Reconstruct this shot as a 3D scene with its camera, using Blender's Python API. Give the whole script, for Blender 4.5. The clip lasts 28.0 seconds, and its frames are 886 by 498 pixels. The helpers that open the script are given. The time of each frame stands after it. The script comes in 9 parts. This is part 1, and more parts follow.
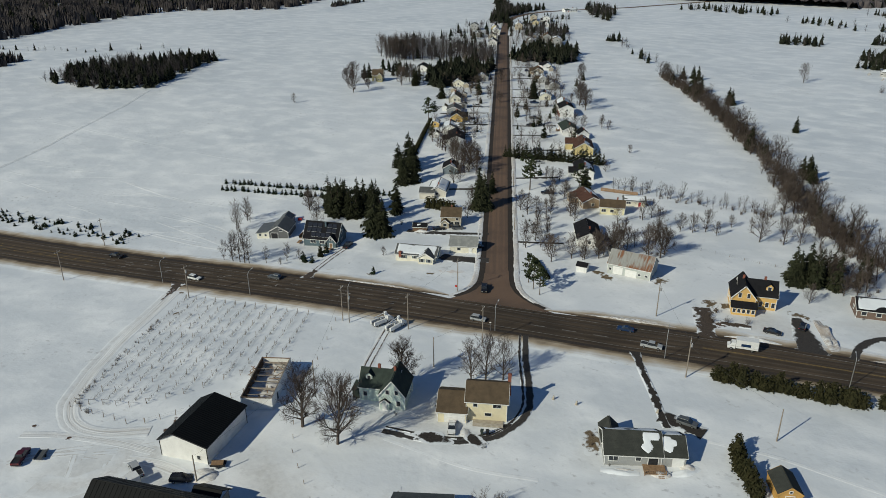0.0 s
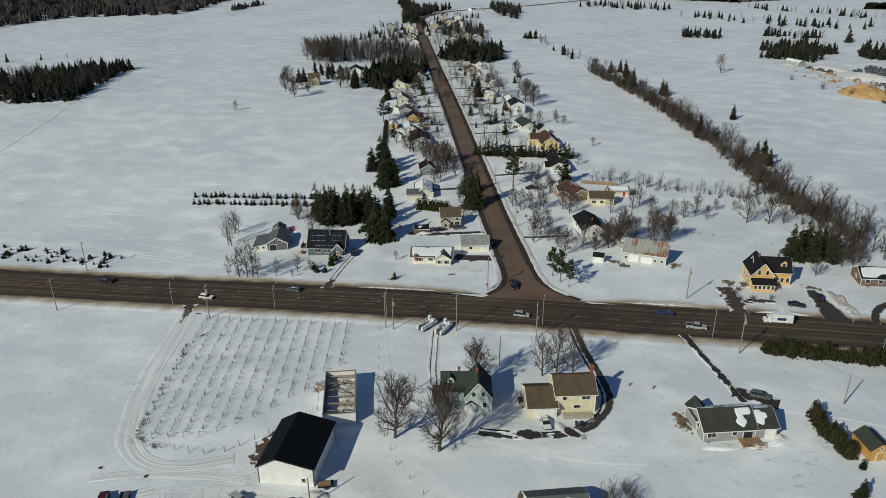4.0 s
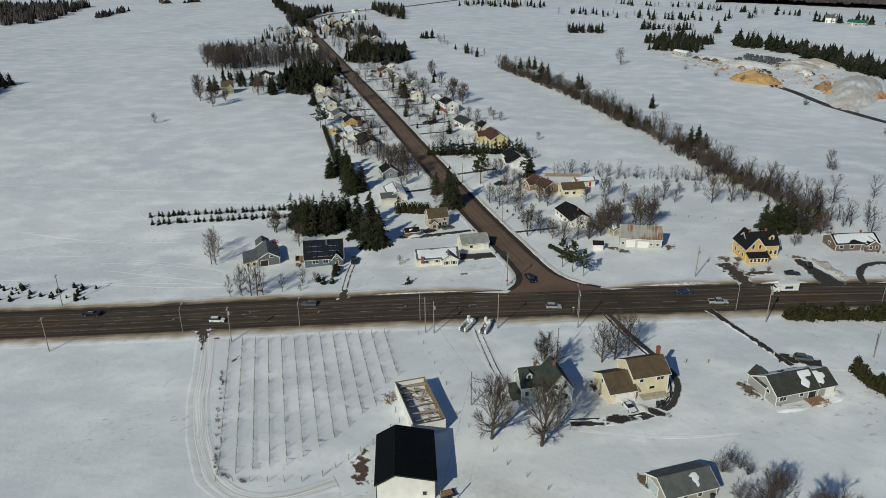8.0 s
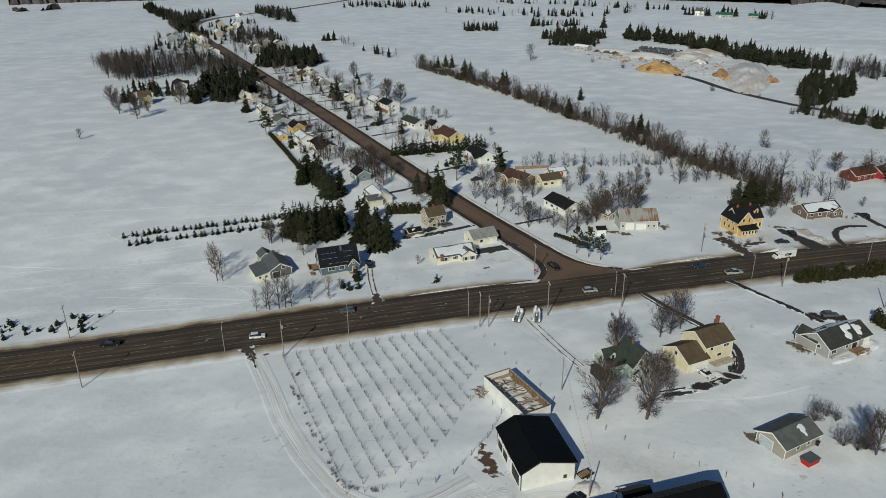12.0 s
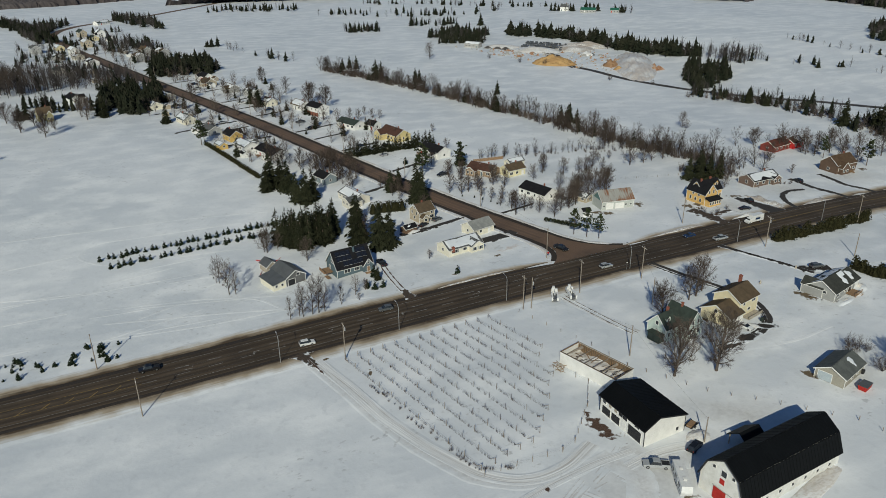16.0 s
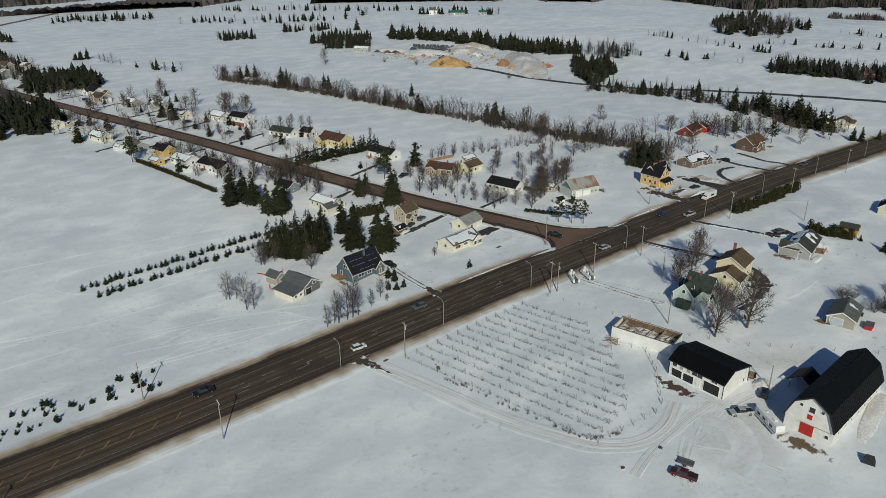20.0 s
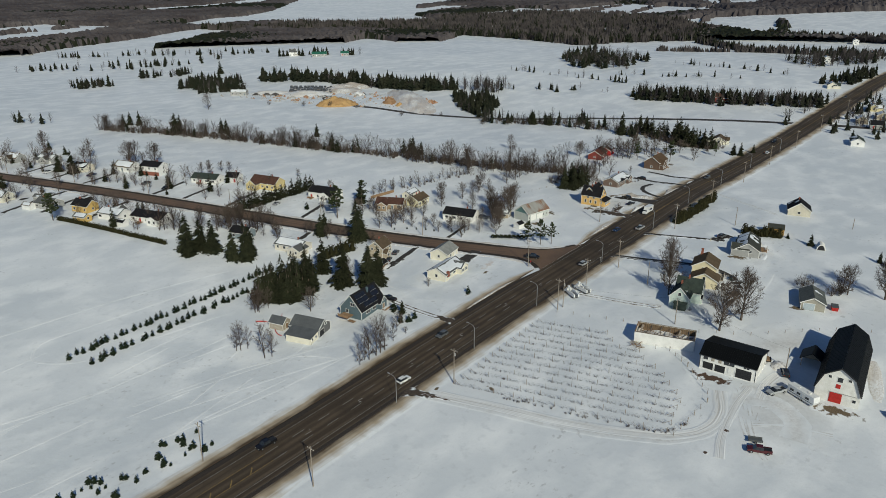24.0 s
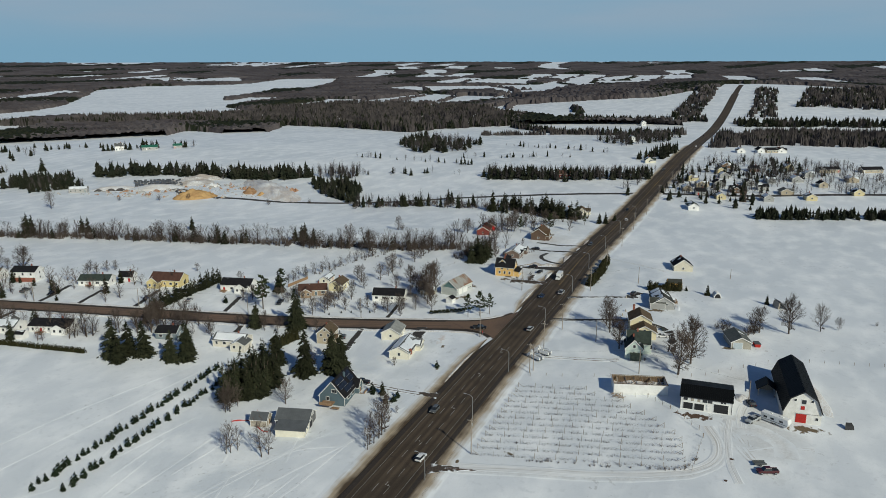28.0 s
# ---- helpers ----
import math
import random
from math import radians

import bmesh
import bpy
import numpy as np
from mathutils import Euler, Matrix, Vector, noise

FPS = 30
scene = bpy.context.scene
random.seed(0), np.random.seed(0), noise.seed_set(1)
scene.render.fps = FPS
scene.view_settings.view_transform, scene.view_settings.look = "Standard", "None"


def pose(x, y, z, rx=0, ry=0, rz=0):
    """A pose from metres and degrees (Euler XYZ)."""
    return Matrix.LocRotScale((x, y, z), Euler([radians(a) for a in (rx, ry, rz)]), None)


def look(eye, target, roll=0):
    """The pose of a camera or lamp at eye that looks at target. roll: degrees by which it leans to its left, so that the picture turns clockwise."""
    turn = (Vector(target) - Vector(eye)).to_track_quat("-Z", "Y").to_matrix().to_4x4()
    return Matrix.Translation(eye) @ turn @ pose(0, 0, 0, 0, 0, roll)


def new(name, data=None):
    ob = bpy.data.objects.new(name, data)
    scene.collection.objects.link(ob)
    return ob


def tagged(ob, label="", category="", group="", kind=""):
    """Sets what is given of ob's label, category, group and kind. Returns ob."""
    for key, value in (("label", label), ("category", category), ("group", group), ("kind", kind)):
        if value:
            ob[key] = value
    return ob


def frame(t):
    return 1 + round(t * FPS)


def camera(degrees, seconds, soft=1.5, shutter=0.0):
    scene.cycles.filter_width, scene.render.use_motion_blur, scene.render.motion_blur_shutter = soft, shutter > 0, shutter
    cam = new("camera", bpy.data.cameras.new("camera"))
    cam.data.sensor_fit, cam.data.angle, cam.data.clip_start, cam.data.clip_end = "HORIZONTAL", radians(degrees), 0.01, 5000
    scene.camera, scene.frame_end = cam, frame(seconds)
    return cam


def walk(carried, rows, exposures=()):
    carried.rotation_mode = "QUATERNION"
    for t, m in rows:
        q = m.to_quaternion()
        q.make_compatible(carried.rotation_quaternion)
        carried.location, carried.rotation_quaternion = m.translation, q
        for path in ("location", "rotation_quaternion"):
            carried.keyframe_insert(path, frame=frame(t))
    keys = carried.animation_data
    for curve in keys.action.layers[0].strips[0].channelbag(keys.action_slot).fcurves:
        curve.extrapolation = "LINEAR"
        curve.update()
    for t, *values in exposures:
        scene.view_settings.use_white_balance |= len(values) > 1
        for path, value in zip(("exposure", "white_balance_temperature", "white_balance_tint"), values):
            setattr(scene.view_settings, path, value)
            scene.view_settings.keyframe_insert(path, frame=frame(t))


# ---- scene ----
import functools

EXPO = [(0.0, 0.10, 6450, 2), (6.0, 0.05, 6450, 2), (12.0, -0.01, 6450, 2), (20.0, 0.0, 6450, 2), (25.0, 0.07, 6450, 2), (28.0, 0.12, 6400, 2)]
cam = camera(62.0, 28.0, soft=0.45)
PATH = [
    (0, 60.68, -197.01, 108.29, 66.126, 0.215, 21.750),
    (0.5, 55.94, -199.09, 108.36, 66.126, 0.228, 20.470),
    (1, 51.09, -200.96, 108.37, 66.115, 0.244, 19.349),
    (1.5, 46.08, -202.72, 108.37, 66.103, 0.261, 18.228),
    (2, 40.87, -204.33, 108.38, 66.100, 0.277, 17.078),
    (2.5, 35.52, -205.86, 108.38, 66.106, 0.294, 15.937),
    (3, 30.02, -207.27, 108.42, 66.110, 0.300, 14.777),
    (3.5, 24.30, -208.58, 108.46, 66.114, 0.305, 13.586),
    (5.5, 0.89, -212.32, 108.32, 66.159, 0.405, 8.403),
    (6, -5.13, -213.08, 108.36, 66.155, 0.402, 6.893),
    (6.5, -11.18, -213.73, 108.40, 66.139, 0.408, 5.392),
    (7, -17.37, -214.30, 108.48, 66.131, 0.414, 3.882),
    (7.5, -23.64, -214.73, 108.53, 66.127, 0.401, 2.432),
    (8, -29.96, -215.10, 108.58, 66.128, 0.407, 0.981),
    (8.5, -36.42, -215.30, 108.62, 66.133, 0.393, -0.429),
    (9, -42.85, -215.39, 108.68, 66.143, 0.400, -1.800),
    (9.5, -49.35, -215.41, 108.71, 66.139, 0.414, -3.190),
    (10, -55.93, -215.29, 108.71, 66.143, 0.428, -4.591),
    (10.5, -62.54, -215.07, 108.72, 66.158, 0.430, -6.012),
    (11, -69.21, -214.74, 108.77, 66.156, 0.451, -7.413),
    (11.5, -75.99, -214.28, 108.79, 66.144, 0.441, -8.843),
    (12, -82.79, -213.71, 108.74, 66.116, 0.440, -10.303),
    (12.5, -89.60, -212.95, 108.67, 66.102, 0.426, -11.833),
    (14.5, -117.64, -209.24, 108.83, 66.022, 0.397, -18.165),
    (15, -124.84, -207.91, 108.90, 66.054, 0.466, -19.779),
    (15.5, -131.97, -206.32, 108.96, 66.079, 0.531, -21.361),
    (16, -139.10, -204.54, 109.09, 66.111, 0.550, -22.963),
    (16.5, -146.21, -202.52, 109.18, 66.100, 0.567, -24.574),
    (17, -153.27, -200.29, 109.36, 66.119, 0.586, -26.196),
    (17.5, -160.16, -197.89, 109.43, 66.153, 0.572, -27.817),
    (18, -167.10, -195.20, 109.57, 66.191, 0.495, -29.465),
    (18.5, -173.86, -192.34, 109.65, 66.238, 0.434, -31.104),
    (19, -180.08, -189.47, 109.71, 66.270, 0.384, -32.634),
    (19.5, -186.74, -186.23, 109.76, 66.325, 0.334, -34.293),
    (20, -193.11, -182.73, 109.73, 66.353, 0.291, -35.933),
    (20.5, -199.60, -179.02, 109.76, 66.370, 0.239, -37.591),
    (21, -205.79, -175.35, 109.82, 66.421, 0.288, -39.215),
    (21.5, -212.07, -171.27, 109.91, 66.442, 0.248, -40.864),
    (23.5, -236.05, -153.52, 110.32, 68.372, 0.197, -47.890),
    (24, -241.60, -148.63, 110.35, 69.186, 0.178, -49.791),
    (24.5, -247.03, -143.54, 110.42, 70.014, 0.179, -51.734),
    (25, -252.26, -138.30, 110.32, 70.863, 0.132, -53.685),
    (25.5, -257.35, -132.89, 110.30, 71.687, 0.106, -55.668),
    (26, -262.21, -127.32, 110.22, 72.527, 0.107, -57.713),
    (26.5, -266.86, -121.53, 110.20, 73.353, 0.081, -59.767),
    (27, -271.31, -115.65, 110.10, 74.201, 0.067, -61.804),
    (27.5, -275.51, -109.63, 109.87, 75.023, 0.084, -63.805),
    (28, -279.61, -103.42, 109.82, 75.753, 0.093, -65.649),
]
walk(cam, [(t, pose(*p)) for t, *p in PATH], EXPO)

# ---- light ----
SUN_AZ, SUN_EL = radians(238.0), radians(31.0)
world = bpy.data.worlds.new("sky")
scene.world = world
world.use_nodes = True
wn = world.node_tree
sky = wn.nodes.new("ShaderNodeTexSky")
sky.sky_type, sky.sun_disc = "NISHITA", False
sky.sun_elevation, sky.sun_rotation = SUN_EL, radians(90.0) - SUN_AZ
sky.altitude, sky.air_density, sky.dust_density, sky.ozone_density = 3000.0, 0.9, 0.0, 5.0
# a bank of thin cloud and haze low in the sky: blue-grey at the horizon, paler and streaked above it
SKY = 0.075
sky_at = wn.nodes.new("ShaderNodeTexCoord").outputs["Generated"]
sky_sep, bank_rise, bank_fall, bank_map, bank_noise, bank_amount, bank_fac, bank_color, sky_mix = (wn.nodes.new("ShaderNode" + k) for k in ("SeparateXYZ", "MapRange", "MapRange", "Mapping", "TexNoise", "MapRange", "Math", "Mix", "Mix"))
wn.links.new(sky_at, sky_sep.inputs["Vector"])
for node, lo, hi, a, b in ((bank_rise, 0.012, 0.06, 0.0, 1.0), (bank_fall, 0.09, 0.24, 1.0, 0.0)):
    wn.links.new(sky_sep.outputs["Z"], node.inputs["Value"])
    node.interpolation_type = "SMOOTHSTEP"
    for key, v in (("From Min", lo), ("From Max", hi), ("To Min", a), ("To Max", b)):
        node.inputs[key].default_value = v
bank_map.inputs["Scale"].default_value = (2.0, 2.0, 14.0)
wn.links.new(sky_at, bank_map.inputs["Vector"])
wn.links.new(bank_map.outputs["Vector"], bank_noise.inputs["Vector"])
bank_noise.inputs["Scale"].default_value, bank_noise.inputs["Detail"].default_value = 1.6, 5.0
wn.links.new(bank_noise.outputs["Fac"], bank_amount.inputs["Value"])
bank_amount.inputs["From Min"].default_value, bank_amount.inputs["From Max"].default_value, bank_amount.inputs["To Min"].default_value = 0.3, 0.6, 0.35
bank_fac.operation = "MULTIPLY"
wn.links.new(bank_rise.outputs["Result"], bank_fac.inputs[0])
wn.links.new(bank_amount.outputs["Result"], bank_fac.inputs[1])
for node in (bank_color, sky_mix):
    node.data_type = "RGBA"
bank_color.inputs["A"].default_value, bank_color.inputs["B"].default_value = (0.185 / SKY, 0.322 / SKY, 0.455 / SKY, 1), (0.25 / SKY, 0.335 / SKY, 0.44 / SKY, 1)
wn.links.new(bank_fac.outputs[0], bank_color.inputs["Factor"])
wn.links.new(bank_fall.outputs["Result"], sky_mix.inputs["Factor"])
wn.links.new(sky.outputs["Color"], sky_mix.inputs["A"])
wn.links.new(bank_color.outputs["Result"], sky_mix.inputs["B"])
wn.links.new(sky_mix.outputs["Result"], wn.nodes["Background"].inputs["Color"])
wn.nodes["Background"].inputs["Strength"].default_value = SKY
sun = new("sun", bpy.data.lights.new("sun", "SUN"))
sun.data.energy, sun.data.angle, sun.data.color = 3.45, radians(0.5), (1.0, 0.935, 0.79)
sun.matrix_world = look((0, 0, 300), Vector((0, 0, 300)) - Vector((math.cos(SUN_AZ) * math.cos(SUN_EL), math.sin(SUN_AZ) * math.cos(SUN_EL), math.sin(SUN_EL))))

# ---- ground form ----
HILLS = [
    (-170, 20, 90, -4.47),
    (-60, -40, 60, 0.91),
    (-20, 60, 70, -1.0),
    (60, -40, 70, 2.19),
    (110, 60, 70, 1.29),
    (245, 215, 90, -5.46),
    (110, 380, 120, 0.63),
    (370, 570, 120, 9.84),
    (-200, 220, 90, 0.23),
    (-60, 240, 90, 1.09),
    (-330, -40, 120, -9.27),
    (-100, -120, 70, -0.16),
    (-180, 640, 150, 1.98),
    (-350, 330, 120, 0.31),
    (170, 150, 70, 1.15),
    (20, -120, 60, 0.89),
    (250, 620, 110, -5.85),
]
LONG_HILLS = [(560, 0, 170, 260, 13.0), (1650, 0, 450, 420, 50.0)]


def ground_z(x, y):
    """Height of the land: low hills nearby, and a slow rise to the horizon."""
    z = 0.0
    for a, b, s, h in HILLS:
        z = z + h * np.exp(-((x - a) ** 2 + (y - b) ** 2) / (2 * s * s))
    for a, b, s, q, h in LONG_HILLS:
        z = z + h * np.exp(-((x - a) ** 2 / (2 * s * s) + (y - b) ** 2 / (2 * q * q)))
    near = np.clip((np.abs(y + 12.5) - 14) / 25, 0, 1) * np.clip((np.abs(x + 0.3 + 0.31 * y) - 8) / 20, 0, 1) * (np.hypot(x, y) < 900)
    for fx, fy, a, p in ((0.11, 0.07, 0.10, 0.3), (0.05, 0.13, 0.10, 1.7), (0.21, 0.17, 0.05, 2.9), (0.023, 0.031, 0.22, 0.9)):
        z = z + near * a * np.sin(fx * x + 1.3 * np.sin(fy * y + p)) * np.cos(fy * y + 0.9 * np.sin(fx * x * 0.7))
    r = np.hypot(x + 100, y)
    return z + 108 * np.clip((r - 1200) / 3600, 0, 1) ** 1.6


def highway_y(x):
    return float(np.interp(x, [-900, 40, 120, 300, 600, 1100, 1500, 1800], [-11, -12.8, -9.3, -10, -16, -15, -11, -9]))


def highway_half(x):
    return float(np.interp(x, [-200, 50, 120, 1500], [7.3, 7.3, 5.8, 5.2]))


def side_x(y):
    return -0.3 - 0.31 * y


# ---- materials ----
def nodes_of(m):
    return m.node_tree.nodes, m.node_tree.links


def mat(name, base, base2=None, rough=0.85, metal=0.0, scale=1.5, fine=25.0, mix=(0.35, 0.65), bump=0.15, world_space=False, spec=0.2, per_object=0.0):
    """A surface whose colour wanders between two bases at a coarse scale and is grained at a fine one."""
    m = bpy.data.materials.new(name)
    m.use_nodes = True
    n, l = nodes_of(m)
    b = n["Principled BSDF"]
    b.inputs["Roughness"].default_value, b.inputs["Metallic"].default_value = rough, metal
    b.inputs["Specular IOR Level"].default_value = spec
    base2 = base2 or tuple(c * 0.75 for c in base)
    if world_space:
        at = n.new("ShaderNodeNewGeometry").outputs["Position"]
    else:
        at = n.new("ShaderNodeTexCoord").outputs["Object"]
    big, small = n.new("ShaderNodeTexNoise"), n.new("ShaderNodeTexNoise")
    big.inputs["Scale"].default_value, big.inputs["Detail"].default_value = scale, 5.0
    small.inputs["Scale"].default_value, small.inputs["Detail"].default_value = fine, 3.0
    for t in (big, small):
        l.new(at, t.inputs["Vector"])
    ramp = n.new("ShaderNodeMapRange")
    ramp.inputs["From Min"].default_value, ramp.inputs["From Max"].default_value = mix
    l.new(big.outputs["Fac"], ramp.inputs["Value"])
    mixer = n.new("ShaderNodeMix")
    mixer.data_type = "RGBA"
    mixer.inputs["A"].default_value, mixer.inputs["B"].default_value = (*base, 1), (*base2, 1)
    l.new(ramp.outputs["Result"], mixer.inputs["Factor"])
    grain = n.new("ShaderNodeMix")
    grain.data_type, grain.blend_type = "RGBA", "OVERLAY"
    grain.inputs["Factor"].default_value = 0.35
    l.new(mixer.outputs["Result"], grain.inputs["A"])
    l.new(small.outputs["Fac"], grain.inputs["B"])
    out = grain.outputs["Result"]
    if per_object:
        info, hsv, rng = n.new("ShaderNodeObjectInfo"), n.new("ShaderNodeHueSaturation"), n.new("ShaderNodeMapRange")
        rng.inputs["To Min"].default_value, rng.inputs["To Max"].default_value = 1 - per_object, 1 + per_object
        l.new(info.outputs["Random"], rng.inputs["Value"])
        l.new(rng.outputs["Result"], hsv.inputs["Value"])
        l.new(out, hsv.inputs["Color"])
        out = hsv.outputs["Color"]
    l.new(out, b.inputs["Base Color"])
    if bump:
        bp = n.new("ShaderNodeBump")
        bp.inputs["Strength"].default_value, bp.inputs["Distance"].default_value = bump, 0.05
        l.new(small.outputs["Fac"], bp.inputs["Height"])
        l.new(bp.outputs["Normal"], b.inputs["Normal"])
    return m


def banded(m, pitch, axis="Z", depth=0.02, dark=0.0):
    """Adds courses (clapboards, shingles, standing seams) to a material as relief."""
    n, l = nodes_of(m)
    at = n.new("ShaderNodeTexCoord").outputs["Object"]
    sep = n.new("ShaderNodeSeparateXYZ")
    l.new(at, sep.inputs["Vector"])
    saw = n.new("ShaderNodeMath")
    saw.operation = "FRACT"
    div = n.new("ShaderNodeMath")
    div.operation = "DIVIDE"
    div.inputs[1].default_value = pitch
    l.new(sep.outputs[axis], div.inputs[0])
    l.new(div.outputs[0], saw.inputs[0])
    b = n["Principled BSDF"]
    bp = n.new("ShaderNodeBump")
    bp.inputs["Strength"].default_value, bp.inputs["Distance"].default_value = 0.8, depth
    if b.inputs["Normal"].links:
        l.new(b.inputs["Normal"].links[0].from_socket, bp.inputs["Normal"])
    l.new(saw.outputs[0], bp.inputs["Height"])
    l.new(bp.outputs["Normal"], b.inputs["Normal"])
    return m


def ramp(n, l, value, lo, hi, to_max=1.0):
    r = n.new("ShaderNodeMapRange")
    r.inputs["From Min"].default_value, r.inputs["From Max"].default_value, r.inputs["To Max"].default_value = lo, hi, to_max
    l.new(value, r.inputs["Value"])
    return r.outputs["Result"]


def blend(n, l, a, b, fac):
    x = n.new("ShaderNodeMix")
    x.data_type = "RGBA"
    for key, c in (("A", a), ("B", b)):
        if isinstance(c, tuple):
            x.inputs[key].default_value = (*c, 1)
        else:
            l.new(c, x.inputs[key])
    l.new(fac, x.inputs["Factor"])
    return x.outputs["Result"]


def noise_at(n, l, at, scale, detail, stretch=None, turn=20):
    t = n.new("ShaderNodeTexNoise")
    t.inputs["Scale"].default_value, t.inputs["Detail"].default_value = scale, detail
    if stretch:
        mp = n.new("ShaderNodeMapping")
        mp.inputs["Scale"].default_value, mp.inputs["Rotation"].default_value = stretch, (0, 0, radians(turn))
        l.new(at, mp.inputs["Vector"])
        l.new(mp.outputs["Vector"], t.inputs["Vector"])
    else:
        l.new(at, t.inputs["Vector"])
    return t.outputs["Fac"]


def math_node(n, l, op, a, b=None, c=None):
    m = n.new("ShaderNodeMath")
    m.operation = op
    for i, v in enumerate((a, b, c)):
        if v is None:
            continue
        if isinstance(v, (int, float)):
            m.inputs[i].default_value = v
        else:
            l.new(v, m.inputs[i])
    return m.outputs[0]


def snow_surface(n, l, tint=(0.695, 0.715, 0.74), dirt=(0.62, 0.58, 0.54), dirty=0.0):
    """Colour and height of wind-packed snow: broad crusted areas, drifts, scoured flecks."""
    at = n.new("ShaderNodeNewGeometry").outputs["Position"]
    broad, mid = noise_at(n, l, at, 0.013, 6), noise_at(n, l, at, 0.06, 5, (1, 1.5, 1))
    fine, fleck = noise_at(n, l, at, 1.1, 5, (1, 2.2, 1)), noise_at(n, l, at, 0.35, 9, (1.2, 1, 1), -35)
    c = blend(n, l, tint, (0.58, 0.61, 0.645), ramp(n, l, broad, 0.38, 0.64, 0.85))
    c = blend(n, l, c, (0.90, 0.905, 0.91), ramp(n, l, mid, 0.44, 0.68, 0.6))
    c = blend(n, l, c, (0.54, 0.56, 0.585), ramp(n, l, fleck, 0.58, 0.74, 0.42))
    c = blend(n, l, c, (0.60, 0.61, 0.63), ramp(n, l, fine, 0.52, 0.74, 0.22))
    scour = math_node(n, l, "MULTIPLY", ramp(n, l, noise_at(n, l, at, 0.5, 8, (1, 1.4, 1), 50), 0.60, 0.70), ramp(n, l, noise_at(n, l, at, 0.035, 3), 0.52, 0.66, 0.55))
    c = blend(n, l, c, (0.36, 0.36, 0.365), scour)
    if dirty:
        c = blend(n, l, c, dirt, ramp(n, l, mid, 0.42, 0.6, dirty))
        c = blend(n, l, c, dirt, ramp(n, l, fine, 0.45, 0.6, dirty))
    dune = math_node(n, l, "MULTIPLY", noise_at(n, l, at, 0.11, 4), ramp(n, l, noise_at(n, l, at, 0.011, 2), 0.46, 0.64, 3.0))
    h = math_node(n, l, "ADD", dune, math_node(n, l, "MULTIPLY_ADD", mid, 2.6, math_node(n, l, "MULTIPLY_ADD", fleck, 0.7, math_node(n, l, "MULTIPLY", fine, 0.14))))
    return c, h, at


def finish(n, l, color, height, rough, spec, strength=0.7, dist=0.14):
    b = n["Principled BSDF"]
    b.inputs["Roughness"].default_value, b.inputs["Specular IOR Level"].default_value = rough, spec
    l.new(color, b.inputs["Base Color"])
    bp = n.new("ShaderNodeBump")
    bp.inputs["Strength"].default_value, bp.inputs["Distance"].default_value = strength, dist
    l.new(height, bp.inputs["Height"])
    l.new(bp.outputs["Normal"], b.inputs["Normal"])


def snow_material(name, tint=(0.695, 0.715, 0.74), dirt=(0.62, 0.58, 0.54), dirty=0.0):
    m = bpy.data.materials.new(name)
    m.use_nodes = True
    n, l = nodes_of(m)
    c, h, _ = snow_surface(n, l, tint, dirt, dirty)
    finish(n, l, c, h, 0.5, 0.5)
    return m


def strip_material(name, inner, inner2, noise_scale=0.5, edge=0.5, soft=0.35, rough=0.85, both=False, ruts=False, amount=1.0, wander=1.1):
    """Ground laid in a strip that breaks up raggedly into snow towards v = 1 of its UV map (both: towards both edges; ruts: in two wheel lines)."""
    m = bpy.data.materials.new(name)
    m.use_nodes = True
    n, l = nodes_of(m)
    snow, h, at = snow_surface(n, l)
    uv = n.new("ShaderNodeSeparateXYZ")
    l.new(n.new("ShaderNodeUVMap").outputs["UV"], uv.inputs["Vector"])
    v = uv.outputs["Y"]
    if ruts:
        v = math_node(n, l, "ABSOLUTE", math_node(n, l, "SUBTRACT", v, 0.5))
        v = math_node(n, l, "MULTIPLY", math_node(n, l, "ABSOLUTE", math_node(n, l, "SUBTRACT", v, 0.25)), 4.0)
    elif both:
        v = math_node(n, l, "ABSOLUTE", math_node(n, l, "MULTIPLY_ADD", v, 2.0, -1.0))
    big, fine = noise_at(n, l, at, noise_scale, 7), noise_at(n, l, at, noise_scale * 6, 4)
    k = math_node(n, l, "MULTIPLY_ADD", big, wander, v)
    fac = ramp(n, l, k, edge + wander / 2 - soft / 2, edge + wander / 2 + soft / 2)
    ground = blend(n, l, inner, inner2, ramp(n, l, fine, 0.3, 0.7))
    if amount < 1.0:
        fac = math_node(n, l, "MULTIPLY_ADD", fac, amount, 1.0 - amount)
    finish(n, l, blend(n, l, ground, snow, fac), h, rough, 0.25)
    return m


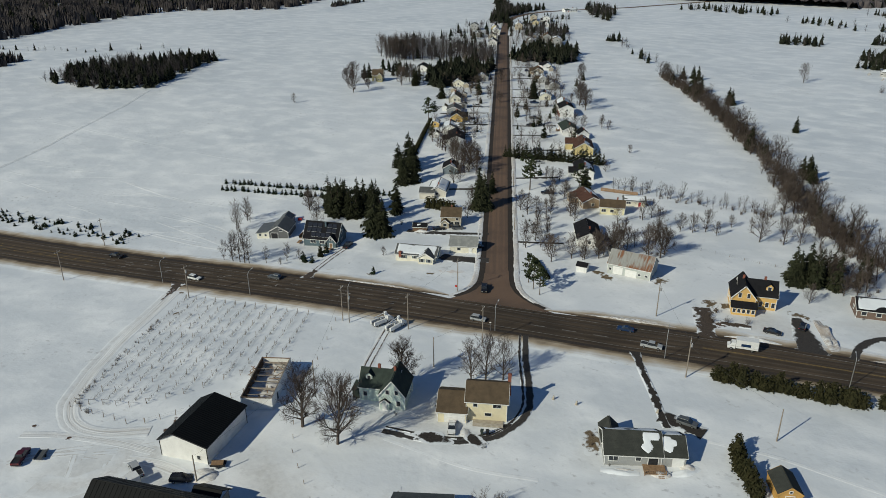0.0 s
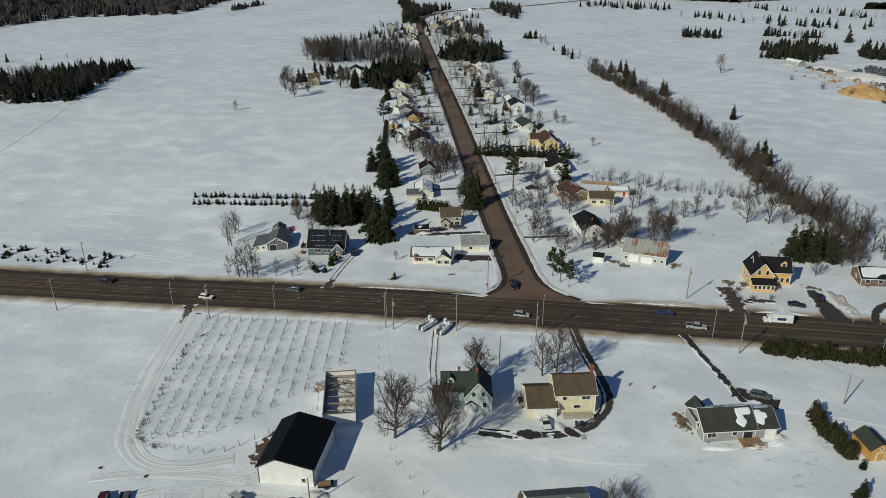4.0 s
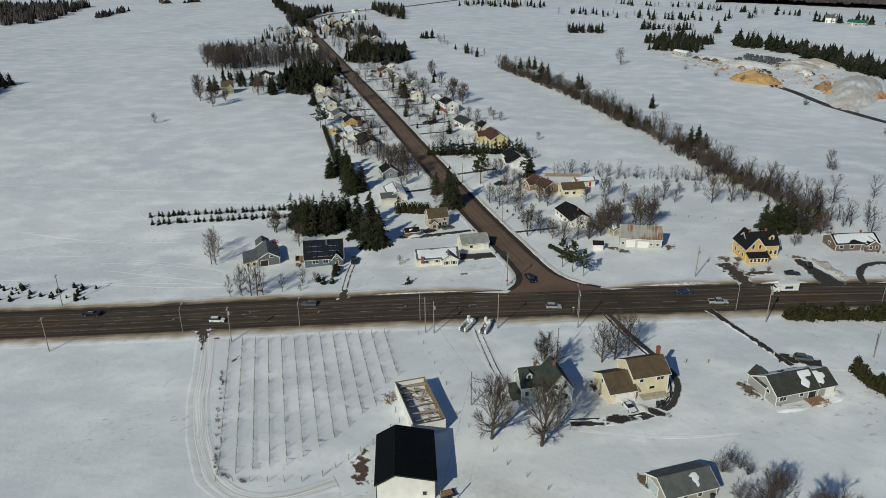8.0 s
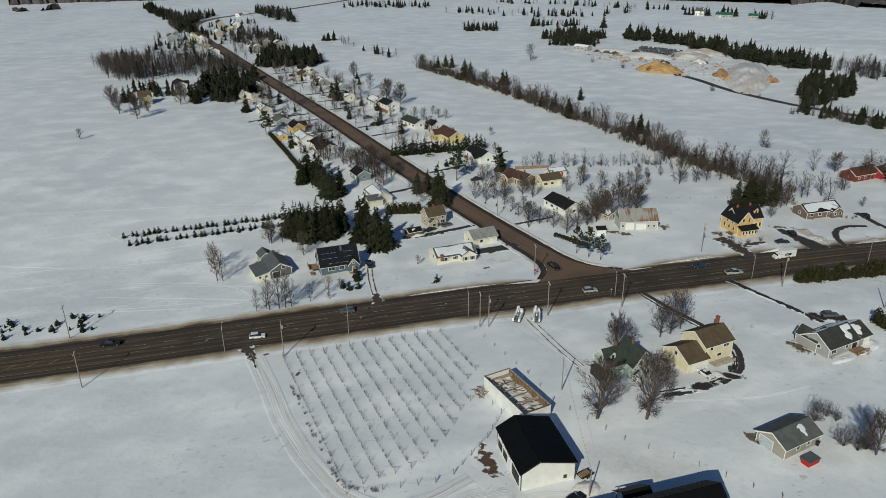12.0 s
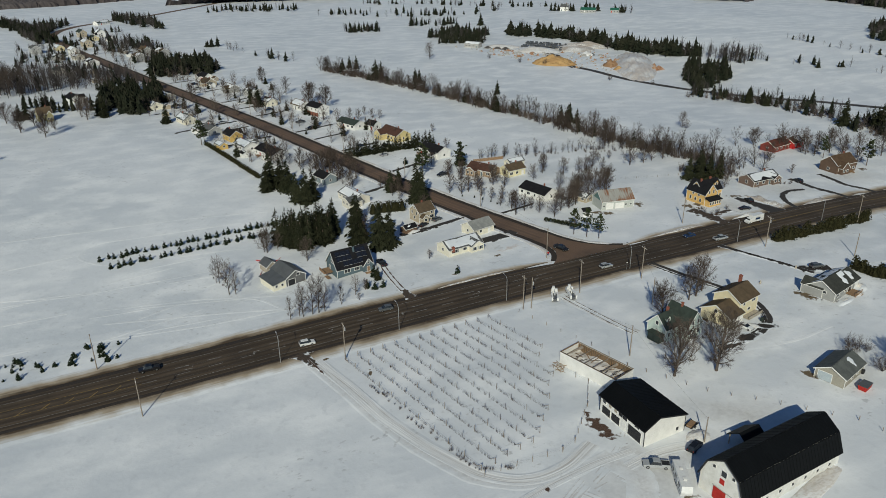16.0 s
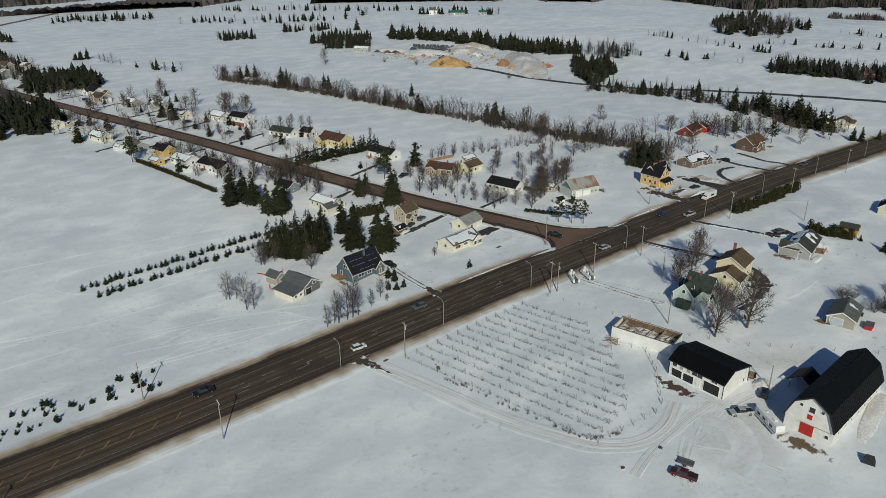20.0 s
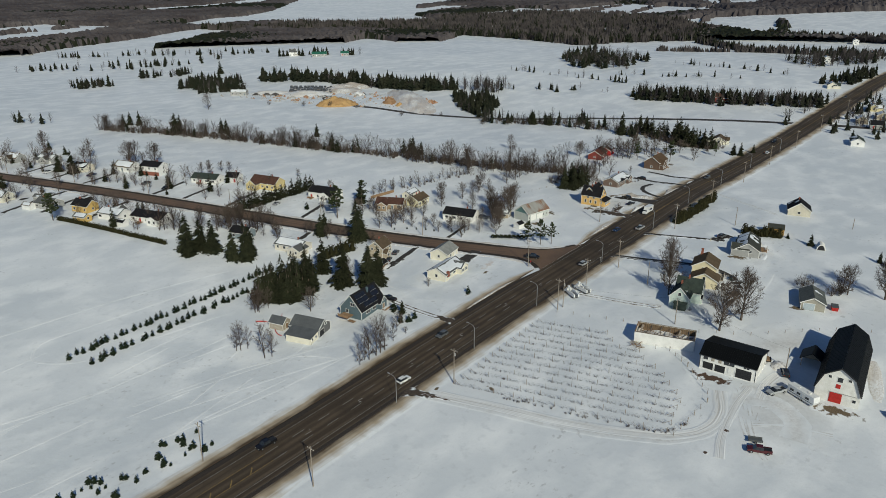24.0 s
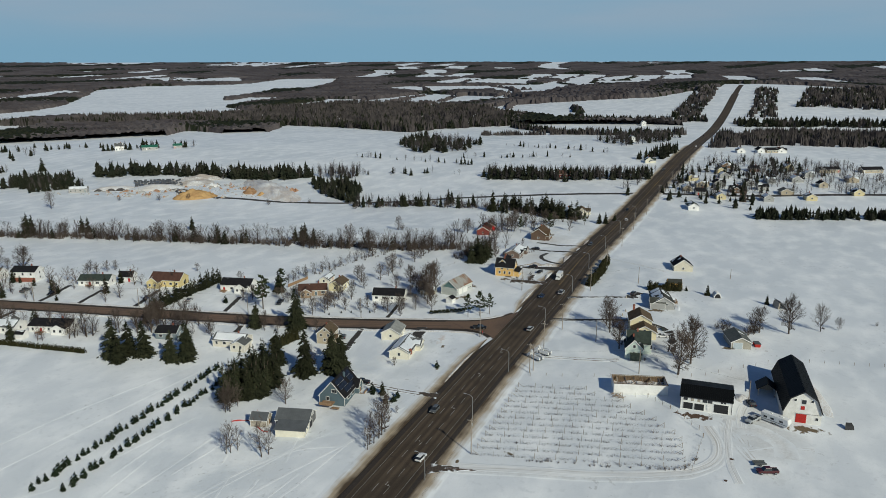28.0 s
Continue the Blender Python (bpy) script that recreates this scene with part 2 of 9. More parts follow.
def verge_material(name, grime, dirty, near=0.3, far=0.9):
    """Snow beside a road, grimed by spray: dark at the road (v = 0), streaked along it, clean at v = 1."""
    m = bpy.data.materials.new(name)
    m.use_nodes = True
    n, l = nodes_of(m)
    snow, h, at = snow_surface(n, l)
    uv, mp, streak = n.new("ShaderNodeSeparateXYZ"), n.new("ShaderNodeMapping"), n.new("ShaderNodeTexNoise")
    coords = n.new("ShaderNodeUVMap").outputs["UV"]
    l.new(coords, uv.inputs["Vector"])
    mp.inputs["Scale"].default_value = (0.07, 7.0, 1)
    l.new(coords, mp.inputs["Vector"])
    l.new(mp.outputs["Vector"], streak.inputs["Vector"])
    streak.inputs["Scale"].default_value, streak.inputs["Detail"].default_value = 1.0, 6.0
    k = math_node(n, l, "MULTIPLY_ADD", streak.outputs["Fac"], 0.55, uv.outputs["Y"])
    k = math_node(n, l, "MULTIPLY_ADD", noise_at(n, l, at, 0.16, 6), 0.7, k)
    k = math_node(n, l, "SUBTRACT", k, 0.62)
    c = blend(n, l, grime, dirty, ramp(n, l, k, 0.0, near))
    finish(n, l, blend(n, l, c, snow, ramp(n, l, k, near, far)), h, 0.75, 0.2)
    return m


def rutted_material(name, rut, packed, amount=0.8):
    """Snow packed by many wheels: soft streaks along the strip that fade out towards both of its edges."""
    m = bpy.data.materials.new(name)
    m.use_nodes = True
    n, l = nodes_of(m)
    snow, h, at = snow_surface(n, l)
    uv, mp, streak = n.new("ShaderNodeSeparateXYZ"), n.new("ShaderNodeMapping"), n.new("ShaderNodeTexNoise")
    coords = n.new("ShaderNodeUVMap").outputs["UV"]
    l.new(coords, uv.inputs["Vector"])
    mp.inputs["Scale"].default_value = (0.035, 11.0, 1)
    l.new(coords, mp.inputs["Vector"])
    l.new(mp.outputs["Vector"], streak.inputs["Vector"])
    streak.inputs["Scale"].default_value, streak.inputs["Detail"].default_value = 1.0, 3.0
    v = math_node(n, l, "ABSOLUTE", math_node(n, l, "MULTIPLY_ADD", uv.outputs["Y"], 2.0, -1.0))
    mask = math_node(n, l, "SUBTRACT", 1.0, ramp(n, l, math_node(n, l, "MULTIPLY_ADD", noise_at(n, l, at, 0.2, 5), 0.9, v), 0.75, 1.3))
    c = blend(n, l, snow, packed, math_node(n, l, "MULTIPLY", mask, 0.75))
    c = blend(n, l, c, rut, math_node(n, l, "MULTIPLY", mask, ramp(n, l, streak.outputs["Fac"], 0.53, 0.66, amount)))
    c = blend(n, l, c, (0.90, 0.905, 0.91), math_node(n, l, "MULTIPLY", mask, ramp(n, l, streak.outputs["Fac"], 0.47, 0.36, 0.6)))
    finish(n, l, c, math_node(n, l, "MULTIPLY_ADD", streak.outputs["Fac"], -1.2, h), 0.65, 0.3)
    return m


def lane_material(name, base, base2, track, lanes, spec=0.3):
    """Asphalt with long wheel-worn bands running along the road (v across), patches and grain."""
    m = bpy.data.materials.new(name)
    m.use_nodes = True
    n, l = nodes_of(m)
    b = n["Principled BSDF"]
    b.inputs["Roughness"].default_value, b.inputs["Specular IOR Level"].default_value = 0.8, spec
    uv = n.new("ShaderNodeUVMap").outputs["UV"]
    sep = n.new("ShaderNodeSeparateXYZ")
    l.new(uv, sep.inputs["Vector"])
    mp = n.new("ShaderNodeMapping")
    mp.inputs["Scale"].default_value = (0.02, 9.0, 1)
    l.new(uv, mp.inputs["Vector"])
    streak, patch, grain = n.new("ShaderNodeTexNoise"), n.new("ShaderNodeTexNoise"), n.new("ShaderNodeTexNoise")
    streak.inputs["Scale"].default_value, streak.inputs["Detail"].default_value = 1.0, 5.0
    l.new(mp.outputs["Vector"], streak.inputs["Vector"])
    at = n.new("ShaderNodeNewGeometry").outputs["Position"]
    patch.inputs["Scale"].default_value, patch.inputs["Detail"].default_value = 0.07, 5.0
    grain.inputs["Scale"].default_value = 3.0
    l.new(at, patch.inputs["Vector"])
    l.new(at, grain.inputs["Vector"])
    wave = n.new("ShaderNodeMath")
    wave.operation = "MULTIPLY"
    wave.inputs[1].default_value = lanes * 2 * math.pi
    l.new(sep.outputs["Y"], wave.inputs[0])
    cosn = n.new("ShaderNodeMath")
    cosn.operation = "COSINE"
    l.new(wave.outputs[0], cosn.inputs[0])
    tot = n.new("ShaderNodeMath")
    tot.operation = "MULTIPLY_ADD"
    tot.inputs[1].default_value = 0.14
    l.new(cosn.outputs[0], tot.inputs[0])
    l.new(streak.outputs["Fac"], tot.inputs[2])
    r = n.new("ShaderNodeMapRange")
    r.inputs["From Min"].default_value, r.inputs["From Max"].default_value = 0.35, 0.75
    l.new(tot.outputs[0], r.inputs["Value"])
    a = n.new("ShaderNodeMix")
    a.data_type = "RGBA"
    a.inputs["A"].default_value, a.inputs["B"].default_value = (*base, 1), (*track, 1)
    l.new(r.outputs["Result"], a.inputs["Factor"])
    r2 = n.new("ShaderNodeMapRange")
    r2.inputs["From Min"].default_value, r2.inputs["From Max"].default_value, r2.inputs["To Max"].default_value = 0.45, 0.65, 0.7
    l.new(patch.outputs["Fac"], r2.inputs["Value"])
    c = n.new("ShaderNodeMix")
    c.data_type = "RGBA"
    l.new(a.outputs["Result"], c.inputs["A"])
    c.inputs["B"].default_value = (*base2, 1)
    l.new(r2.outputs["Result"], c.inputs["Factor"])
    g = n.new("ShaderNodeMix")
    g.data_type, g.blend_type = "RGBA", "OVERLAY"
    g.inputs["Factor"].default_value = 0.3
    l.new(c.outputs["Result"], g.inputs["A"])
    l.new(grain.outputs["Fac"], g.inputs["B"])
    l.new(g.outputs["Result"], b.inputs["Base Color"])
    return m


SNOW = snow_material("snow")
SNOWBANK = snow_material("ploughed_snow", tint=(0.75, 0.755, 0.765), dirt=(0.46, 0.40, 0.34), dirty=0.5)
DIRTY = snow_material("dirty_snow", tint=(0.72, 0.70, 0.67), dirt=(0.30, 0.24, 0.19), dirty=0.75)
ASPHALT = lane_material("highway_asphalt", (0.055, 0.042, 0.031), (0.040, 0.032, 0.025), (0.094, 0.071, 0.051), 6, 0.12)
SIDE_ASPHALT = lane_material("side_road_asphalt", (0.120, 0.080, 0.057), (0.085, 0.060, 0.046), (0.165, 0.105, 0.072), 4)
DRIVE = strip_material("wet_driveway", (0.030, 0.028, 0.028), (0.060, 0.053, 0.048), noise_scale=0.45, edge=0.78, soft=0.22, both=True)
STREET = mat("wet_asphalt", (0.035, 0.033, 0.033), (0.075, 0.066, 0.060), rough=0.7, scale=0.2, fine=5, world_space=True)
PAINT_W = mat("white_road_paint", (0.34, 0.325, 0.31), (0.15, 0.14, 0.13), scale=1.2, fine=6, world_space=True)
PAINT_Y = mat("yellow_road_paint", (0.30, 0.20, 0.06), (0.14, 0.105, 0.06), scale=1.2, fine=6, world_space=True)
VERGE = verge_material("grimed_verge", (0.075, 0.053, 0.034), (0.39, 0.32, 0.235), 0.36, 0.82)
GRAVEL_EDGE = strip_material("shoulder_gravel", (0.026, 0.021, 0.018), (0.050, 0.040, 0.033), noise_scale=0.5, edge=2.0, soft=0.3)
RAGGED = strip_material("broken_wet_tarmac", (0.020, 0.018, 0.017), (0.050, 0.042, 0.037), noise_scale=0.55, edge=0.68, soft=0.2, both=True, wander=1.9)
FURROW = strip_material("field_furrow", (0.36, 0.37, 0.39), (0.62, 0.63, 0.65), noise_scale=0.4, edge=0.35, soft=0.4, both=True, wander=2.4, amount=0.7)
WETYARD = strip_material("thawed_gravel_yard", (0.038, 0.030, 0.025), (0.095, 0.072, 0.056), noise_scale=0.5, edge=0.66, soft=0.25, both=True, wander=2.6)
RUTTED = rutted_material("wheel_rutted_snow", (0.40, 0.37, 0.345), (0.67, 0.665, 0.66), 0.7)
TRACK = strip_material("packed_track", (0.30, 0.26, 0.23), (0.60, 0.585, 0.57), noise_scale=0.3, edge=0.26, soft=0.5, ruts=True, amount=0.62, wander=1.6)
YARD = strip_material("packed_yard", (0.36, 0.325, 0.295), (0.63, 0.615, 0.60), noise_scale=0.22, edge=0.45, soft=0.8, both=True, amount=0.42, wander=1.8)
RUNNER = strip_material("runner_track", (0.86, 0.86, 0.86), (0.78, 0.78, 0.785), noise_scale=0.10, edge=0.24, soft=0.5, ruts=True, amount=0.42, wander=2.0)
MUD = strip_material("thawed_mud", (0.055, 0.032, 0.023), (0.12, 0.078, 0.058), noise_scale=0.6, edge=0.55, soft=0.22, both=True, wander=2.2)
GRASS = strip_material("bare_winter_grass", (0.085, 0.062, 0.038), (0.19, 0.145, 0.095), noise_scale=0.7, edge=0.55, soft=0.3, both=True, wander=2.2)
EARTHBANK = snow_material("earth_streaked_snow", tint=(0.70, 0.69, 0.68), dirt=(0.33, 0.25, 0.19), dirty=0.5)
# trodden snow; the grey also holds the shade of slopes turned from the sun
TRAMPLED_SHADED = strip_material("trampled_shaded_snow", (0.46, 0.45, 0.44), (0.60, 0.595, 0.59), noise_scale=0.16, edge=0.42, soft=0.9, both=True, amount=0.8, wander=0.9)
SAND = mat("quarried_sand", (0.42, 0.27, 0.12), (0.33, 0.20, 0.09), scale=0.15, fine=2, world_space=True)
REDROCK = mat("red_earth", (0.25, 0.115, 0.06), (0.38, 0.27, 0.19), scale=0.2, fine=2, world_space=True)
BARK = mat("bare_bark", (0.070, 0.055, 0.046), (0.11, 0.092, 0.080), scale=1.0, fine=10, per_object=0.15, spec=0.04)
TWIG = mat("bare_twigs", (0.064, 0.049, 0.041), (0.102, 0.082, 0.070), scale=0.6, fine=6, per_object=0.25, bump=0, spec=0.04)
NEEDLE = mat("spruce_needles", (0.016, 0.019, 0.011), (0.032, 0.034, 0.019), scale=0.8, fine=8, per_object=0.3, bump=0.3, spec=0.04)
NEEDLE_Y = mat("young_spruce_needles", (0.012, 0.018, 0.011), (0.020, 0.027, 0.015), scale=1.5, fine=12, per_object=0.3, bump=0.3, spec=0.04)
CEDAR = mat("cedar_hedge_foliage", (0.020, 0.021, 0.010), (0.040, 0.037, 0.018), scale=0.8, fine=6, bump=0.5, spec=0.04)
PINE_N = mat("pine_needles", (0.026, 0.036, 0.017), (0.045, 0.052, 0.025), scale=0.8, fine=6, per_object=0.2, spec=0.04)
TRUNK = mat("conifer_bark", (0.085, 0.065, 0.05), (0.13, 0.10, 0.08), scale=2, fine=12)
FAR_CONIFER = mat("far_spruce", (0.013, 0.017, 0.011), (0.026, 0.027, 0.018), scale=0.12, fine=0.8, bump=0, world_space=True, spec=0.04)
FAR_BARE = mat("far_hardwood", (0.050, 0.044, 0.044), (0.082, 0.072, 0.070), scale=0.03, fine=0.5, bump=0, world_space=True, spec=0.04)
# lighter than far_hardwood: some haze of distance is put into this base colour
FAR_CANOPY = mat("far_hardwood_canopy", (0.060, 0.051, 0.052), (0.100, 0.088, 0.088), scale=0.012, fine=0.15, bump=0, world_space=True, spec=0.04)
BRUSH = mat("hedgerow_brush", (0.080, 0.062, 0.053), (0.135, 0.112, 0.097), scale=0.1, fine=1.0, bump=0, world_space=True, spec=0.04)
GLASS = mat("window_glass", (0.015, 0.018, 0.022), (0.03, 0.034, 0.04), rough=0.08, spec=0.6, bump=0)
WHITE = mat("white_trim", (0.74, 0.73, 0.70), (0.66, 0.65, 0.62), scale=1, fine=20, bump=0.05)
POLE_WOOD = mat("weathered_pole", (0.20, 0.165, 0.13), (0.30, 0.26, 0.22), scale=1.5, fine=20)
GALV = mat("galvanised_steel", (0.42, 0.42, 0.42), (0.34, 0.34, 0.34), rough=0.5, metal=0.6, bump=0.05)
WIRE = mat("cable", (0.08, 0.08, 0.085), rough=0.6, bump=0)
TIMBER = mat("raw_timber", (0.30, 0.195, 0.115), (0.20, 0.125, 0.075), scale=2, fine=20)
BRICK = mat("red_brick", (0.28, 0.10, 0.065), (0.20, 0.08, 0.06), scale=3, fine=14)
CONCRETE = mat("concrete", (0.40, 0.39, 0.37), (0.30, 0.29, 0.28), scale=1, fine=14)
RUBBER = mat("tyre_rubber", (0.018, 0.018, 0.018), rough=0.8, bump=0)
ALLOY = mat("wheel_alloy", (0.45, 0.45, 0.46), rough=0.35, metal=0.8, bump=0)
LAMPGLASS = mat("lamp_lens", (0.55, 0.53, 0.48), rough=0.2, bump=0)
REDLENS = mat("tail_lens", (0.35, 0.02, 0.02), rough=0.2, bump=0)


@functools.lru_cache(None)
def siding(r, g, b):
    return banded(mat("siding", (r, g, b), (r * 0.88, g * 0.88, b * 0.88), rough=0.7, scale=0.5, fine=10, bump=0.08), 0.16)


@functools.lru_cache(None)
def shingle(r, g, b):
    return banded(mat("asphalt_shingles", (r, g, b), (r * 1.35, g * 1.33, b * 1.3), rough=0.9, scale=0.7, fine=9, bump=0.3, spec=0.08), 0.18, "Z", 0.015)


@functools.lru_cache(None)
def metal_roof(r, g, b, gloss=0.45):
    return mat("metal_roofing", (r, g, b), (r * 1.25, g * 1.25, b * 1.25), rough=gloss, metal=0.0, scale=0.4, fine=6, bump=0.03, spec=0.12)


@functools.lru_cache(None)
def car_paint(r, g, b):
    return mat("car_paint", (r, g, b), (r * 0.9, g * 0.9, b * 0.9), rough=0.25, spec=0.6, bump=0)


# ---- shaping ----
class Geo:
    """Collects vertices and faces of one mesh."""

    def __init__(self):
        self.v, self.f, self.uv = [], [], []

    def poly(self, pts):
        k = len(self.v)
        self.v += [tuple(p) for p in pts]
        self.f.append(tuple(range(k, k + len(pts))))
        return self

    def hull(self, bottom, top):
        """A solid between two rings of equal length."""
        k, n = len(self.v), len(bottom)
        self.v += [tuple(p) for p in bottom] + [tuple(p) for p in top]
        self.f.append(tuple(range(k + n - 1, k - 1, -1)))
        self.f.append(tuple(range(k + n, k + 2 * n)))
        for i in range(n):
            j = (i + 1) % n
            self.f.append((k + i, k + j, k + n + j, k + n + i))
        return self

    def box(self, cx, cy, z0, sx, sy, sz, rot=0.0, taper=1.0, lean=0.0):
        c, s = math.cos(rot), math.sin(rot)
        def ring(z, m, dx):
            return [(cx + dx + c * a * m - s * b * m, cy + s * a * m + c * b * m, z) for a, b in ((-sx / 2, -sy / 2), (sx / 2, -sy / 2), (sx / 2, sy / 2), (-sx / 2, sy / 2))]
        return self.hull(ring(z0, 1, 0), ring(z0 + sz, taper, lean))

    def tube(self, p, q, r, r2=None, n=6, cap=True):
        p, q = Vector(p), Vector(q)
        d = (q - p)
        if d.length < 1e-6:
            return self
        a = d.orthogonal().normalized()
        b = d.cross(a).normalized()
        r2 = r if r2 is None else r2
        k = len(self.v)
        tip = r2 <= 1e-4
        for c, rr in ((p, r),) if tip else ((p, r), (q, r2)):
            for i in range(n):
                t = 2 * math.pi * i / n
                self.v.append(tuple(c + a * (rr * math.cos(t)) + b * (rr * math.sin(t))))
        if tip:
            self.v.append(tuple(q))
            for i in range(n):
                self.f.append((k + i, k + (i + 1) % n, k + n))
        else:
            for i in range(n):
                j = (i + 1) % n
                self.f.append((k + i, k + j, k + n + j, k + n + i))
            if cap:
                self.f.append(tuple(range(k + n, k + 2 * n)))
        return self

    def disc(self, x, y, z, r, h, n=10, axis="Z"):
        ring = [(math.cos(2 * math.pi * i / n) * r, math.sin(2 * math.pi * i / n) * r) for i in range(n)]
        if axis == "Z":
            return self.hull([(x + a, y + b, z) for a, b in ring], [(x + a, y + b, z + h) for a, b in ring])
        return self.hull([(x + a, y, z + b) for a, b in ring], [(x + a, y + h, z + b) for a, b in ring])

    def mesh(self, name, material, smooth=False):
        me = bpy.data.meshes.new(name)
        me.from_pydata(self.v, [], self.f)
        me.materials.append(material)
        if self.uv:
            layer = me.uv_layers.new(name="UVMap")
            flat = np.array([self.uv[i] for fc in self.f for i in fc], dtype=np.float32).ravel()
            layer.data.foreach_set("uv", flat)
        if smooth:
            me.polygons.foreach_set("use_smooth", [True] * len(me.polygons))
        me.update()
        return me


def part(name, geo, material, parent=None, label="", smooth=False):
    ob = new(name, geo.mesh(name, material, smooth) if isinstance(geo, Geo) else geo)
    ob.parent = parent
    if label:
        tagged(ob, label)
    return ob


def thing(name, x, y, rot, label, category, group="", z=None):
    ob = new(name)
    ob.empty_display_size = 0.5
    ob.matrix_world = pose(x, y, float(ground_z(x, y)) if z is None else z, 0, 0, rot)
    return tagged(ob, label, category, group)


def ribbon(name, pts, widths, material, lift=0.06, thick=0.15, step=4.0, label="", lumps=0.0, crown=0.0, cross=2, offset=0.0, sink=(False, False)):
    """A strip laid on the land along a polyline; UV u in metres along it, v across it from 0 to 1."""
    pts = [Vector((*p, 0)) for p in pts]
    if not isinstance(widths, (list, tuple)):
        widths = [widths] * len(pts)
    line = []
    for (a, wa), (b, wb) in zip(zip(pts, widths), zip(pts[1:], widths[1:])):
        n = max(1, int((b - a).length / step))
        line += [(a.lerp(b, i / n), wa + (wb - wa) * i / n) for i in range(n)]
    line.append((pts[-1], widths[-1]))
    for _ in range(3 if len(pts) > 2 else 0):
        line = [line[0]] + [((line[i - 1][0] + line[i][0] * 2 + line[i + 1][0]) / 4, line[i][1]) for i in range(1, len(line) - 1)] + [line[-1]]
    g, along = Geo(), 0.0
    for i, (p, w) in enumerate(line):
        d = (line[min(i + 1, len(line) - 1)][0] - line[max(i - 1, 0)][0]).normalized()
        side = Vector((-d.y, d.x, 0))
        along += (p - line[i - 1][0]).length if i else 0
        for k in range(cross + 1):
            v = k / cross
            q = p + side * (w * (0.5 - v) + offset)
            h = lift + crown * (1 - (2 * v - 1) ** 2)
            if lumps and 0 < k < cross:
                h += lumps * (0.55 + 0.9 * noise.noise(Vector((q.x * 0.33, q.y * 0.33, k * 0.7))) + 0.4 * noise.noise(Vector((q.x * 1.1, q.y * 1.1, 4.0))))
                h = max(h, 0.03)
                h *= min(1.0, (i + 0.3) / 4, (len(line) - i - 0.7) / 4)
            if (k == 0 and sink[0]) or (k == cross and sink[1]):
                h = -0.055
            g.v.append((q.x, q.y, float(ground_z(q.x, q.y)) + (h if not lumps or 0 < k < cross else -0.15)))
            g.uv.append((along, v))
    m = cross + 1
    for i in range(len(line) - 1):
        for k in range(cross):
            g.f.append((i * m + k, i * m + k + 1, (i + 1) * m + k + 1, (i + 1) * m + k))
    if not lumps:
        for k0, out in ((0, 1), (cross, -1)):
            for i in range(len(line) - 1):
                a, b = g.v[i * m + k0], g.v[(i + 1) * m + k0]
                j = len(g.v)
                g.v += [a, b, (b[0], b[1], b[2] - thick), (a[0], a[1], a[2] - thick)]
                g.uv += [g.uv[i * m + k0]] * 4
                g.f.append((j, j + 1, j + 2, j + 3) if out < 0 else (j + 3, j + 2, j + 1, j))
    return part(name, g, material, None, "", bool(lumps))


PICK_T = random.Random(21)


def structure(ob, label, category="ground"):
    return tagged(ob, label, category, "", "structure")


# ---- the land ----
def lines_between(lo, hi, fine_lo, fine_hi, fine, grow=1.16):
    out, p, s = list(np.arange(fine_lo, fine_hi + 0.1, fine)), fine_hi, fine
    while p < hi:
        s *= grow
        p += s
        out.append(min(p, hi))
    p, s = fine_lo, fine
    while p > lo:
        s *= grow
        p -= s
        out.insert(0, max(p, lo))
    return np.array(out)


def make_ground():
    xs = lines_between(-5300, 5300, -330, 270, 4.0, 1.04)
    ys = lines_between(-5300, 5300, -230, 470, 4.0)
    X, Y = np.meshgrid(xs, ys)
    Z = ground_z(X, Y)
    Z = Z - 0.03
    g = Geo()
    g.v = np.stack([X.ravel(), Y.ravel(), Z.ravel()], 1).tolist()
    nx = len(xs)
    g.f = [(j * nx + i, j * nx + i + 1, (j + 1) * nx + i + 1, (j + 1) * nx + i) for j in range(len(ys) - 1) for i in range(nx - 1)]
    return structure(part("ground", g, SNOW, None, "", True), "wide rolling snow-covered farmland with wind-packed drifts", "ground")


make_ground()

# ---- roads ----
HX = [-900, -500, -200, -100, 0, 40, 80, 120, 200, 300, 450, 600, 850, 1100, 1300, 1500, 1650]
highway = structure(ribbon("road_highway", [(x, highway_y(x)) for x in HX], [2 * highway_half(x) for x in HX], ASPHALT, lift=0.14, cross=6, crown=0.08, step=6), "dark worn asphalt highway with a centre turning lane", "road")
SIDE = [(side_x(-4.5), -4.5), (side_x(40), 40), (side_x(150), 150), (side_x(300), 300), (side_x(450), 450), (side_x(560), 560), (-192, 625), (-204, 672), (-208, 715), (-203, 755), (-186, 793), (-150, 833), (-96, 885), (-46, 950), (20, 1040)]
side_road = structure(ribbon("road_side", SIDE, [10.0, 8.4] + [8.2] * 13, SIDE_ASPHALT, lift=0.11, cross=4, crown=0.06, step=5), "red-brown sanded asphalt village side road", "road")


def mouth_x(sx, y, extra=0.0):
    """The edge of the side road, flared where it meets the highway."""
    u = min(1.0, max(0.0, (y + 5.4) / (24 + 2 * sx)))
    return side_x(y) + sx * (extra + (4.1 + 14.0 * (1 - u) ** 4 if sx > 0 else 4.5 + 11.0 * (1 - u) ** 3))


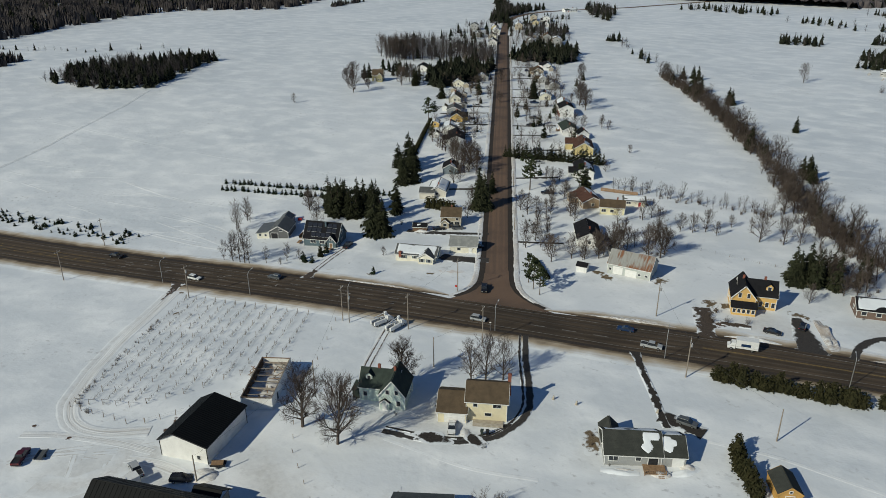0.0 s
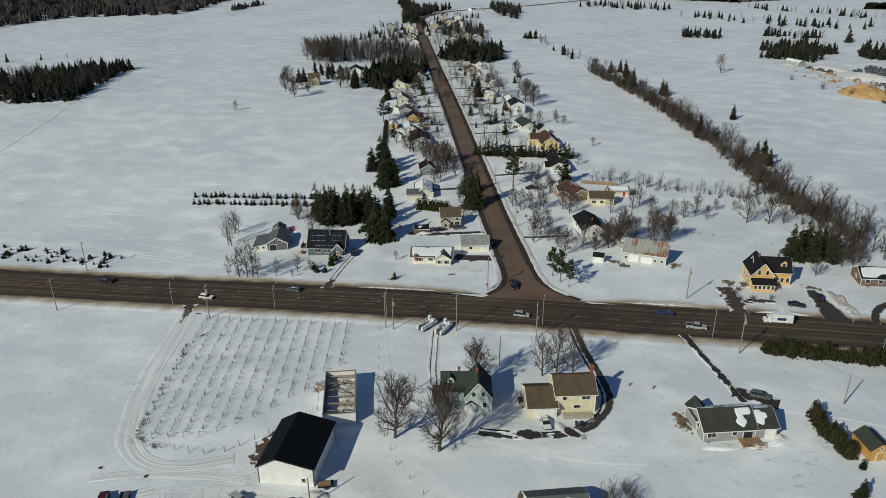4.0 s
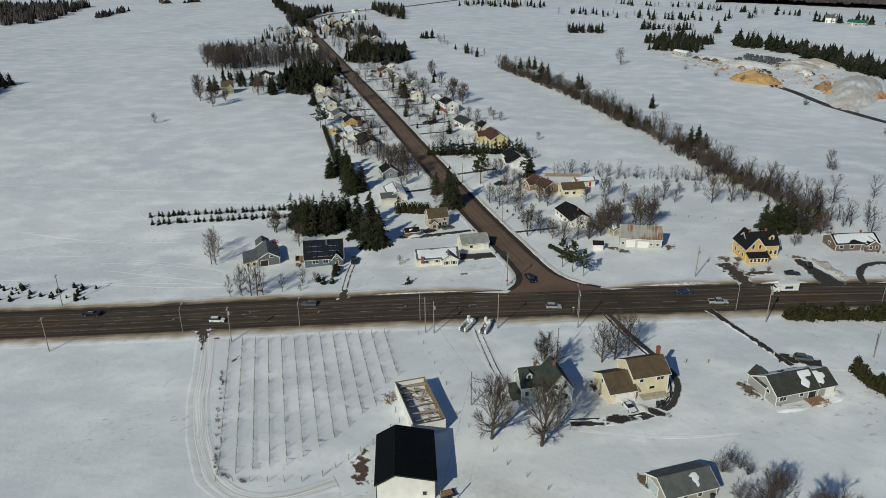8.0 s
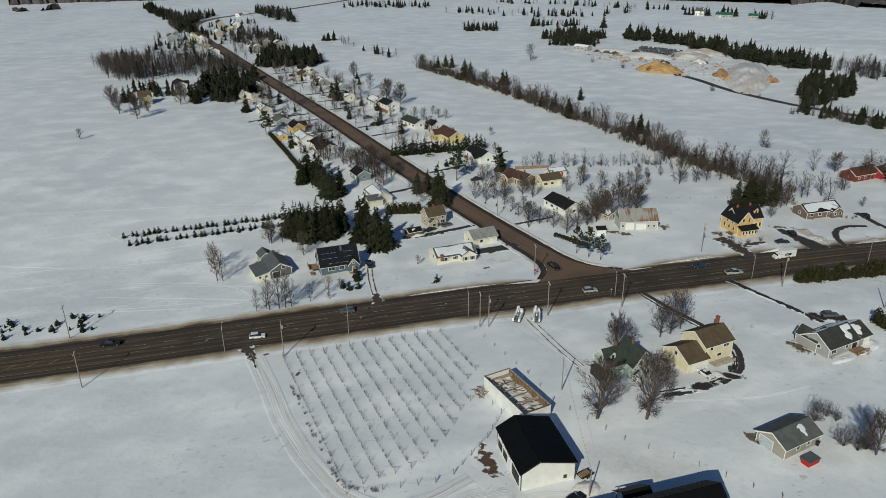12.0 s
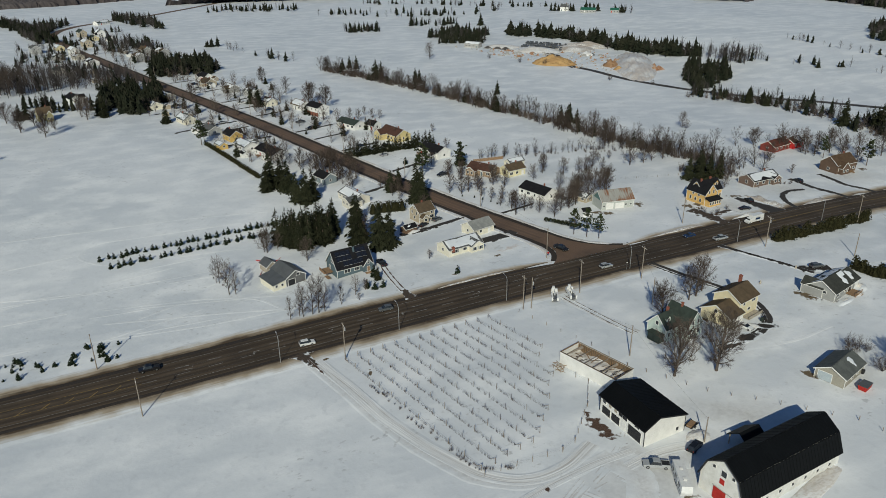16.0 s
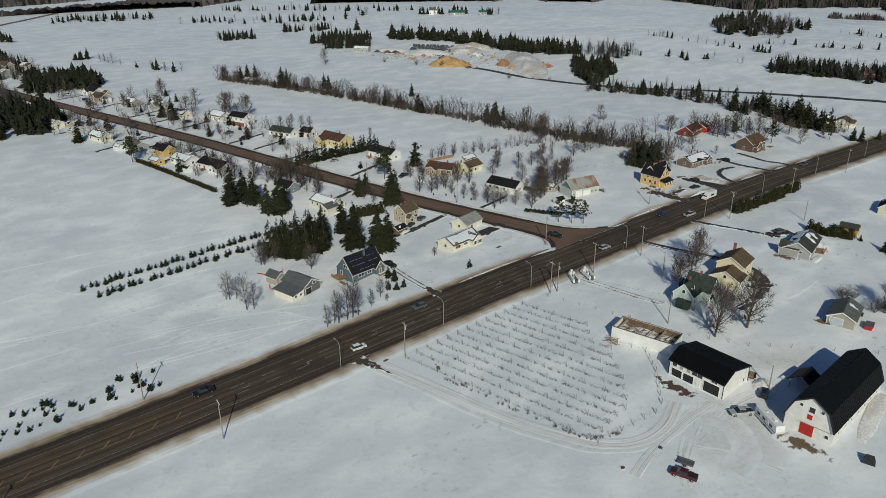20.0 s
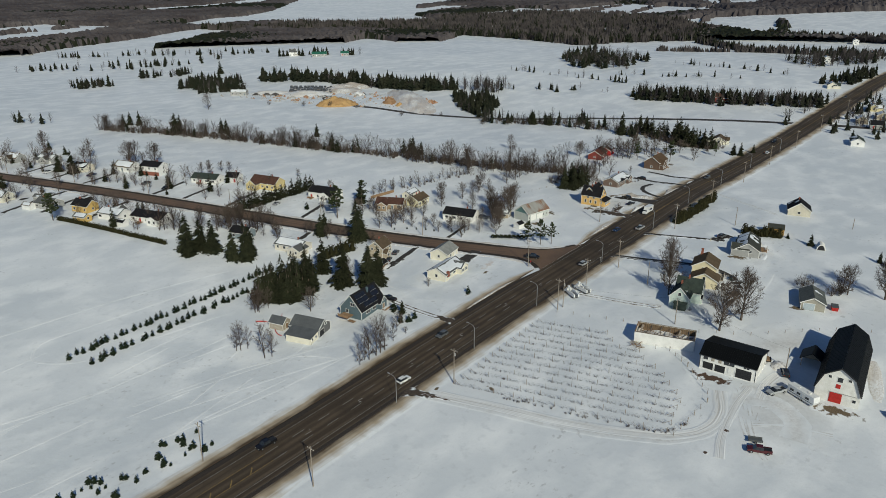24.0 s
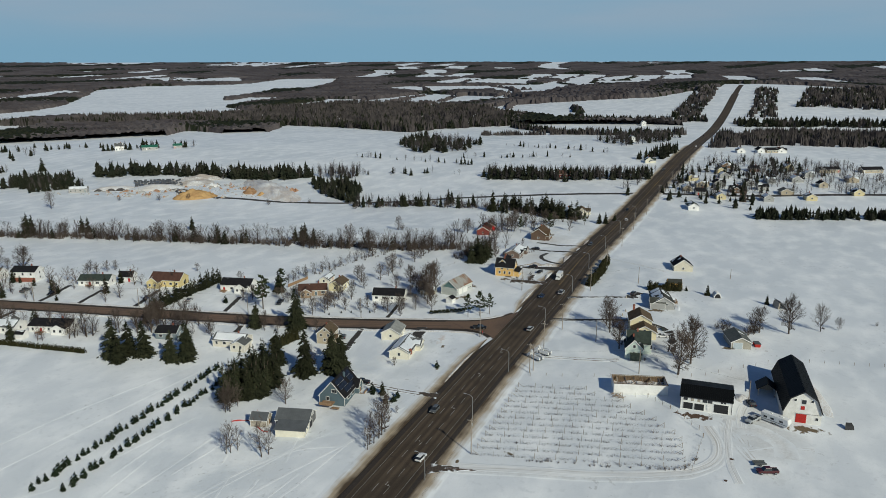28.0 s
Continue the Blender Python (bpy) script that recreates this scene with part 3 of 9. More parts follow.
fan = Geo()
for sx, far in ((-1, 22), (1, 26)):
    # the flared mouth of the junction
    ring = []
    for i in range(9):
        t = i / 8
        y0 = -5.4 + far * t * t
        ring.append((mouth_x(sx, y0), y0))
    inner = [(side_x(y), y) for _, y in ring]
    for i in range(8):
        quad = [inner[i], ring[i], ring[i + 1], inner[i + 1]]
        fan.poly([(x, y, float(ground_z(x, y)) + 0.185) for x, y in (quad if sx > 0 else quad[::-1])])
fan.uv = [(p[1], 0.3) for p in fan.v]
structure(part("road_junction", fan, SIDE_ASPHALT), "red-brown flared mouth of the road junction", "road")
structure(ribbon("road_quarry", [(238, 419), (192, 350), (205, 306), (213, 265), (230, 220), (249, 179), (272, 138), (301, 70), (325, 0)], 5.5, STREET, lift=0.1), "narrow dark thawed quarry road", "road")
structure(ribbon("road_cross", [(330, -15), (345, -84), (391, -185), (450, -320)], 6.0, STREET, lift=0.1), "dark thawed village cross road", "road")
structure(ribbon("road_village", [(322, -83), (345, -82), (374, -81.5)], 5.0, SIDE_ASPHALT, lift=0.08), "red earth lane between village houses", "road")


# ---- painted lines ----
def stripe(name, x0, x1, dy, width, material, dash=0.0, gap=0.0, label=""):
    g, x = Geo(), x0
    while x < x1:
        e = min(x + (dash or 6.0), x1)
        n = max(1, int((e - x) / 6))
        for i in range(n):
            a, b = x + (e - x) * i / n, x + (e - x) * (i + 1) / n
            quad = []
            for q, s in ((a, -1), (b, -1), (b, 1), (a, 1)):
                off = dy * highway_half(q) / 7.3
                v = 0.5 - off / (2 * highway_half(q))
                quad.append((q, highway_y(q) + off + s * width / 2, float(ground_z(q, highway_y(q) + off)) + 0.155 + 0.08 * (1 - (2 * v - 1) ** 2)))
            g.poly(quad)
        x = e + gap
    ob = part(name, g, material)
    return tagged(ob, label, "road marking", "", "structure")


for dy in (-5.6, 5.6):
    stripe("trim_edge_line", -500, 900, dy, 0.11, PAINT_W, label="worn white edge line on the highway")
for dy, x0, x1 in ((-1.85, -150, -20), (1.85, -150, -20), (-1.85, 15, 60)):
    stripe("trim_lane_dashes", x0, x1, dy, 0.16, PAINT_W, 4.0, 5.0, "worn white dashes beside the turning lane")
for dy in (-0.18, 0.18):
    stripe("trim_centre_line", 62, 900, dy, 0.13, PAINT_Y, label="double yellow centre line")
for dy in (-1.85, 1.85):
    stripe("trim_median_line", -500, -150, dy, 0.15, PAINT_Y, label="yellow line bounding the painted median")
hatch = Geo()
for x in np.arange(-240, -150, 6.0):
    z = float(ground_z(x, -12.8)) + 0.25
    hatch.poly([(x - 1.6, -14.5, z), (x - 1.2, -14.5, z), (x + 2.0, -11.1, z), (x + 1.6, -11.1, z)])
tagged(part("trim_median_hatching", hatch, PAINT_Y), "worn yellow diagonal hatching on the median", "road marking", "", "structure")


def turn_arrow(x, y, flip):
    g = Geo()
    z = float(ground_z(x, y)) + 0.26
    for pts in ([(-1.6, -0.1), (0.9, -0.1), (0.9, 0.1), (-1.6, 0.1)], [(0.9, -0.1), (1.2, 0.1), (1.1, 0.75), (0.85, 0.75), (0.8, 0.1)], [(0.5, 0.7), (1.45, 0.7), (0.98, 1.35)]):
        g.poly([(x + flip * a, y + flip * b, z) for a, b in pts])
    tagged(part("trim_turn_arrow", g, PAINT_W), "worn white turn arrow painted on asphalt", "road marking", "turn arrows", "structure")


for x, f in ((-137, 1), (-118, -1), (-96, 1), (-72, -1), (-47, 1), (-25, -1)):
    turn_arrow(x, -12.8, f)


# ---- verges, banks and shoulders ----
def beside(x0, x1, side, off0, off1, name, material, label, step=5.0, lumps=0.0, lift=0.1, cross=3):
    """A strip along the highway between two distances from its edge; side is 1 for the houses' side, -1 for the fields'."""
    xs = np.arange(x0, x1 + 0.1, step)
    ws = [(off1 - off0) * min(1.0, (min(x - x0, x1 - x) + 1.5) / 14) for x in xs]
    mid = [(x, highway_y(x) + side * (highway_half(x) + off0 + w / 2)) for x, w in zip(xs, ws)]
    pts = mid if side < 0 else mid[::-1]
    ob = ribbon(name, pts, ws if side < 0 else ws[::-1], material, lift=lift, lumps=lumps, cross=cross, step=2.0 if lumps else 4.0, sink=(False, True))
    return structure(ob, label, "verge" if not lumps else "snow bank")


beside(-600, 1400, -1, -0.1, 1.7, "pavement_shoulder", GRAVEL_EDGE, "narrow dark gravel shoulder", lift=0.12)
beside(-600, -14, 1, -0.1, 2.3, "pavement_shoulder", GRAVEL_EDGE, "wider dark gravel shoulder", lift=0.12)
beside(17, 1400, 1, -0.1, 1.6, "pavement_shoulder", GRAVEL_EDGE, "narrow dark gravel shoulder", lift=0.12)
beside(-600, 620, -1, 1.5, 8.0, "verge_field", VERGE, "brown grass verge showing through melting snow")
beside(-600, -15, 1, 2.1, 8.0, "verge_house", VERGE, "brown grass verge showing through melting snow")
beside(16, 620, 1, 1.4, 7.2, "verge_house", VERGE, "brown grass verge showing through melting snow")
beside(26, 58, 1, 2.2, 4.4, "snow_bank", DIRTY, "ploughed snow bank along the road edge", lumps=0.4, cross=6)
beside(67, 84, 1, 1.6, 5.2, "snow_bank", SNOWBANK, "ploughed grimy snow bank along the road edge", lumps=1.7, cross=6)
beside(103, 124, 1, 1.0, 4.6, "snow_bank", DIRTY, "ploughed grimy snow bank along the road edge", lumps=0.8, cross=6)
beside(132, 142, 1, 1.0, 4.4, "snow_bank", DIRTY, "ploughed grimy snow bank along the road edge", lumps=0.8, cross=6)
beside(149, 166, 1, 1.0, 3.6, "snow_bank", DIRTY, "ploughed snow bank along the road edge", lumps=0.8, cross=5)
beside(-60, -22, 1, 2.2, 3.8, "snow_bank", DIRTY, "low grimy snow bank along the road edge", lumps=0.3, cross=4)
structure(ribbon("snow_bank", [(95.5, -1.5), (93.6, 7.9), (91.4, 16.2)], [4.0, 3.6, 2.4], DIRTY, lumps=1.0, cross=6, step=1.2), "grimy snow bank thrown up beside a drive", "snow bank")
for sx in (-1, 1):
    ys = [-3.5, -2, 0, 2, 5, 8, 12] + list(np.arange(16, 560, 6.0))
    for name, mt, off, w, lump, lift, lab in (("snow_bank", SNOWBANK, 2.7, 2.6, 0.36, 0.0, "low ploughed snow bank beside the side road"), ("pavement_shoulder", GRAVEL_EDGE, 0.8, 2.1, 0.0, 0.13, "dark wet shoulder of the side road")):
        pts = [(mouth_x(sx, y, off), y) for y in ys]
        structure(ribbon(name, pts if sx < 0 else pts[::-1], w, mt, lift=lift, lumps=lump, cross=5 if lump else 2, step=1.6), lab, "snow bank" if lump else "verge")


# ---- drives and tracks ----
def drive(pts, w, material=DRIVE, label="dark wet cleared driveway", lift=None, name="pavement_drive"):
    lift = lift if lift is not None else 0.03 if material in (TRACK, YARD) else 0.125
    return structure(ribbon(name, pts, w, material, lift=lift, step=1.5, cross=6, sink=(True, True)), label, "driveway")


for d_, w_, m_ in ((-1.0, 0.9, RAGGED), (0.7, 2.2, DRIVE)):
    drive([(14.2 + d_, -20), (17.8 + d_, -33.2), (22 + d_, -44.8), (24.8 + d_, -53), (25.0 + d_, -58.5), (23.6 + d_, -63), (20.4 + d_ * 0.8, -68.4 - d_ * 0.6), (13.4, -72.2 - d_), (6, -73.6 - d_), (-3.5, -73.9 - d_)], w_, m_, "broken wet wheel track of a drive looping round the house", lift=0.11)
drive([(23.2, -62), (20.0, -68), (13.6, -71.6)], 2.6, RAGGED, "broken wet tarmac drive looping round the house", lift=0.09)
drive([(45.2, -20), (46.8, -24.5), (49.2, -30.8)], [4.4, 2.8, 2.4], RAGGED)
drive([(48.6, -29.4), (52.6, -39.3), (54.9, -45.9), (57.0, -51)], 2.4, RAGGED, "broken wet tarmac driveway")
drive([(55, -47), (65, -50.2)], 5.4, RAGGED)
drive([(-66.9, -1.5), (-67.3, 5), (-67.4, 14), (-67.0, 25)], 2.6, TRACK, "snow-packed driveway with dark wheel ruts")
structure(ribbon("pavement_drive", [(-66.6, -5.0), (-66.8, -2.5), (-67.0, 2.0)], [7.0, 4.5, 3.0], WETYARD, lift=0.12, step=1.0, cross=6, sink=(True, True)), "muddy mouth of a driveway", "driveway")
for dx in (-0.75, 0.75):
    drive([(-66.9 + dx, -1.5), (-67.3 + dx, 5), (-67.4 + dx, 14), (-67.0 + dx, 23)], 0.7, MUD, "dark wheel rut in a snowy driveway", lift=0.06)
structure(ribbon("pavement_track", [(-107.5, -20.0), (-106.2, -23.5), (-104.6, -29.0)], [8.5, 5.0, 3.0], WETYARD, lift=0.12, step=1.0, cross=6, sink=(True, True)), "muddy mouth of a farm track", "driveway")
for k, ends_ in enumerate([((-62, -103), (-46, -97)), ((-63, -105), (-41, -104.5)), ((-60, -101), (-47, -92)), ((-64, -101), (-76, -112)), ((-57, -104), (-52, -112)), ((-66, -104), (-58, -122)), ((-58, -99), (-44, -101))]):
    (x0_, y0_), (x1_, y1_) = ends_
    drive([(x0_, y0_), ((x0_ + x1_) / 2 + (k % 3 - 1) * 1.5, (y0_ + y1_) / 2 + (k % 2) * 1.4), (x1_, y1_)], 2.0, TRACK, "wheel ruts across the snowy yard", lift=0.02, name="pavement_track")
for line_, w_ in (([(-49, -98.2), (-58, -98), (-69.4, -99.1), (-77, -100.6), (-84, -103)], 3.0), ([(-53, -102), (-46, -101), (-40, -101.5), (-34, -103)], 4.0)):
    drive(line_, w_, RUTTED, "bundle of wheel ruts across the snowy yard", lift=0.05, name="pavement_track")
drive([(62.5, -5.5), (62, 2), (60.5, 13)], 7.0, WETYARD, "thawed muddy gravel beside the farmhouse")
drive([(66, 5), (74, 5.2)], 3.0, WETYARD, "thawed muddy gravel beside the farmhouse", lift=0.14)
drive([(90, -5), (89, -1), (87.6, 6.5), (86, 15.5)], [11.5, 9.6, 6.5, 3.6], DRIVE, "dark thawed gravel drive beside the farmhouse")
drive([(99.4, -4.2), (100, -0.4), (101.6, 4.8), (106.1, 10.6), (112.6, 13.2), (120, 11.6)], 3.0)
drive([(129, -3.6), (127.7, 4.8), (125.4, 11.5), (125.9, 18.1), (125.6, 25)], 3.4)
drive([(145, -3), (144.4, 3.4), (141.2, 8), (143.0, 16.8), (143.4, 25)], 3.2)
drive([(-14, 46.4), (-7.8, 47.4), (-1.4, 48.2), (9.3, 50.5)], 2.3)
drive([(-8.6, 28.8), (-14, 27.0), (-19.6, 25.6), (-24.9, 25.3), (-29.5, 26)], 6.4, DRIVE, "dark thawed gravel yard beside the bungalow", lift=0.14)
drive([(-16, 52.6), (-21, 51.7), (-30.4, 49.5), (-37.3, 48.2), (-44, 45.8)], 3.0)
drive([(-36, 48), (-46, 46.8), (-52, 46.4)], 4.2, RAGGED)
for y, s, n in ((103, -1, 26), (118, 1, 26), (160, 1, 30), (186, 1, 26), (205, 1, 30), (205, -1, 34), (231, -1, 36), (252, 1, 30), (246, -1, 44), (300, 1, 34), (340, 1, 30), (385, 1, 36), (420, -1, 30), (275, 1, 24)):
    drive([(side_x(y) + s * 3, y), (side_x(y) + s * (n / 2), y + s * 3.5), (side_x(y) + s * n, y + s * n * 0.3)], 2.9, label="dark cleared village driveway")
drive([(-107, -19.5), (-104, -32), (-100.7, -44), (-97, -60), (-92, -75), (-85, -90), (-77, -96.4), (-66, -98.6), (-54, -97)], 4.5, YARD, "curved farm track packed by wheels in the snow", name="pavement_track")
drive([(-105.6, -25), (-103.5, -34)], 1.0, MUD, "muddy wheel rut in a farm track", name="pavement_track")
drive([(-55, -97), (-52, -106), (-58, -114), (-66, -115)], 9.0, YARD, "wheel-packed snow yard", name="pavement_track")
drive([(-24, -26), (-23, -34), (-20, -50), (-17, -57)], 3.6, TRACK, "snow-packed lane with wheel ruts", name="pavement_track")
for dx in (-0.7, 0.8):
    drive([(-24 + dx, -28), (-23 + dx, -34), (-20 + dx, -50), (-18 + dx, -57)], 0.45, MUD, "dark wheel rut in a snowy lane", name="pavement_track", lift=0.09)
drive([(128, -14), (112, -48), (108, -56)], 2.6, TRACK, "faint snowy driveway to a cottage", name="pavement_track")
drive([(-50, -96), (-46, -103), (-40, -106)], 8.0, YARD, "wheel-packed snow yard before the barn", name="pavement_track")
drive([(-64, -103), (-74, -108), (-78, -112)], 2.4, TRACK, "wheel tracks to a parked pickup", name="pavement_track")
TRACKS = [
    [(66, -52.6), (71, -52.5), (77.8, -52.3), (84.2, -53.4), (91.7, -55.6), (104, -57.6)],
    [(-62, -2), (-75, 2), (-95, 8), (-130, 11), (-165, 18)], [(-96, 6), (-125, 17), (-160, 28)], [(-88, 12), (-110, 22), (-150, 34)],
    [(-78, 86), (-110, 89), (-163, 94), (-170, 84), (-160, 72), (-110, 64)], [(-70, 90), (-130, 104), (-220, 112), (-330, 130)],
    [(-105, 8), (-112, 22), (-128, 30), (-160, 38)],
    [(-118, 50), (-170, 52), (-210, 64)],
    [(34, -78), (20, -80), (-2, -77)], [(60, 330), (130, 380), (185, 400)], 
    [(-58, 30), (-60, 45), (-64, 52)],
]
drive([(-105, -21), (-102, -33), (-99, -44), (-95.4, -60), (-90.0, -75), (-83.0, -89.6), (-77, -95), (-71.3, -96.8), (-63.8, -96), (-55.5, -92)], 4.8, RUTTED, "farm track rutted by wheels in the snow", lift=0.06, name="pavement_track")
for pts in TRACKS:
    structure(ribbon("ground_snow_track", pts, 1.5, RUNNER, lift=0.0, thick=0.03, step=3, cross=4, sink=(True, True)), "faint snowmobile track across the snow", "track")
for i in range(34):
    x, y = -115 - 190 * PICK_T.random(), 14 + 70 * PICK_T.random()
    ln, a = PICK_T.uniform(10, 30), PICK_T.uniform(-0.25, 0.35)
    structure(ribbon("ground_snow_track", [(x, y), (x + ln * math.cos(a), y + ln * math.sin(a))], 1.2, RUNNER, lift=0.0, thick=0.03, step=3, cross=4, sink=(True, True)), "short bright runner mark on crusted snow", "track")


# ---- trees ----
def bent(rng, p, d, length, r0, r1, steps, lift, wobble):
    """A branch as a chain of points that bends slowly upwards; returns points and radii."""
    pts, d = [p], d.normalized()
    for i in range(steps):
        d = (d + Vector((rng.uniform(-wobble, wobble), rng.uniform(-wobble, wobble), lift + rng.uniform(-wobble, wobble) * 0.5))).normalized()
        pts.append(pts[-1] + d * (length / steps))
    return pts, [r0 + (r1 - r0) * i / steps for i in range(steps + 1)]


def forked(rng, d, angle, up):
    """A direction that leaves d by about the given angle."""
    side = d.orthogonal().normalized()
    side.rotate(Matrix.Rotation(rng.uniform(0, 6.283), 3, d))
    v = d.normalized() * math.cos(angle) + side * math.sin(angle)
    return (v + Vector((0, 0, up))).normalized()


def at_chain(pts, t):
    k = min(int(t * (len(pts) - 1)), len(pts) - 2)
    f = t * (len(pts) - 1) - k
    return pts[k].lerp(pts[k + 1], f), pts[k + 1] - pts[k]


# limbs, half width of the crown, height of the fork, boughs a limb, twigs a bough, sprays a twig, stems, thickness
BARE_KINDS = {"maple": (26, 4.3, 1.5, 9, 7, 3, 1, 1.0), "light": (17, 3.9, 1.3, 8, 6, 3, 1, 0.85), "birch": (12, 2.4, 1.6, 7, 5, 2, 1, 0.6), "shrub": (18, 3.9, 0.3, 8, 6, 2, 6, 0.6), "stand": (12, 3.3, 1.0, 5, 4, 2, 1, 0.8)}


@functools.lru_cache(None)
def bare_meshes(kind, k):
    """Trunk and crown of a leafless tree; its limbs reach out to a rounded crown, with boughs and twigs on them."""
    rng = random.Random(f"{kind}{k}")
    limbs, half, fork, boughs, twigs, sprays, stems, thick = BARE_KINDS[kind]
    trunk, crown = Geo(), Geo()
    stand = kind == "stand"
    top = 7.2 if stems == 1 else 1.0
    lead, lr = bent(rng, Vector((0, 0, -0.4)), Vector((rng.uniform(-0.06, 0.06), rng.uniform(-0.06, 0.06), 1)), top, 0.26 * thick, 0.07 * thick, 6, 0.05, 0.06)
    for i in range(6):
        trunk.tube(lead[i], lead[i + 1], lr[i], lr[i + 1], 6, False)
    mid = 5.7 if stems == 1 else 3.6
    rad = Vector((half * rng.uniform(0.9, 1.1), half * rng.uniform(0.9, 1.1), 10.0 - mid))
    for i in range(limbs):
        t = (fork + (top - fork) * 0.95 * (i / limbs) ** 1.1) / top if stems == 1 else rng.uniform(0.0, 0.4)
        p, _ = at_chain(lead, min(t, 0.99))
        az = 2.4 * i + rng.uniform(-0.4, 0.4)
        low = 1 - i / limbs
        lean = (0.22 + 0.98 * low) * rng.uniform(0.6, 1.15) if stems == 1 else rng.uniform(0.1, 1.0)
        d = Vector((math.cos(az) * math.sin(lean), math.sin(az) * math.sin(lean), math.cos(lean)))
        # the way out to the crown's rounded outline
        a, b = Vector((p.x / rad.x, p.y / rad.y, (p.z - mid) / rad.z)), Vector((d.x / rad.x, d.y / rad.y, d.z / rad.z))
        qa, qb, qc = b.dot(b), a.dot(b), a.dot(a) - 1
        reach = max(1.2, (-qb + math.sqrt(max(0.0, qb * qb - qa * qc))) / qa) * rng.uniform(0.78, 1.0)
        pts, rs = bent(rng, p, d, reach, (0.05 + 0.065 * low) * thick, 0.018, 3 if stand else 5, 0.02 + 0.05 * low, 0.14)
        for a in range(len(pts) - 1):
            (trunk if rs[a] > 0.05 else crown).tube(pts[a], pts[a + 1], rs[a], rs[a + 1], 4 if rs[a] > 0.05 else 3, False)
        for j in range(boughs):
            u = 0.2 + 0.79 * (j + rng.random()) / boughs
            q, dq = at_chain(pts, u)
            ln = min(1.9, reach * (0.34 * (1 - u) + 0.17)) * rng.uniform(0.75, 1.25)
            bp, br = bent(rng, q, forked(rng, dq, rng.uniform(0.45, 1.05), 0.1), ln, 0.034 if stand else 0.028, 0.0 if stand else 0.012, 1 if stand else 2, 0.08, 0.16)
            for a in range(len(bp) - 1):
                crown.tube(bp[a], bp[a + 1], br[a], br[a + 1], 3, False)
            for m in range(twigs):
                w, dw = at_chain(bp, 0.2 + 0.8 * (m + rng.random()) / twigs)
                e = w + forked(rng, dw, rng.uniform(0.35, 0.95), 0.15) * rng.uniform(0.45, 1.0)
                crown.tube(w, e, 0.030 if stand else 0.021, 0.0, 3, False)
                for _ in range(sprays - 1):
                    f = w.lerp(e, rng.uniform(0.2, 0.7))
                    crown.poly([f, f + Vector((rng.uniform(-1, 1), rng.uniform(-1, 1), rng.uniform(-1, 1))).normalized() * (0.055 if stand else 0.04), f + forked(rng, e - w, rng.uniform(0.4, 0.9), 0.15) * rng.uniform(0.35, 0.8)])
    return trunk.mesh("trunk", BARK), crown.mesh("crown", TWIG)


PICK = random.Random(5)
BARE_LABELS = {"maple": "tall leafless maple with a wide twiggy crown", "light": "leafless grey-brown tree standing in snow", "birch": "slender leafless tree standing in snow", "shrub": "leafless many-stemmed shrub in snow"}


def bare(x, y, h, kind=None, group="leafless trees"):
    kind = kind or ("light" if h < 9 else PICK.choice(("light", "maple", "light", "light")))
    tm, cm = bare_meshes(kind, PICK.randrange(4))
    t = thing("bare_tree" if kind != "shrub" else "bare_shrub", x, y, PICK.uniform(0, 360), BARE_LABELS[kind], "tree" if kind != "shrub" else "shrub", group)
    s = h / 10
    w = s * (PICK.uniform(0.85, 1.1) if h < 14 else PICK.uniform(0.8, 0.95))
    t.scale = (w, w, s)
    part("trunk", tm, None, t)
    part("crown", cm, None, t)
    return t


def shrub(x, y, h):
    return bare(x, y, min(h, 7), "shrub", "leafless shrubs")


def bough(g, rng, p, az, length, droop, width, lift=0.12):
    """One conifer bough: a ridged, drooping, pointed wedge."""
    d, s = Vector((math.cos(az), math.sin(az), 0)), Vector((-math.sin(az), math.cos(az), 0))
    m = p + d * length * 0.5 - Vector((0, 0, droop * length * 0.35))
    tip = p + d * length - Vector((0, 0, droop * length * rng.uniform(0.8, 1.1)))
    k = len(g.v)
    up, dn = Vector((0, 0, lift * length)), Vector((0, 0, -lift * length * 0.9))
    g.v += [tuple(p + up * 0.7), tuple(m + s * width * length * 0.5 + dn * rng.uniform(0.3, 1.2)), tuple(m - s * width * length * 0.5 + dn * rng.uniform(0.3, 1.2)), tuple(m + up), tuple(tip)]
    g.f += [(k, k + 1, k + 3), (k, k + 3, k + 2), (k + 3, k + 1, k + 4), (k + 3, k + 4, k + 2), (k + 1, k, k + 2), (k + 1, k + 2, k + 4)]


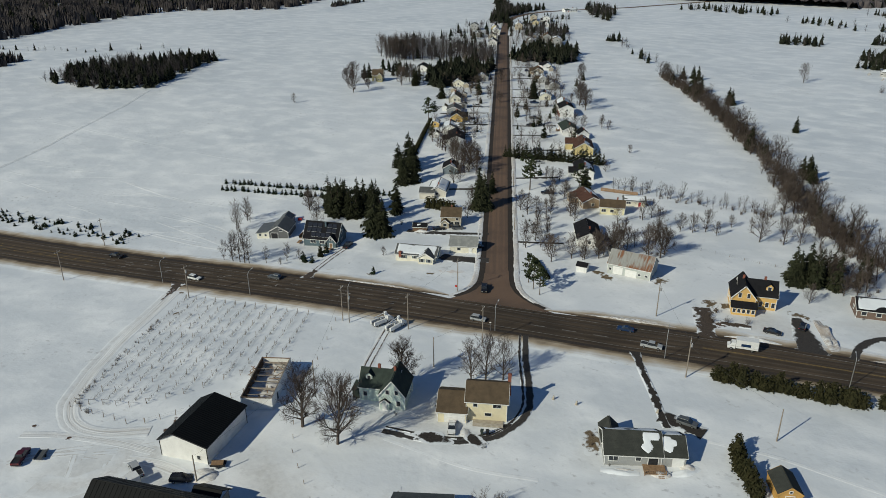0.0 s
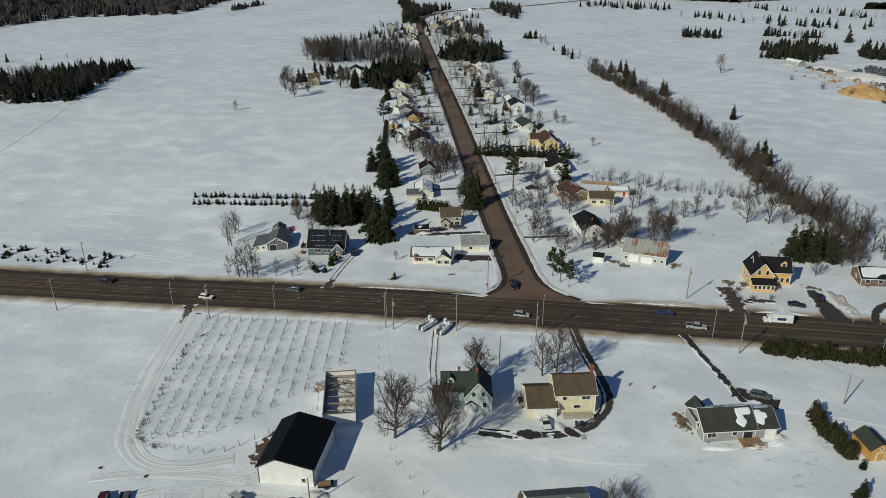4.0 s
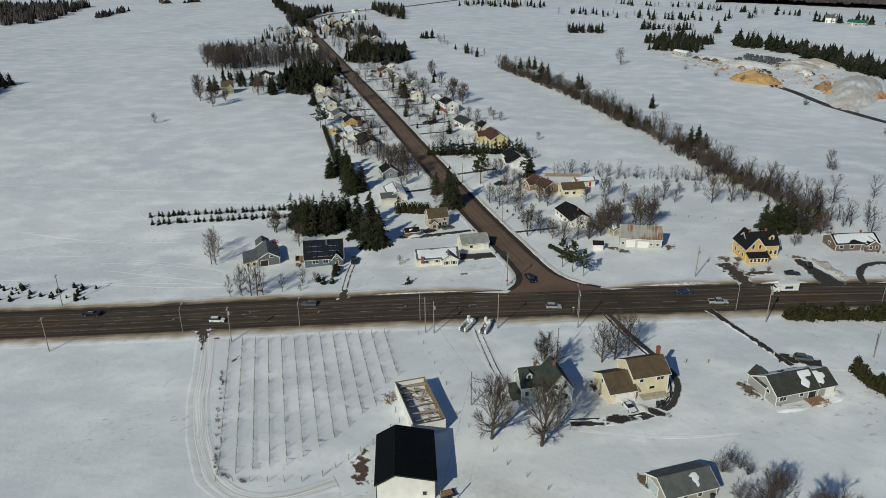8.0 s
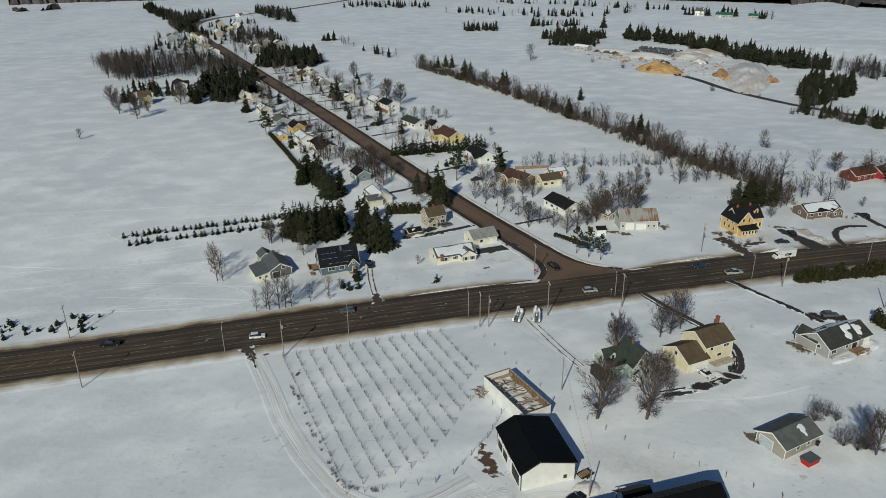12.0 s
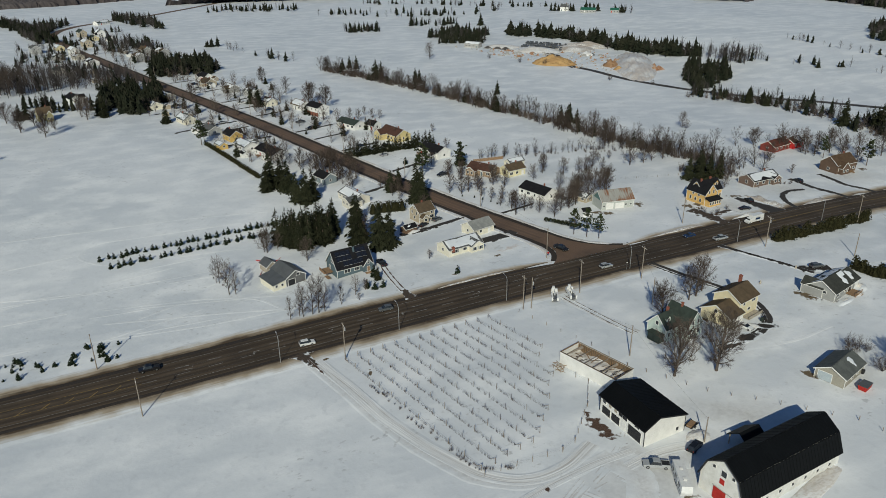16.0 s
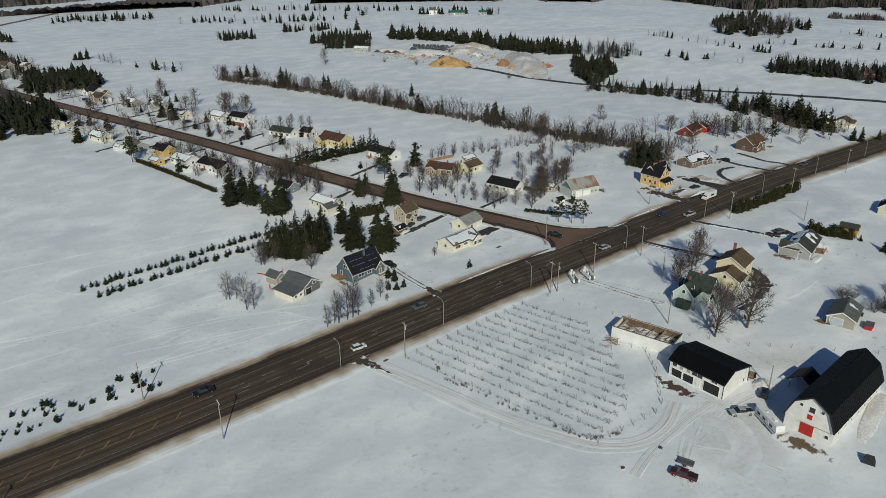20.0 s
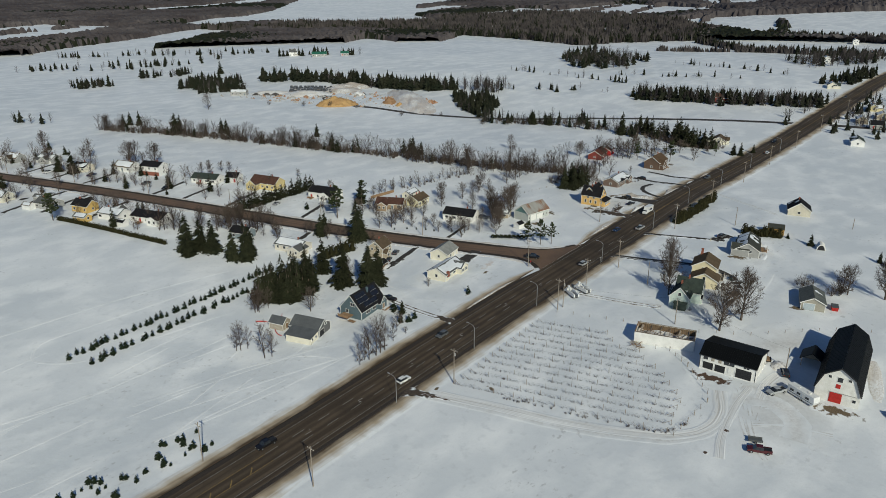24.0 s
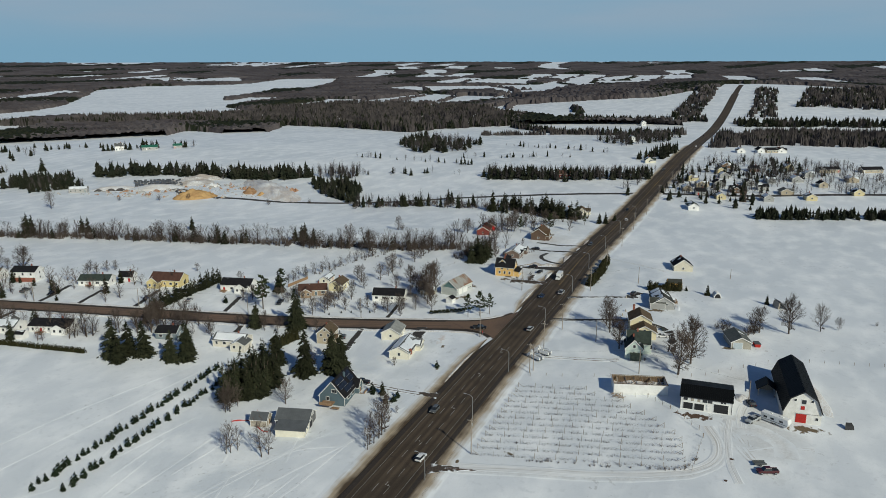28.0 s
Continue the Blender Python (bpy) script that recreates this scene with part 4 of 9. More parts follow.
@functools.lru_cache(None)
def conifer_meshes(kind, k):
    rng = random.Random(f"{kind}{k}c")
    trunk, crown = Geo(), Geo()
    if kind == "spruce":
        layers, per, base, rad = 24, 12, 0.3, 2.5
    elif kind == "slim":
        layers, per, base, rad = 22, 9, 0.3, 1.9
    elif kind == "young":
        layers, per, base, rad = 15, 9, 0.25, 3.3
    else:
        layers, per, base, rad = 8, 5, 3.6, 3.0
    trunk.tube((0, 0, -0.3), (0, 0, 9.2), 0.17 if kind != "young" else 0.3, 0.03, 6, False)
    for i in range(layers):
        t = i / (layers - 1)
        z = base + (9.75 - base) * t
        if kind == "pine":
            r = rad * math.sin(math.pi * min(0.96, 0.25 + 0.75 * t)) * rng.uniform(0.55, 1.15)
        else:
            r = rad * (1 - t) ** (0.55 if kind == "young" else 0.68) * rng.uniform(0.72, 1.12) + 0.15
        for j in range(max(4, int(per * (1 - 0.4 * t)))):
            if rng.random() < 0.08:
                continue
            az = 2 * math.pi * (j + rng.random() * 0.9) / per + i * 1.1
            rr = r * rng.uniform(0.6, 1.18)
            p = Vector((0, 0, z + rng.uniform(-0.15, 0.15)))
            if kind == "pine":
                e = p + Vector((math.cos(az) * rr, math.sin(az) * rr, rng.uniform(-0.1, 0.9)))
                trunk.tube(p, e, 0.05, 0.02, 3, False)
                for q in range(9):
                    bough(crown, rng, p.lerp(e, rng.uniform(0.45, 1.05)) + Vector((rng.uniform(-0.3, 0.3), rng.uniform(-0.3, 0.3), rng.uniform(-0.2, 0.3))), rng.uniform(0, 6.28), rng.uniform(0.45, 0.95), rng.uniform(-0.9, 0.3), 0.7, 0.3)
                continue
            bough(crown, rng, p, az, rr, rng.uniform(0.15, 0.55), rng.uniform(0.34, 0.5))
            if kind != "pine":
                for m, q in enumerate((0.3, 0.5, 0.7, 0.88) if kind == "spruce" else (0.4, 0.7)):
                    side = p + Vector((math.cos(az), math.sin(az), -rng.uniform(0.15, 0.4))) * rr * q
                    bough(crown, rng, side, az + (-0.85, 0.85)[m % 2] * rng.uniform(0.7, 1.3), rr * (0.52 - 0.25 * q) * rng.uniform(0.8, 1.3), rng.uniform(0.2, 0.7), 0.6)
    crown.tube((0, 0, 9.0), (0, 0, 10.0), 0.12, 0.0, 4, False)
    return trunk.mesh("trunk", TRUNK), crown.mesh("crown", {"young": NEEDLE_Y, "pine": PINE_N}.get(kind, NEEDLE))


CONIFER_LABELS = {"spruce": "tall dense dark green spruce standing in snow", "slim": "slim dark green spruce in a close stand", "young": "small young spruce in a planted row", "pine": "open-crowned green pine standing in snow"}


def conifer(x, y, h, kind, group, width=1.0):
    tm, cm = conifer_meshes(kind, PICK.randrange(4))
    t = thing(kind + "_tree" if kind == "pine" else "spruce_tree", x, y, PICK.uniform(0, 360), CONIFER_LABELS[kind], "tree", group)
    s = h / 10
    w = s * width * PICK.uniform(0.9, 1.15)
    t.scale = (w, w, s)
    part("trunk", tm, None, t)
    part("crown", cm, None, t)
    return t


def spruce(x, y, h):
    return conifer(x, y, h, "young" if h < 4.5 else "spruce", "spruce trees", 1.25 if h < 4.5 else 1.0)


def pine(x, y, h):
    return conifer(x, y, h, "pine", "pine trees")


for x, y, h in [(-87, 126, 16.6), (-83, 122, 14.6), (-81, 116, 15.0), (-90, 120, 12.5), (-77, 98, 16.4), (-73, 101, 14.0), (-80, 103, 13.0)]:
    spruce(x, y, h)
for x, y, h in [(-33, 78, 19.0), (-34, 98, 10.2), (-65, 64, 15.0), (-62, 41, 16.7)]:
    spruce(x, y, h)
for x, y, h in [(4, 114, 11.4), (-31, 78, 15.7), (-39, 95, 10.3)]:
    spruce(x, y, h)
for x, y, h in [(87, 40, 12.5), (86, 45, 12), (90, 43, 14.5)]:
    spruce(x, y, h)
for x, y, h in [(92, 39, 14), (95, 42, 13), (98, 39, 14.5), (94, 46, 12)]:
    conifer(x, y, h, "slim", "spruce trees", 1.05)
for x, y, h in [(74, -61, 5.1), (75, -80, 5.3), (73, -106, 5.1), (78, -70, 2.5)]:
    spruce(x, y, h)
for x, y, h in [(-72, 14, 5.4), (-72, 8, 3.2), (-46, 5, 3.2), (-20, 127, 3.9)]:
    spruce(x, y, h)
for x, y, h in [(-72, 18, 4.3), (-77, 10, 3.4), (-75, 8, 3.1)]:
    spruce(x, y, h)
for x, y, h in [(-68, 49, 19.0), (-63, 40, 17.2), (-59, 39, 15.6)]:
    spruce(x, y, h)
for x, y, h in [(-194, 340, 9.8), (-192, 343, 9.9), (-187, 329, 9.7), (-205, 307, 11.1), (-202, 309, 11.6), (-157, 294, 14.7), (-160, 300, 11.9)]:
    spruce(x, y, h)
for x, y, h in [(97, 165, 10.2), (94, 168, 9.6), (32, 382, 11.2), (28, 388, 10.4), (21, 384, 9.9)]:
    spruce(x, y, h)
for x, y, h in [(-56, 141, 5.8), (-123, 260, 12.4)]:
    spruce(x, y, h)
for x, y, h in [(-47, 352, 6.2), (-47, 329, 6.0), (-68, 290, 11.1), (-65, 279, 14.5)]:
    spruce(x, y, h)
for x, y, h in [(231, 87, 16.3), (262, 137, 10.2), (236, 149, 10.0), (233, 162, 10.9), (266, 90, 8.6), (238, 48, 15.6), (243, 45, 10.6)]:
    spruce(x, y, h)
for x, y, h in [(216, -1, 8.7), (227, -5, 6.0), (215, 3, 7.9)]:
    spruce(x, y, h)
for x, y, h in [(244, 591, 14.6), (385, 787, 7.3), (396, 679, 7.8), (357, 219, 7.7), (365, 146, 9.6)]:
    spruce(x, y, h)
for x, y, h in [(32, 332, 15.8), (37, 334, 13.7), (58, 308, 10.6), (56, 311, 11.4), (94, 252, 9.7)]:
    spruce(x, y, h)
for x, y, h in [(71, 210, 11.9), (70, 204, 9.0), (96, 162, 12.0), (98, 157, 9.1)]:
    spruce(x, y, h)
for x, y, h in [(6.2, 14, 9.6), (9, 9.5, 10.4), (12, 6, 8.8), (-19, 106, 15.7), (2, 111, 12.1), (206, 11, 7.8)]:
    pine(x, y, h)
for x, y, h in [(-109, 204, 12.8), (-107, 209, 9.7)]:
    pine(x, y, h)
for x, y, h in [(-22, -79, 16.6), (-11, -82, 17.8), (-7, -55, 12.8)]:
    bare(x, y, h, "maple")
for x, y, h in [(8.5, -48, 11.8), (12, -47, 13.6), (16, -45, 12.2)]:
    bare(x, y, h, "light")
for x, y, h in [(31, -102, 10.4), (32, -104, 11.5), (36, -115, 16.2), (45, -127, 11.8), (50, -134, 5.6)]:
    bare(x, y, h)
for x, y, h in [(-122, 39, 11.1), (-123, 40, 10.1), (-120, 38, 8.5), (-118, 28, 10.1)]:
    bare(x, y, h, "birch")
for x, y, h in [(-105, 1, 8.5), (-102, 2, 9.6), (-101, 1, 11.9), (-98, 1, 13.5), (-96, 1, 14.5), (-94, 1, 9.8), (-88, 3, 7.0)]:
    bare(x, y, h, "birch")
for x, y, h in [(-66, 49, 10.9), (-90, 42, 9.4), (-103, 57, 8.8), (-102, 56, 9.2)]:
    bare(x, y, h)
for x, y, h in [(-78, 9, 4.2), (-82, 3, 2.7), (-50, 21, 3.7)]:
    bare(x, y, h)
for x, y, h in [(-82, 7, 7.6), (-120, 29, 13.8), (-102, 57, 12.6), (-98, 56, 8.6)]:
    bare(x, y, h, "birch")
for x, y, h in [(30, 41, 13.6), (40, 47, 11.9), (44, 48, 12.4)]:
    bare(x, y, h, "light")
for x, y, h in [(33, 84, 9.5), (36, 88, 8), (40, 77, 9), (48, 76.5, 7.5), (52.5, 76.5, 8), (57, 79, 9.5), (61, 76, 6), (66, 87, 5), (73, 88, 4.5), (76, 75, 12), (84, 75, 11), (89.5, 76, 8), (96, 76, 11), (24.4, 77.5, 8)]:
    bare(x, y, h)
for x, y, h in [(-3, 43, 10.6), (2, 45, 7.6), (6, 40, 7.5), (9, 33, 10.1), (15, 38, 9.8), (19, 38, 5.8), (5, 80, 10.3), (8, 75, 9.7), (-3, 80, 7.8), (-12, 77, 9.2), (-16, 81, 8.8), (24, 41, 11.0)]:
    bare(x, y, h)
for x, y, h in [(-85, 200, 7.4), (-81, 199, 6.8), (-76, 198, 5.2), (-69, 144, 10.1), (-66, 135, 10.8), (-63, 130, 11.3), (-60, 133, 11.4), (-57, 133, 11.9), (-54, 135, 9.7)]:
    bare(x, y, h)
for x, y, h in [(-50, 123, 11.2), (-48, 118, 9.7), (-55, 105, 8.1), (-53, 108, 8.1)]:
    bare(x, y, h)
for x, y, h in [(-202, 275, 14), (-188, 257, 15), (-212, 302, 12.5), (-196, 290, 10), (-184, 272, 7.5), (-167, 291, 14), (-171, 318, 11)]:
    bare(x, y, h, "maple")
for x, y, h in [(-53, 289, 12.2), (-63, 314, 9.9), (-33, 276, 13.5), (-32, 269, 14.8), (-41, 308, 11.8), (-94, 276, 9.2), (-102, 325, 9.9)]:
    bare(x, y, h)
for x, y, h in [(-89, 205, 6.5), (-28, 268, 7.4), (-23, 214, 8.5), (-18, 213, 7.8)]:
    bare(x, y, h)
for x, y, h in [(104, 401, 14.4), (146, 122, 9.6), (153, 75, 9.4), (167, 62, 10.3), (164, 55, 8.7), (183, 45, 7.7), (168, 35, 9.3), (186, 16, 9.5), (85, 109, 13.6), (87, 124, 15.6)]:
    bare(x, y, h)
for x, y, h in [(29, 47.5, 9.5), (32, 52, 9), (39, 50, 11), (41, 60, 9.5), (45, 51, 10)]:
    bare(x, y, h)
for x, y, h in [(27, 47, 11.7)]:
    bare(x, y, h, "light")
for x, y, h in [(-54, 230, 5.6), (-10, 227, 5.6), (-8, 217, 6.2), (-4, 215, 5.6), (14, 175, 4.7)]:
    bare(x, y, h)
for x, y, h in [(8, 141, 6.0), (-211, 217, 6.5)]:
    bare(x, y, h)
for x, y, h in [(-210, 393, 18.0), (-204, 395, 19.0), (-218, 390, 19.0), (-226, 394, 18.2), (-235, 397, 19.0)]:
    bare(x, y, h)
for x, y, h in [(26, -91, 6.7), (29, -102, 13.2), (27, -100, 11.0), (31, -102, 12.1)]:
    shrub(x, y, h)
for x, y, h in [(30, -90, 4.9), (31, -92, 4.9), (29, -88, 4.2), (63, -149, 2.5)]:
    shrub(x, y, h)
for x, y, h in [(493, 218, 6.4), (-57, 52, 2.3), (152, 382, 6), (167, 354, 6.5), (181, 336, 7), (198, 268, 6.5), (219, 243, 5), (147, 120, 6.5), (213, 196, 6), (223, 179, 6.5), (228, 168, 6)]:
    shrub(x, y, h)
# the dense plantation and the young rows beside it
for i in range(44):
    a, b = PICK.uniform(0, 1), PICK.uniform(0, 1)
    conifer(-97 + 23 * a, 52 + 13 * b + a * 2, PICK.uniform(10, 15), "slim", "plantation spruces", 1.25)
for (x0, y0), (x1, y1), n in (((-156.7, 68.6), (-80, 73.5), 33), ((-160.2, 77.0), (-77, 82.0), 38)):
    for i in range(n):
        t = (i + PICK.uniform(-0.3, 0.3)) / (n - 1)
        conifer(x0 + (x1 - x0) * t, y0 + (y1 - y0) * t + PICK.uniform(-0.7, 0.7), PICK.uniform(2.1, 3.4), "young", "young spruce rows", 1.15)
for i in range(24):
    t = i / 23
    conifer(-44 + 49 * t, 149.6 + 2.2 * t + PICK.uniform(-0.6, 0.6), PICK.uniform(6, 9.5), "slim", "spruce screen", 1.4)


# ---- hedges ----
def hedge(name, pts, width, height, material, label, ragged=0.35, density=90, taper=0.5):
    """A long hedge as a row of close-set bushes, each a crown of short overlapping sprays round a core."""
    rng = random.Random(name + str(pts[0]))
    g = Geo()
    ob = thing(name, pts[0][0], pts[0][1], 0, label, "hedge")
    o = ob.matrix_world.translation
    for a, b in zip(pts, pts[1:]):
        d = Vector((b[0] - a[0], b[1] - a[1], 0))
        n = max(2, int(d.length / (width * 0.5)))
        for i in range(n):
            c = Vector((a[0], a[1], 0)) + d * (i + 0.5 + rng.uniform(-0.3, 0.3)) / n + Vector((-d.y, d.x, 0)).normalized() * rng.uniform(-1, 1) * ragged * width * 0.4
            c.z = float(ground_z(c.x, c.y))
            c -= o
            r, h = width * 0.5 * (1 + ragged * rng.uniform(-0.5, 0.5)), height * (1 + ragged * rng.uniform(-0.8, 0.4))
            g.tube(c - Vector((0, 0, 0.2)), c + Vector((0, 0, h * 0.8)), r * 0.72, r * 0.3, 7)
            for k in range(density):
                t, az = rng.random() ** 1.15, rng.uniform(0, 6.28)
                q = r * (1 - t ** 1.6) ** taper * rng.uniform(0.55, 0.95)
                bough(g, rng, c + Vector((math.cos(az) * q, math.sin(az) * q, 0.1 + t * h * 0.94)), az + rng.uniform(-0.9, 0.9), rng.uniform(0.3, 0.62) * (0.6 + width * 0.12), rng.uniform(-1.1, 0.7), 0.75, 0.3)
    part("foliage", g, material, ob)
    return ob


hedge("cedar_hedge", [(65, -25.8), (80, -26.4), (100, -25.4)], 4.0, 4.6, CEDAR, "tall unclipped cedar hedge beside the highway", 0.5, 210)
hedge("cedar_hedge", [(103, -25), (114, -24)], 3.6, 4.2, CEDAR, "tall unclipped cedar hedge beside the highway", 0.5, 210)
hedge("clipped_hedge", [(-107, 203), (-99, 172), (-90, 138)], 2.2, 2.0, CEDAR, "long clipped evergreen hedge at a field edge", 0.1, 60, 0.25)
hedge("arborvitae_hedge", [(-55, 74), (-40.5, 71)], 4.0, 5.0, CEDAR, "broad brown-green arborvitae hedge behind a house", 0.2, 160, 0.35)
hedge("cedar_row", [(71.0, -53), (73.5, -61), (76, -68)], 3.2, 4.0, CEDAR, "row of close-set dark cedars beside a shed", 0.45, 240)
for i in range(9):
    t = i / 8
    x, y = 4.1 + 7.2 * t, 30.8 - 12.4 * t
    b = thing("round_shrub", x, y, 0, "clipped round evergreen shrub in a row", "shrub", "clipped shrub row")
    g, rng = Geo(), random.Random(i)
    for j in range(130):
        az, el = rng.uniform(0, 6.28), rng.uniform(0, 1.5)
        c = Vector((math.cos(az) * math.cos(el), math.sin(az) * math.cos(el), 0.5 + 1.9 * math.sin(el))) * 0.6
        bough(g, rng, c, az, 0.5, rng.uniform(-0.5, 0.4), 0.9, 0.3)
    part("foliage", g, NEEDLE, b)


# ---- woods and brush, too many to count ----
def template(kind, rng):
    g = Geo()
    if kind in ("stand", "young"):
        vs, fs, k = [], [], 0
        for me in bare_meshes("stand", rng.randrange(4)) if kind == "stand" else conifer_meshes("young", rng.randrange(4)):
            v = np.empty(len(me.vertices) * 3)
            me.vertices.foreach_get("co", v)
            me.calc_loop_triangles()
            t = np.empty(len(me.loop_triangles) * 3, dtype=np.int32)
            me.loop_triangles.foreach_get("vertices", t)
            vs.append(v.reshape(-1, 3))
            fs.append(t.reshape(-1, 3) + k)
            k += len(me.vertices)
        return np.concatenate(vs), np.concatenate(fs)
    if kind == "conifer":
        lean, n = (rng.uniform(-0.25, 0.25), rng.uniform(-0.25, 0.25)), 7
        g.tube((0, 0, -0.4), (lean[0], lean[1], 10.2), 0.3, 0.0, 3, False)
        for i in range(n):
            t = i / (n - 1)
            z0, r = 0.5 + 7.9 * t, 2.1 * (1 - t) ** 0.75 * rng.uniform(0.7, 1.2) + 0.28
            c, turn = (lean[0] * t, lean[1] * t), rng.uniform(0, 6.28)
            ring = []
            for j in range(9):
                a, q = turn + j * 0.698, r * (1.2 if j % 2 else 0.45) * rng.uniform(0.65, 1.3)
                ring.append((c[0] + math.cos(a) * q, c[1] + math.sin(a) * q, z0 + rng.uniform(-0.8, 0.4)))
            k = len(g.v)
            g.v += ring + [(c[0], c[1], z0 + 1.7 + 0.9 * (1 - t))]
            g.f += [(k + j, k + (j + 1) % 9, k + 9) for j in range(9) if rng.random() > 0.06]
    elif kind == "hardwood":
        g.tube((0, 0, -0.3), (0, 0, 7.4), 0.24, 0.05, 3, False)
        for i in range(14):
            z, az = 1.2 + 5.6 * i / 14, 2.4 * i + rng.uniform(-0.5, 0.5)
            lean = 1.15 - 0.95 * i / 14 + rng.uniform(-0.15, 0.15)
            ln = 4.1 * rng.uniform(0.75, 1.1) if i < 8 else 3.3 * rng.uniform(0.8, 1.1)
            q = Vector((math.cos(az) * math.sin(lean) * ln, math.sin(az) * math.sin(lean) * ln, min(10.2, z + ln * math.cos(lean) + 0.5)))
            g.tube((0, 0, z), q, 0.12, 0.0, 3, False)
            for _ in range(4):
                m = Vector((0, 0, z)).lerp(q, rng.uniform(0.35, 0.95))
                e = m + Vector((rng.uniform(-1, 1), rng.uniform(-1, 1), rng.uniform(-0.2, 1.2))) * 1.2
                g.poly([m, m + Vector((rng.uniform(-1, 1), rng.uniform(-1, 1), rng.uniform(-1, 1))) * 0.14, e])
    else:
        for i in range(26):
            az, ln = rng.uniform(0, 6.28), rng.uniform(4, 10)
            b = (rng.uniform(-2, 2), rng.uniform(-2, 2), -0.2)
            q = (b[0] + math.cos(az) * ln * 0.4, b[1] + math.sin(az) * ln * 0.4, ln)
            g.tube(b, q, 0.13, 0.0, 3, False)
            g.tube(Vector(q) * 0.5 + Vector((b[0] * 0.5, b[1] * 0.5, 0)), Vector(q) + Vector((rng.uniform(-2, 2), rng.uniform(-2, 2), -1)), 0.09, 0.0, 3, False)
    tri = [(f[0], f[i], f[i + 1]) for f in g.f for i in range(1, len(f) - 1)]
    return np.array(g.v, float), np.array(tri)


def scatter(name, places, kind, heights, material, label, category="wood", wide=1.0):
    """One mesh of many trees at the given places."""
    rng = random.Random(name + str(len(places)) + kind)
    temps = [template(kind, rng) for _ in range(5)]
    places = [p for p in places if abs(p[1] - highway_y(p[0])) > highway_half(p[0]) + 4 and (abs(p[0] - side_x(p[1])) > 6.5 or not 0 < p[1] < 600)]
    vs, fs, k = [], [], 0
    for x, y in places:
        v, f = temps[rng.randrange(5)]
        s, a = rng.uniform(*heights) / 10, rng.uniform(0, 6.28)
        b = wide * rng.uniform(0.8, 1.25)
        c, d, w = math.cos(a) * s * b, math.sin(a) * s * b, s * rng.uniform(0.8, 1.15)
        q = np.stack([x + c * v[:, 0] - d * v[:, 1], y + d * v[:, 0] + c * v[:, 1], float(ground_z(x, y)) + w * v[:, 2]], 1)
        vs.append(q)
        fs.append(f + k)
        k += len(v)
    V, F = np.concatenate(vs), np.concatenate(fs)
    me = bpy.data.meshes.new(name)
    me.from_pydata(V.tolist(), [], F.tolist())
    me.materials.append(material)
    return tagged(new(name, me), label, category, "", "stuff")


def inside(p, poly):
    c = False
    for (x0, y0), (x1, y1) in zip(poly, poly[1:] + poly[:1]):
        if (y0 > p[1]) != (y1 > p[1]) and p[0] < (x1 - x0) * (p[1] - y0) / (y1 - y0) + x0:
            c = not c
    return c


def fill(poly, n, seed):
    rng = random.Random(seed)
    xs, ys = [p[0] for p in poly], [p[1] for p in poly]
    out, tries = [], 0
    while len(out) < n and tries < n * 30:
        p = (rng.uniform(min(xs), max(xs)), rng.uniform(min(ys), max(ys)))
        tries += 1
        if inside(p, poly):
            out.append(p)
    return out


def along(pts, n, width, seed):
    rng = random.Random(seed)
    seg = [math.dist(a, b) for a, b in zip(pts, pts[1:])]
    out = []
    for _ in range(n):
        t, i = rng.uniform(0, sum(seg)), 0
        while i < len(seg) - 1 and t > seg[i]:
            t -= seg[i]
            i += 1
        a, b = pts[i], pts[i + 1]
        u, o = t / seg[i], rng.uniform(-width / 2, width / 2)
        d = ((b[0] - a[0]) / seg[i], (b[1] - a[1]) / seg[i])
        out.append((a[0] + (b[0] - a[0]) * u - d[1] * o, a[1] + (b[1] - a[1]) * u + d[0] * o))
    return out


def wood(places, kind, heights, label, wide=1.0):
    return scatter("far_wood" if kind != "brush" else "hedgerow_brush", places, kind, heights, {"conifer": FAR_CONIFER, "hardwood": FAR_BARE, "brush": BRUSH}[kind], label, "wood" if kind != "brush" else "brush", wide)


NURSERY = random.Random(31)
PLANTS = []
for i in range(105):
    t = NURSERY.random()
    PLANTS.append((-262 + 106 * t + NURSERY.uniform(-3, 3), 3.5 + 11 * NURSERY.random() + (1 - t) * 4))
scatter("nursery_conifers", PLANTS, "young", (1.1, 2.5), NEEDLE_Y, "small nursery conifers standing in snow", "conifers", 1.3)
HEDGEROW = [(8, 390), (20, 357), (33, 325), (48, 290), (66, 232), (78, 190), (87, 150), (95, 115), (103, 86), (112, 62)]
wood(along(HEDGEROW, 470, 9, 1), "brush", (2.6, 6.2), "thick leafless brush of the field hedgerow")
ROWTREES = []
for x, y in along(HEDGEROW[:5], 110, 10, 2) + along(HEDGEROW[3:], 125, 15, 3):
    ROWTREES.append((x, y))
for x, y in along(HEDGEROW, 22, 6, 4):
    conifer(x, y, PICK.uniform(6, 11), "slim", "hedgerow spruces", 1.2)
wood(along([(36, 113), (60, 108), (90, 98)], 26, 5, 5), "brush", (1.2, 2.8), "leafless scrub along the orchard edge")
for x, y in along([(100, 88), (112, 66)], 10, 12, 6) + along([(112, 64), (150, 70), (200, 40)], 22, 20, 17):
    ROWTREES.append((x, y))
wood(along([(93, 60), (104, 46), (112, 36)], 26, 14, 7), "brush", (2.5, 5.0), "leafless brush behind the houses")
for x, y in along([(96, 56), (116, 42), (140, 52), (165, 52)], 16, 16, 8):
    ROWTREES.append((x, y))
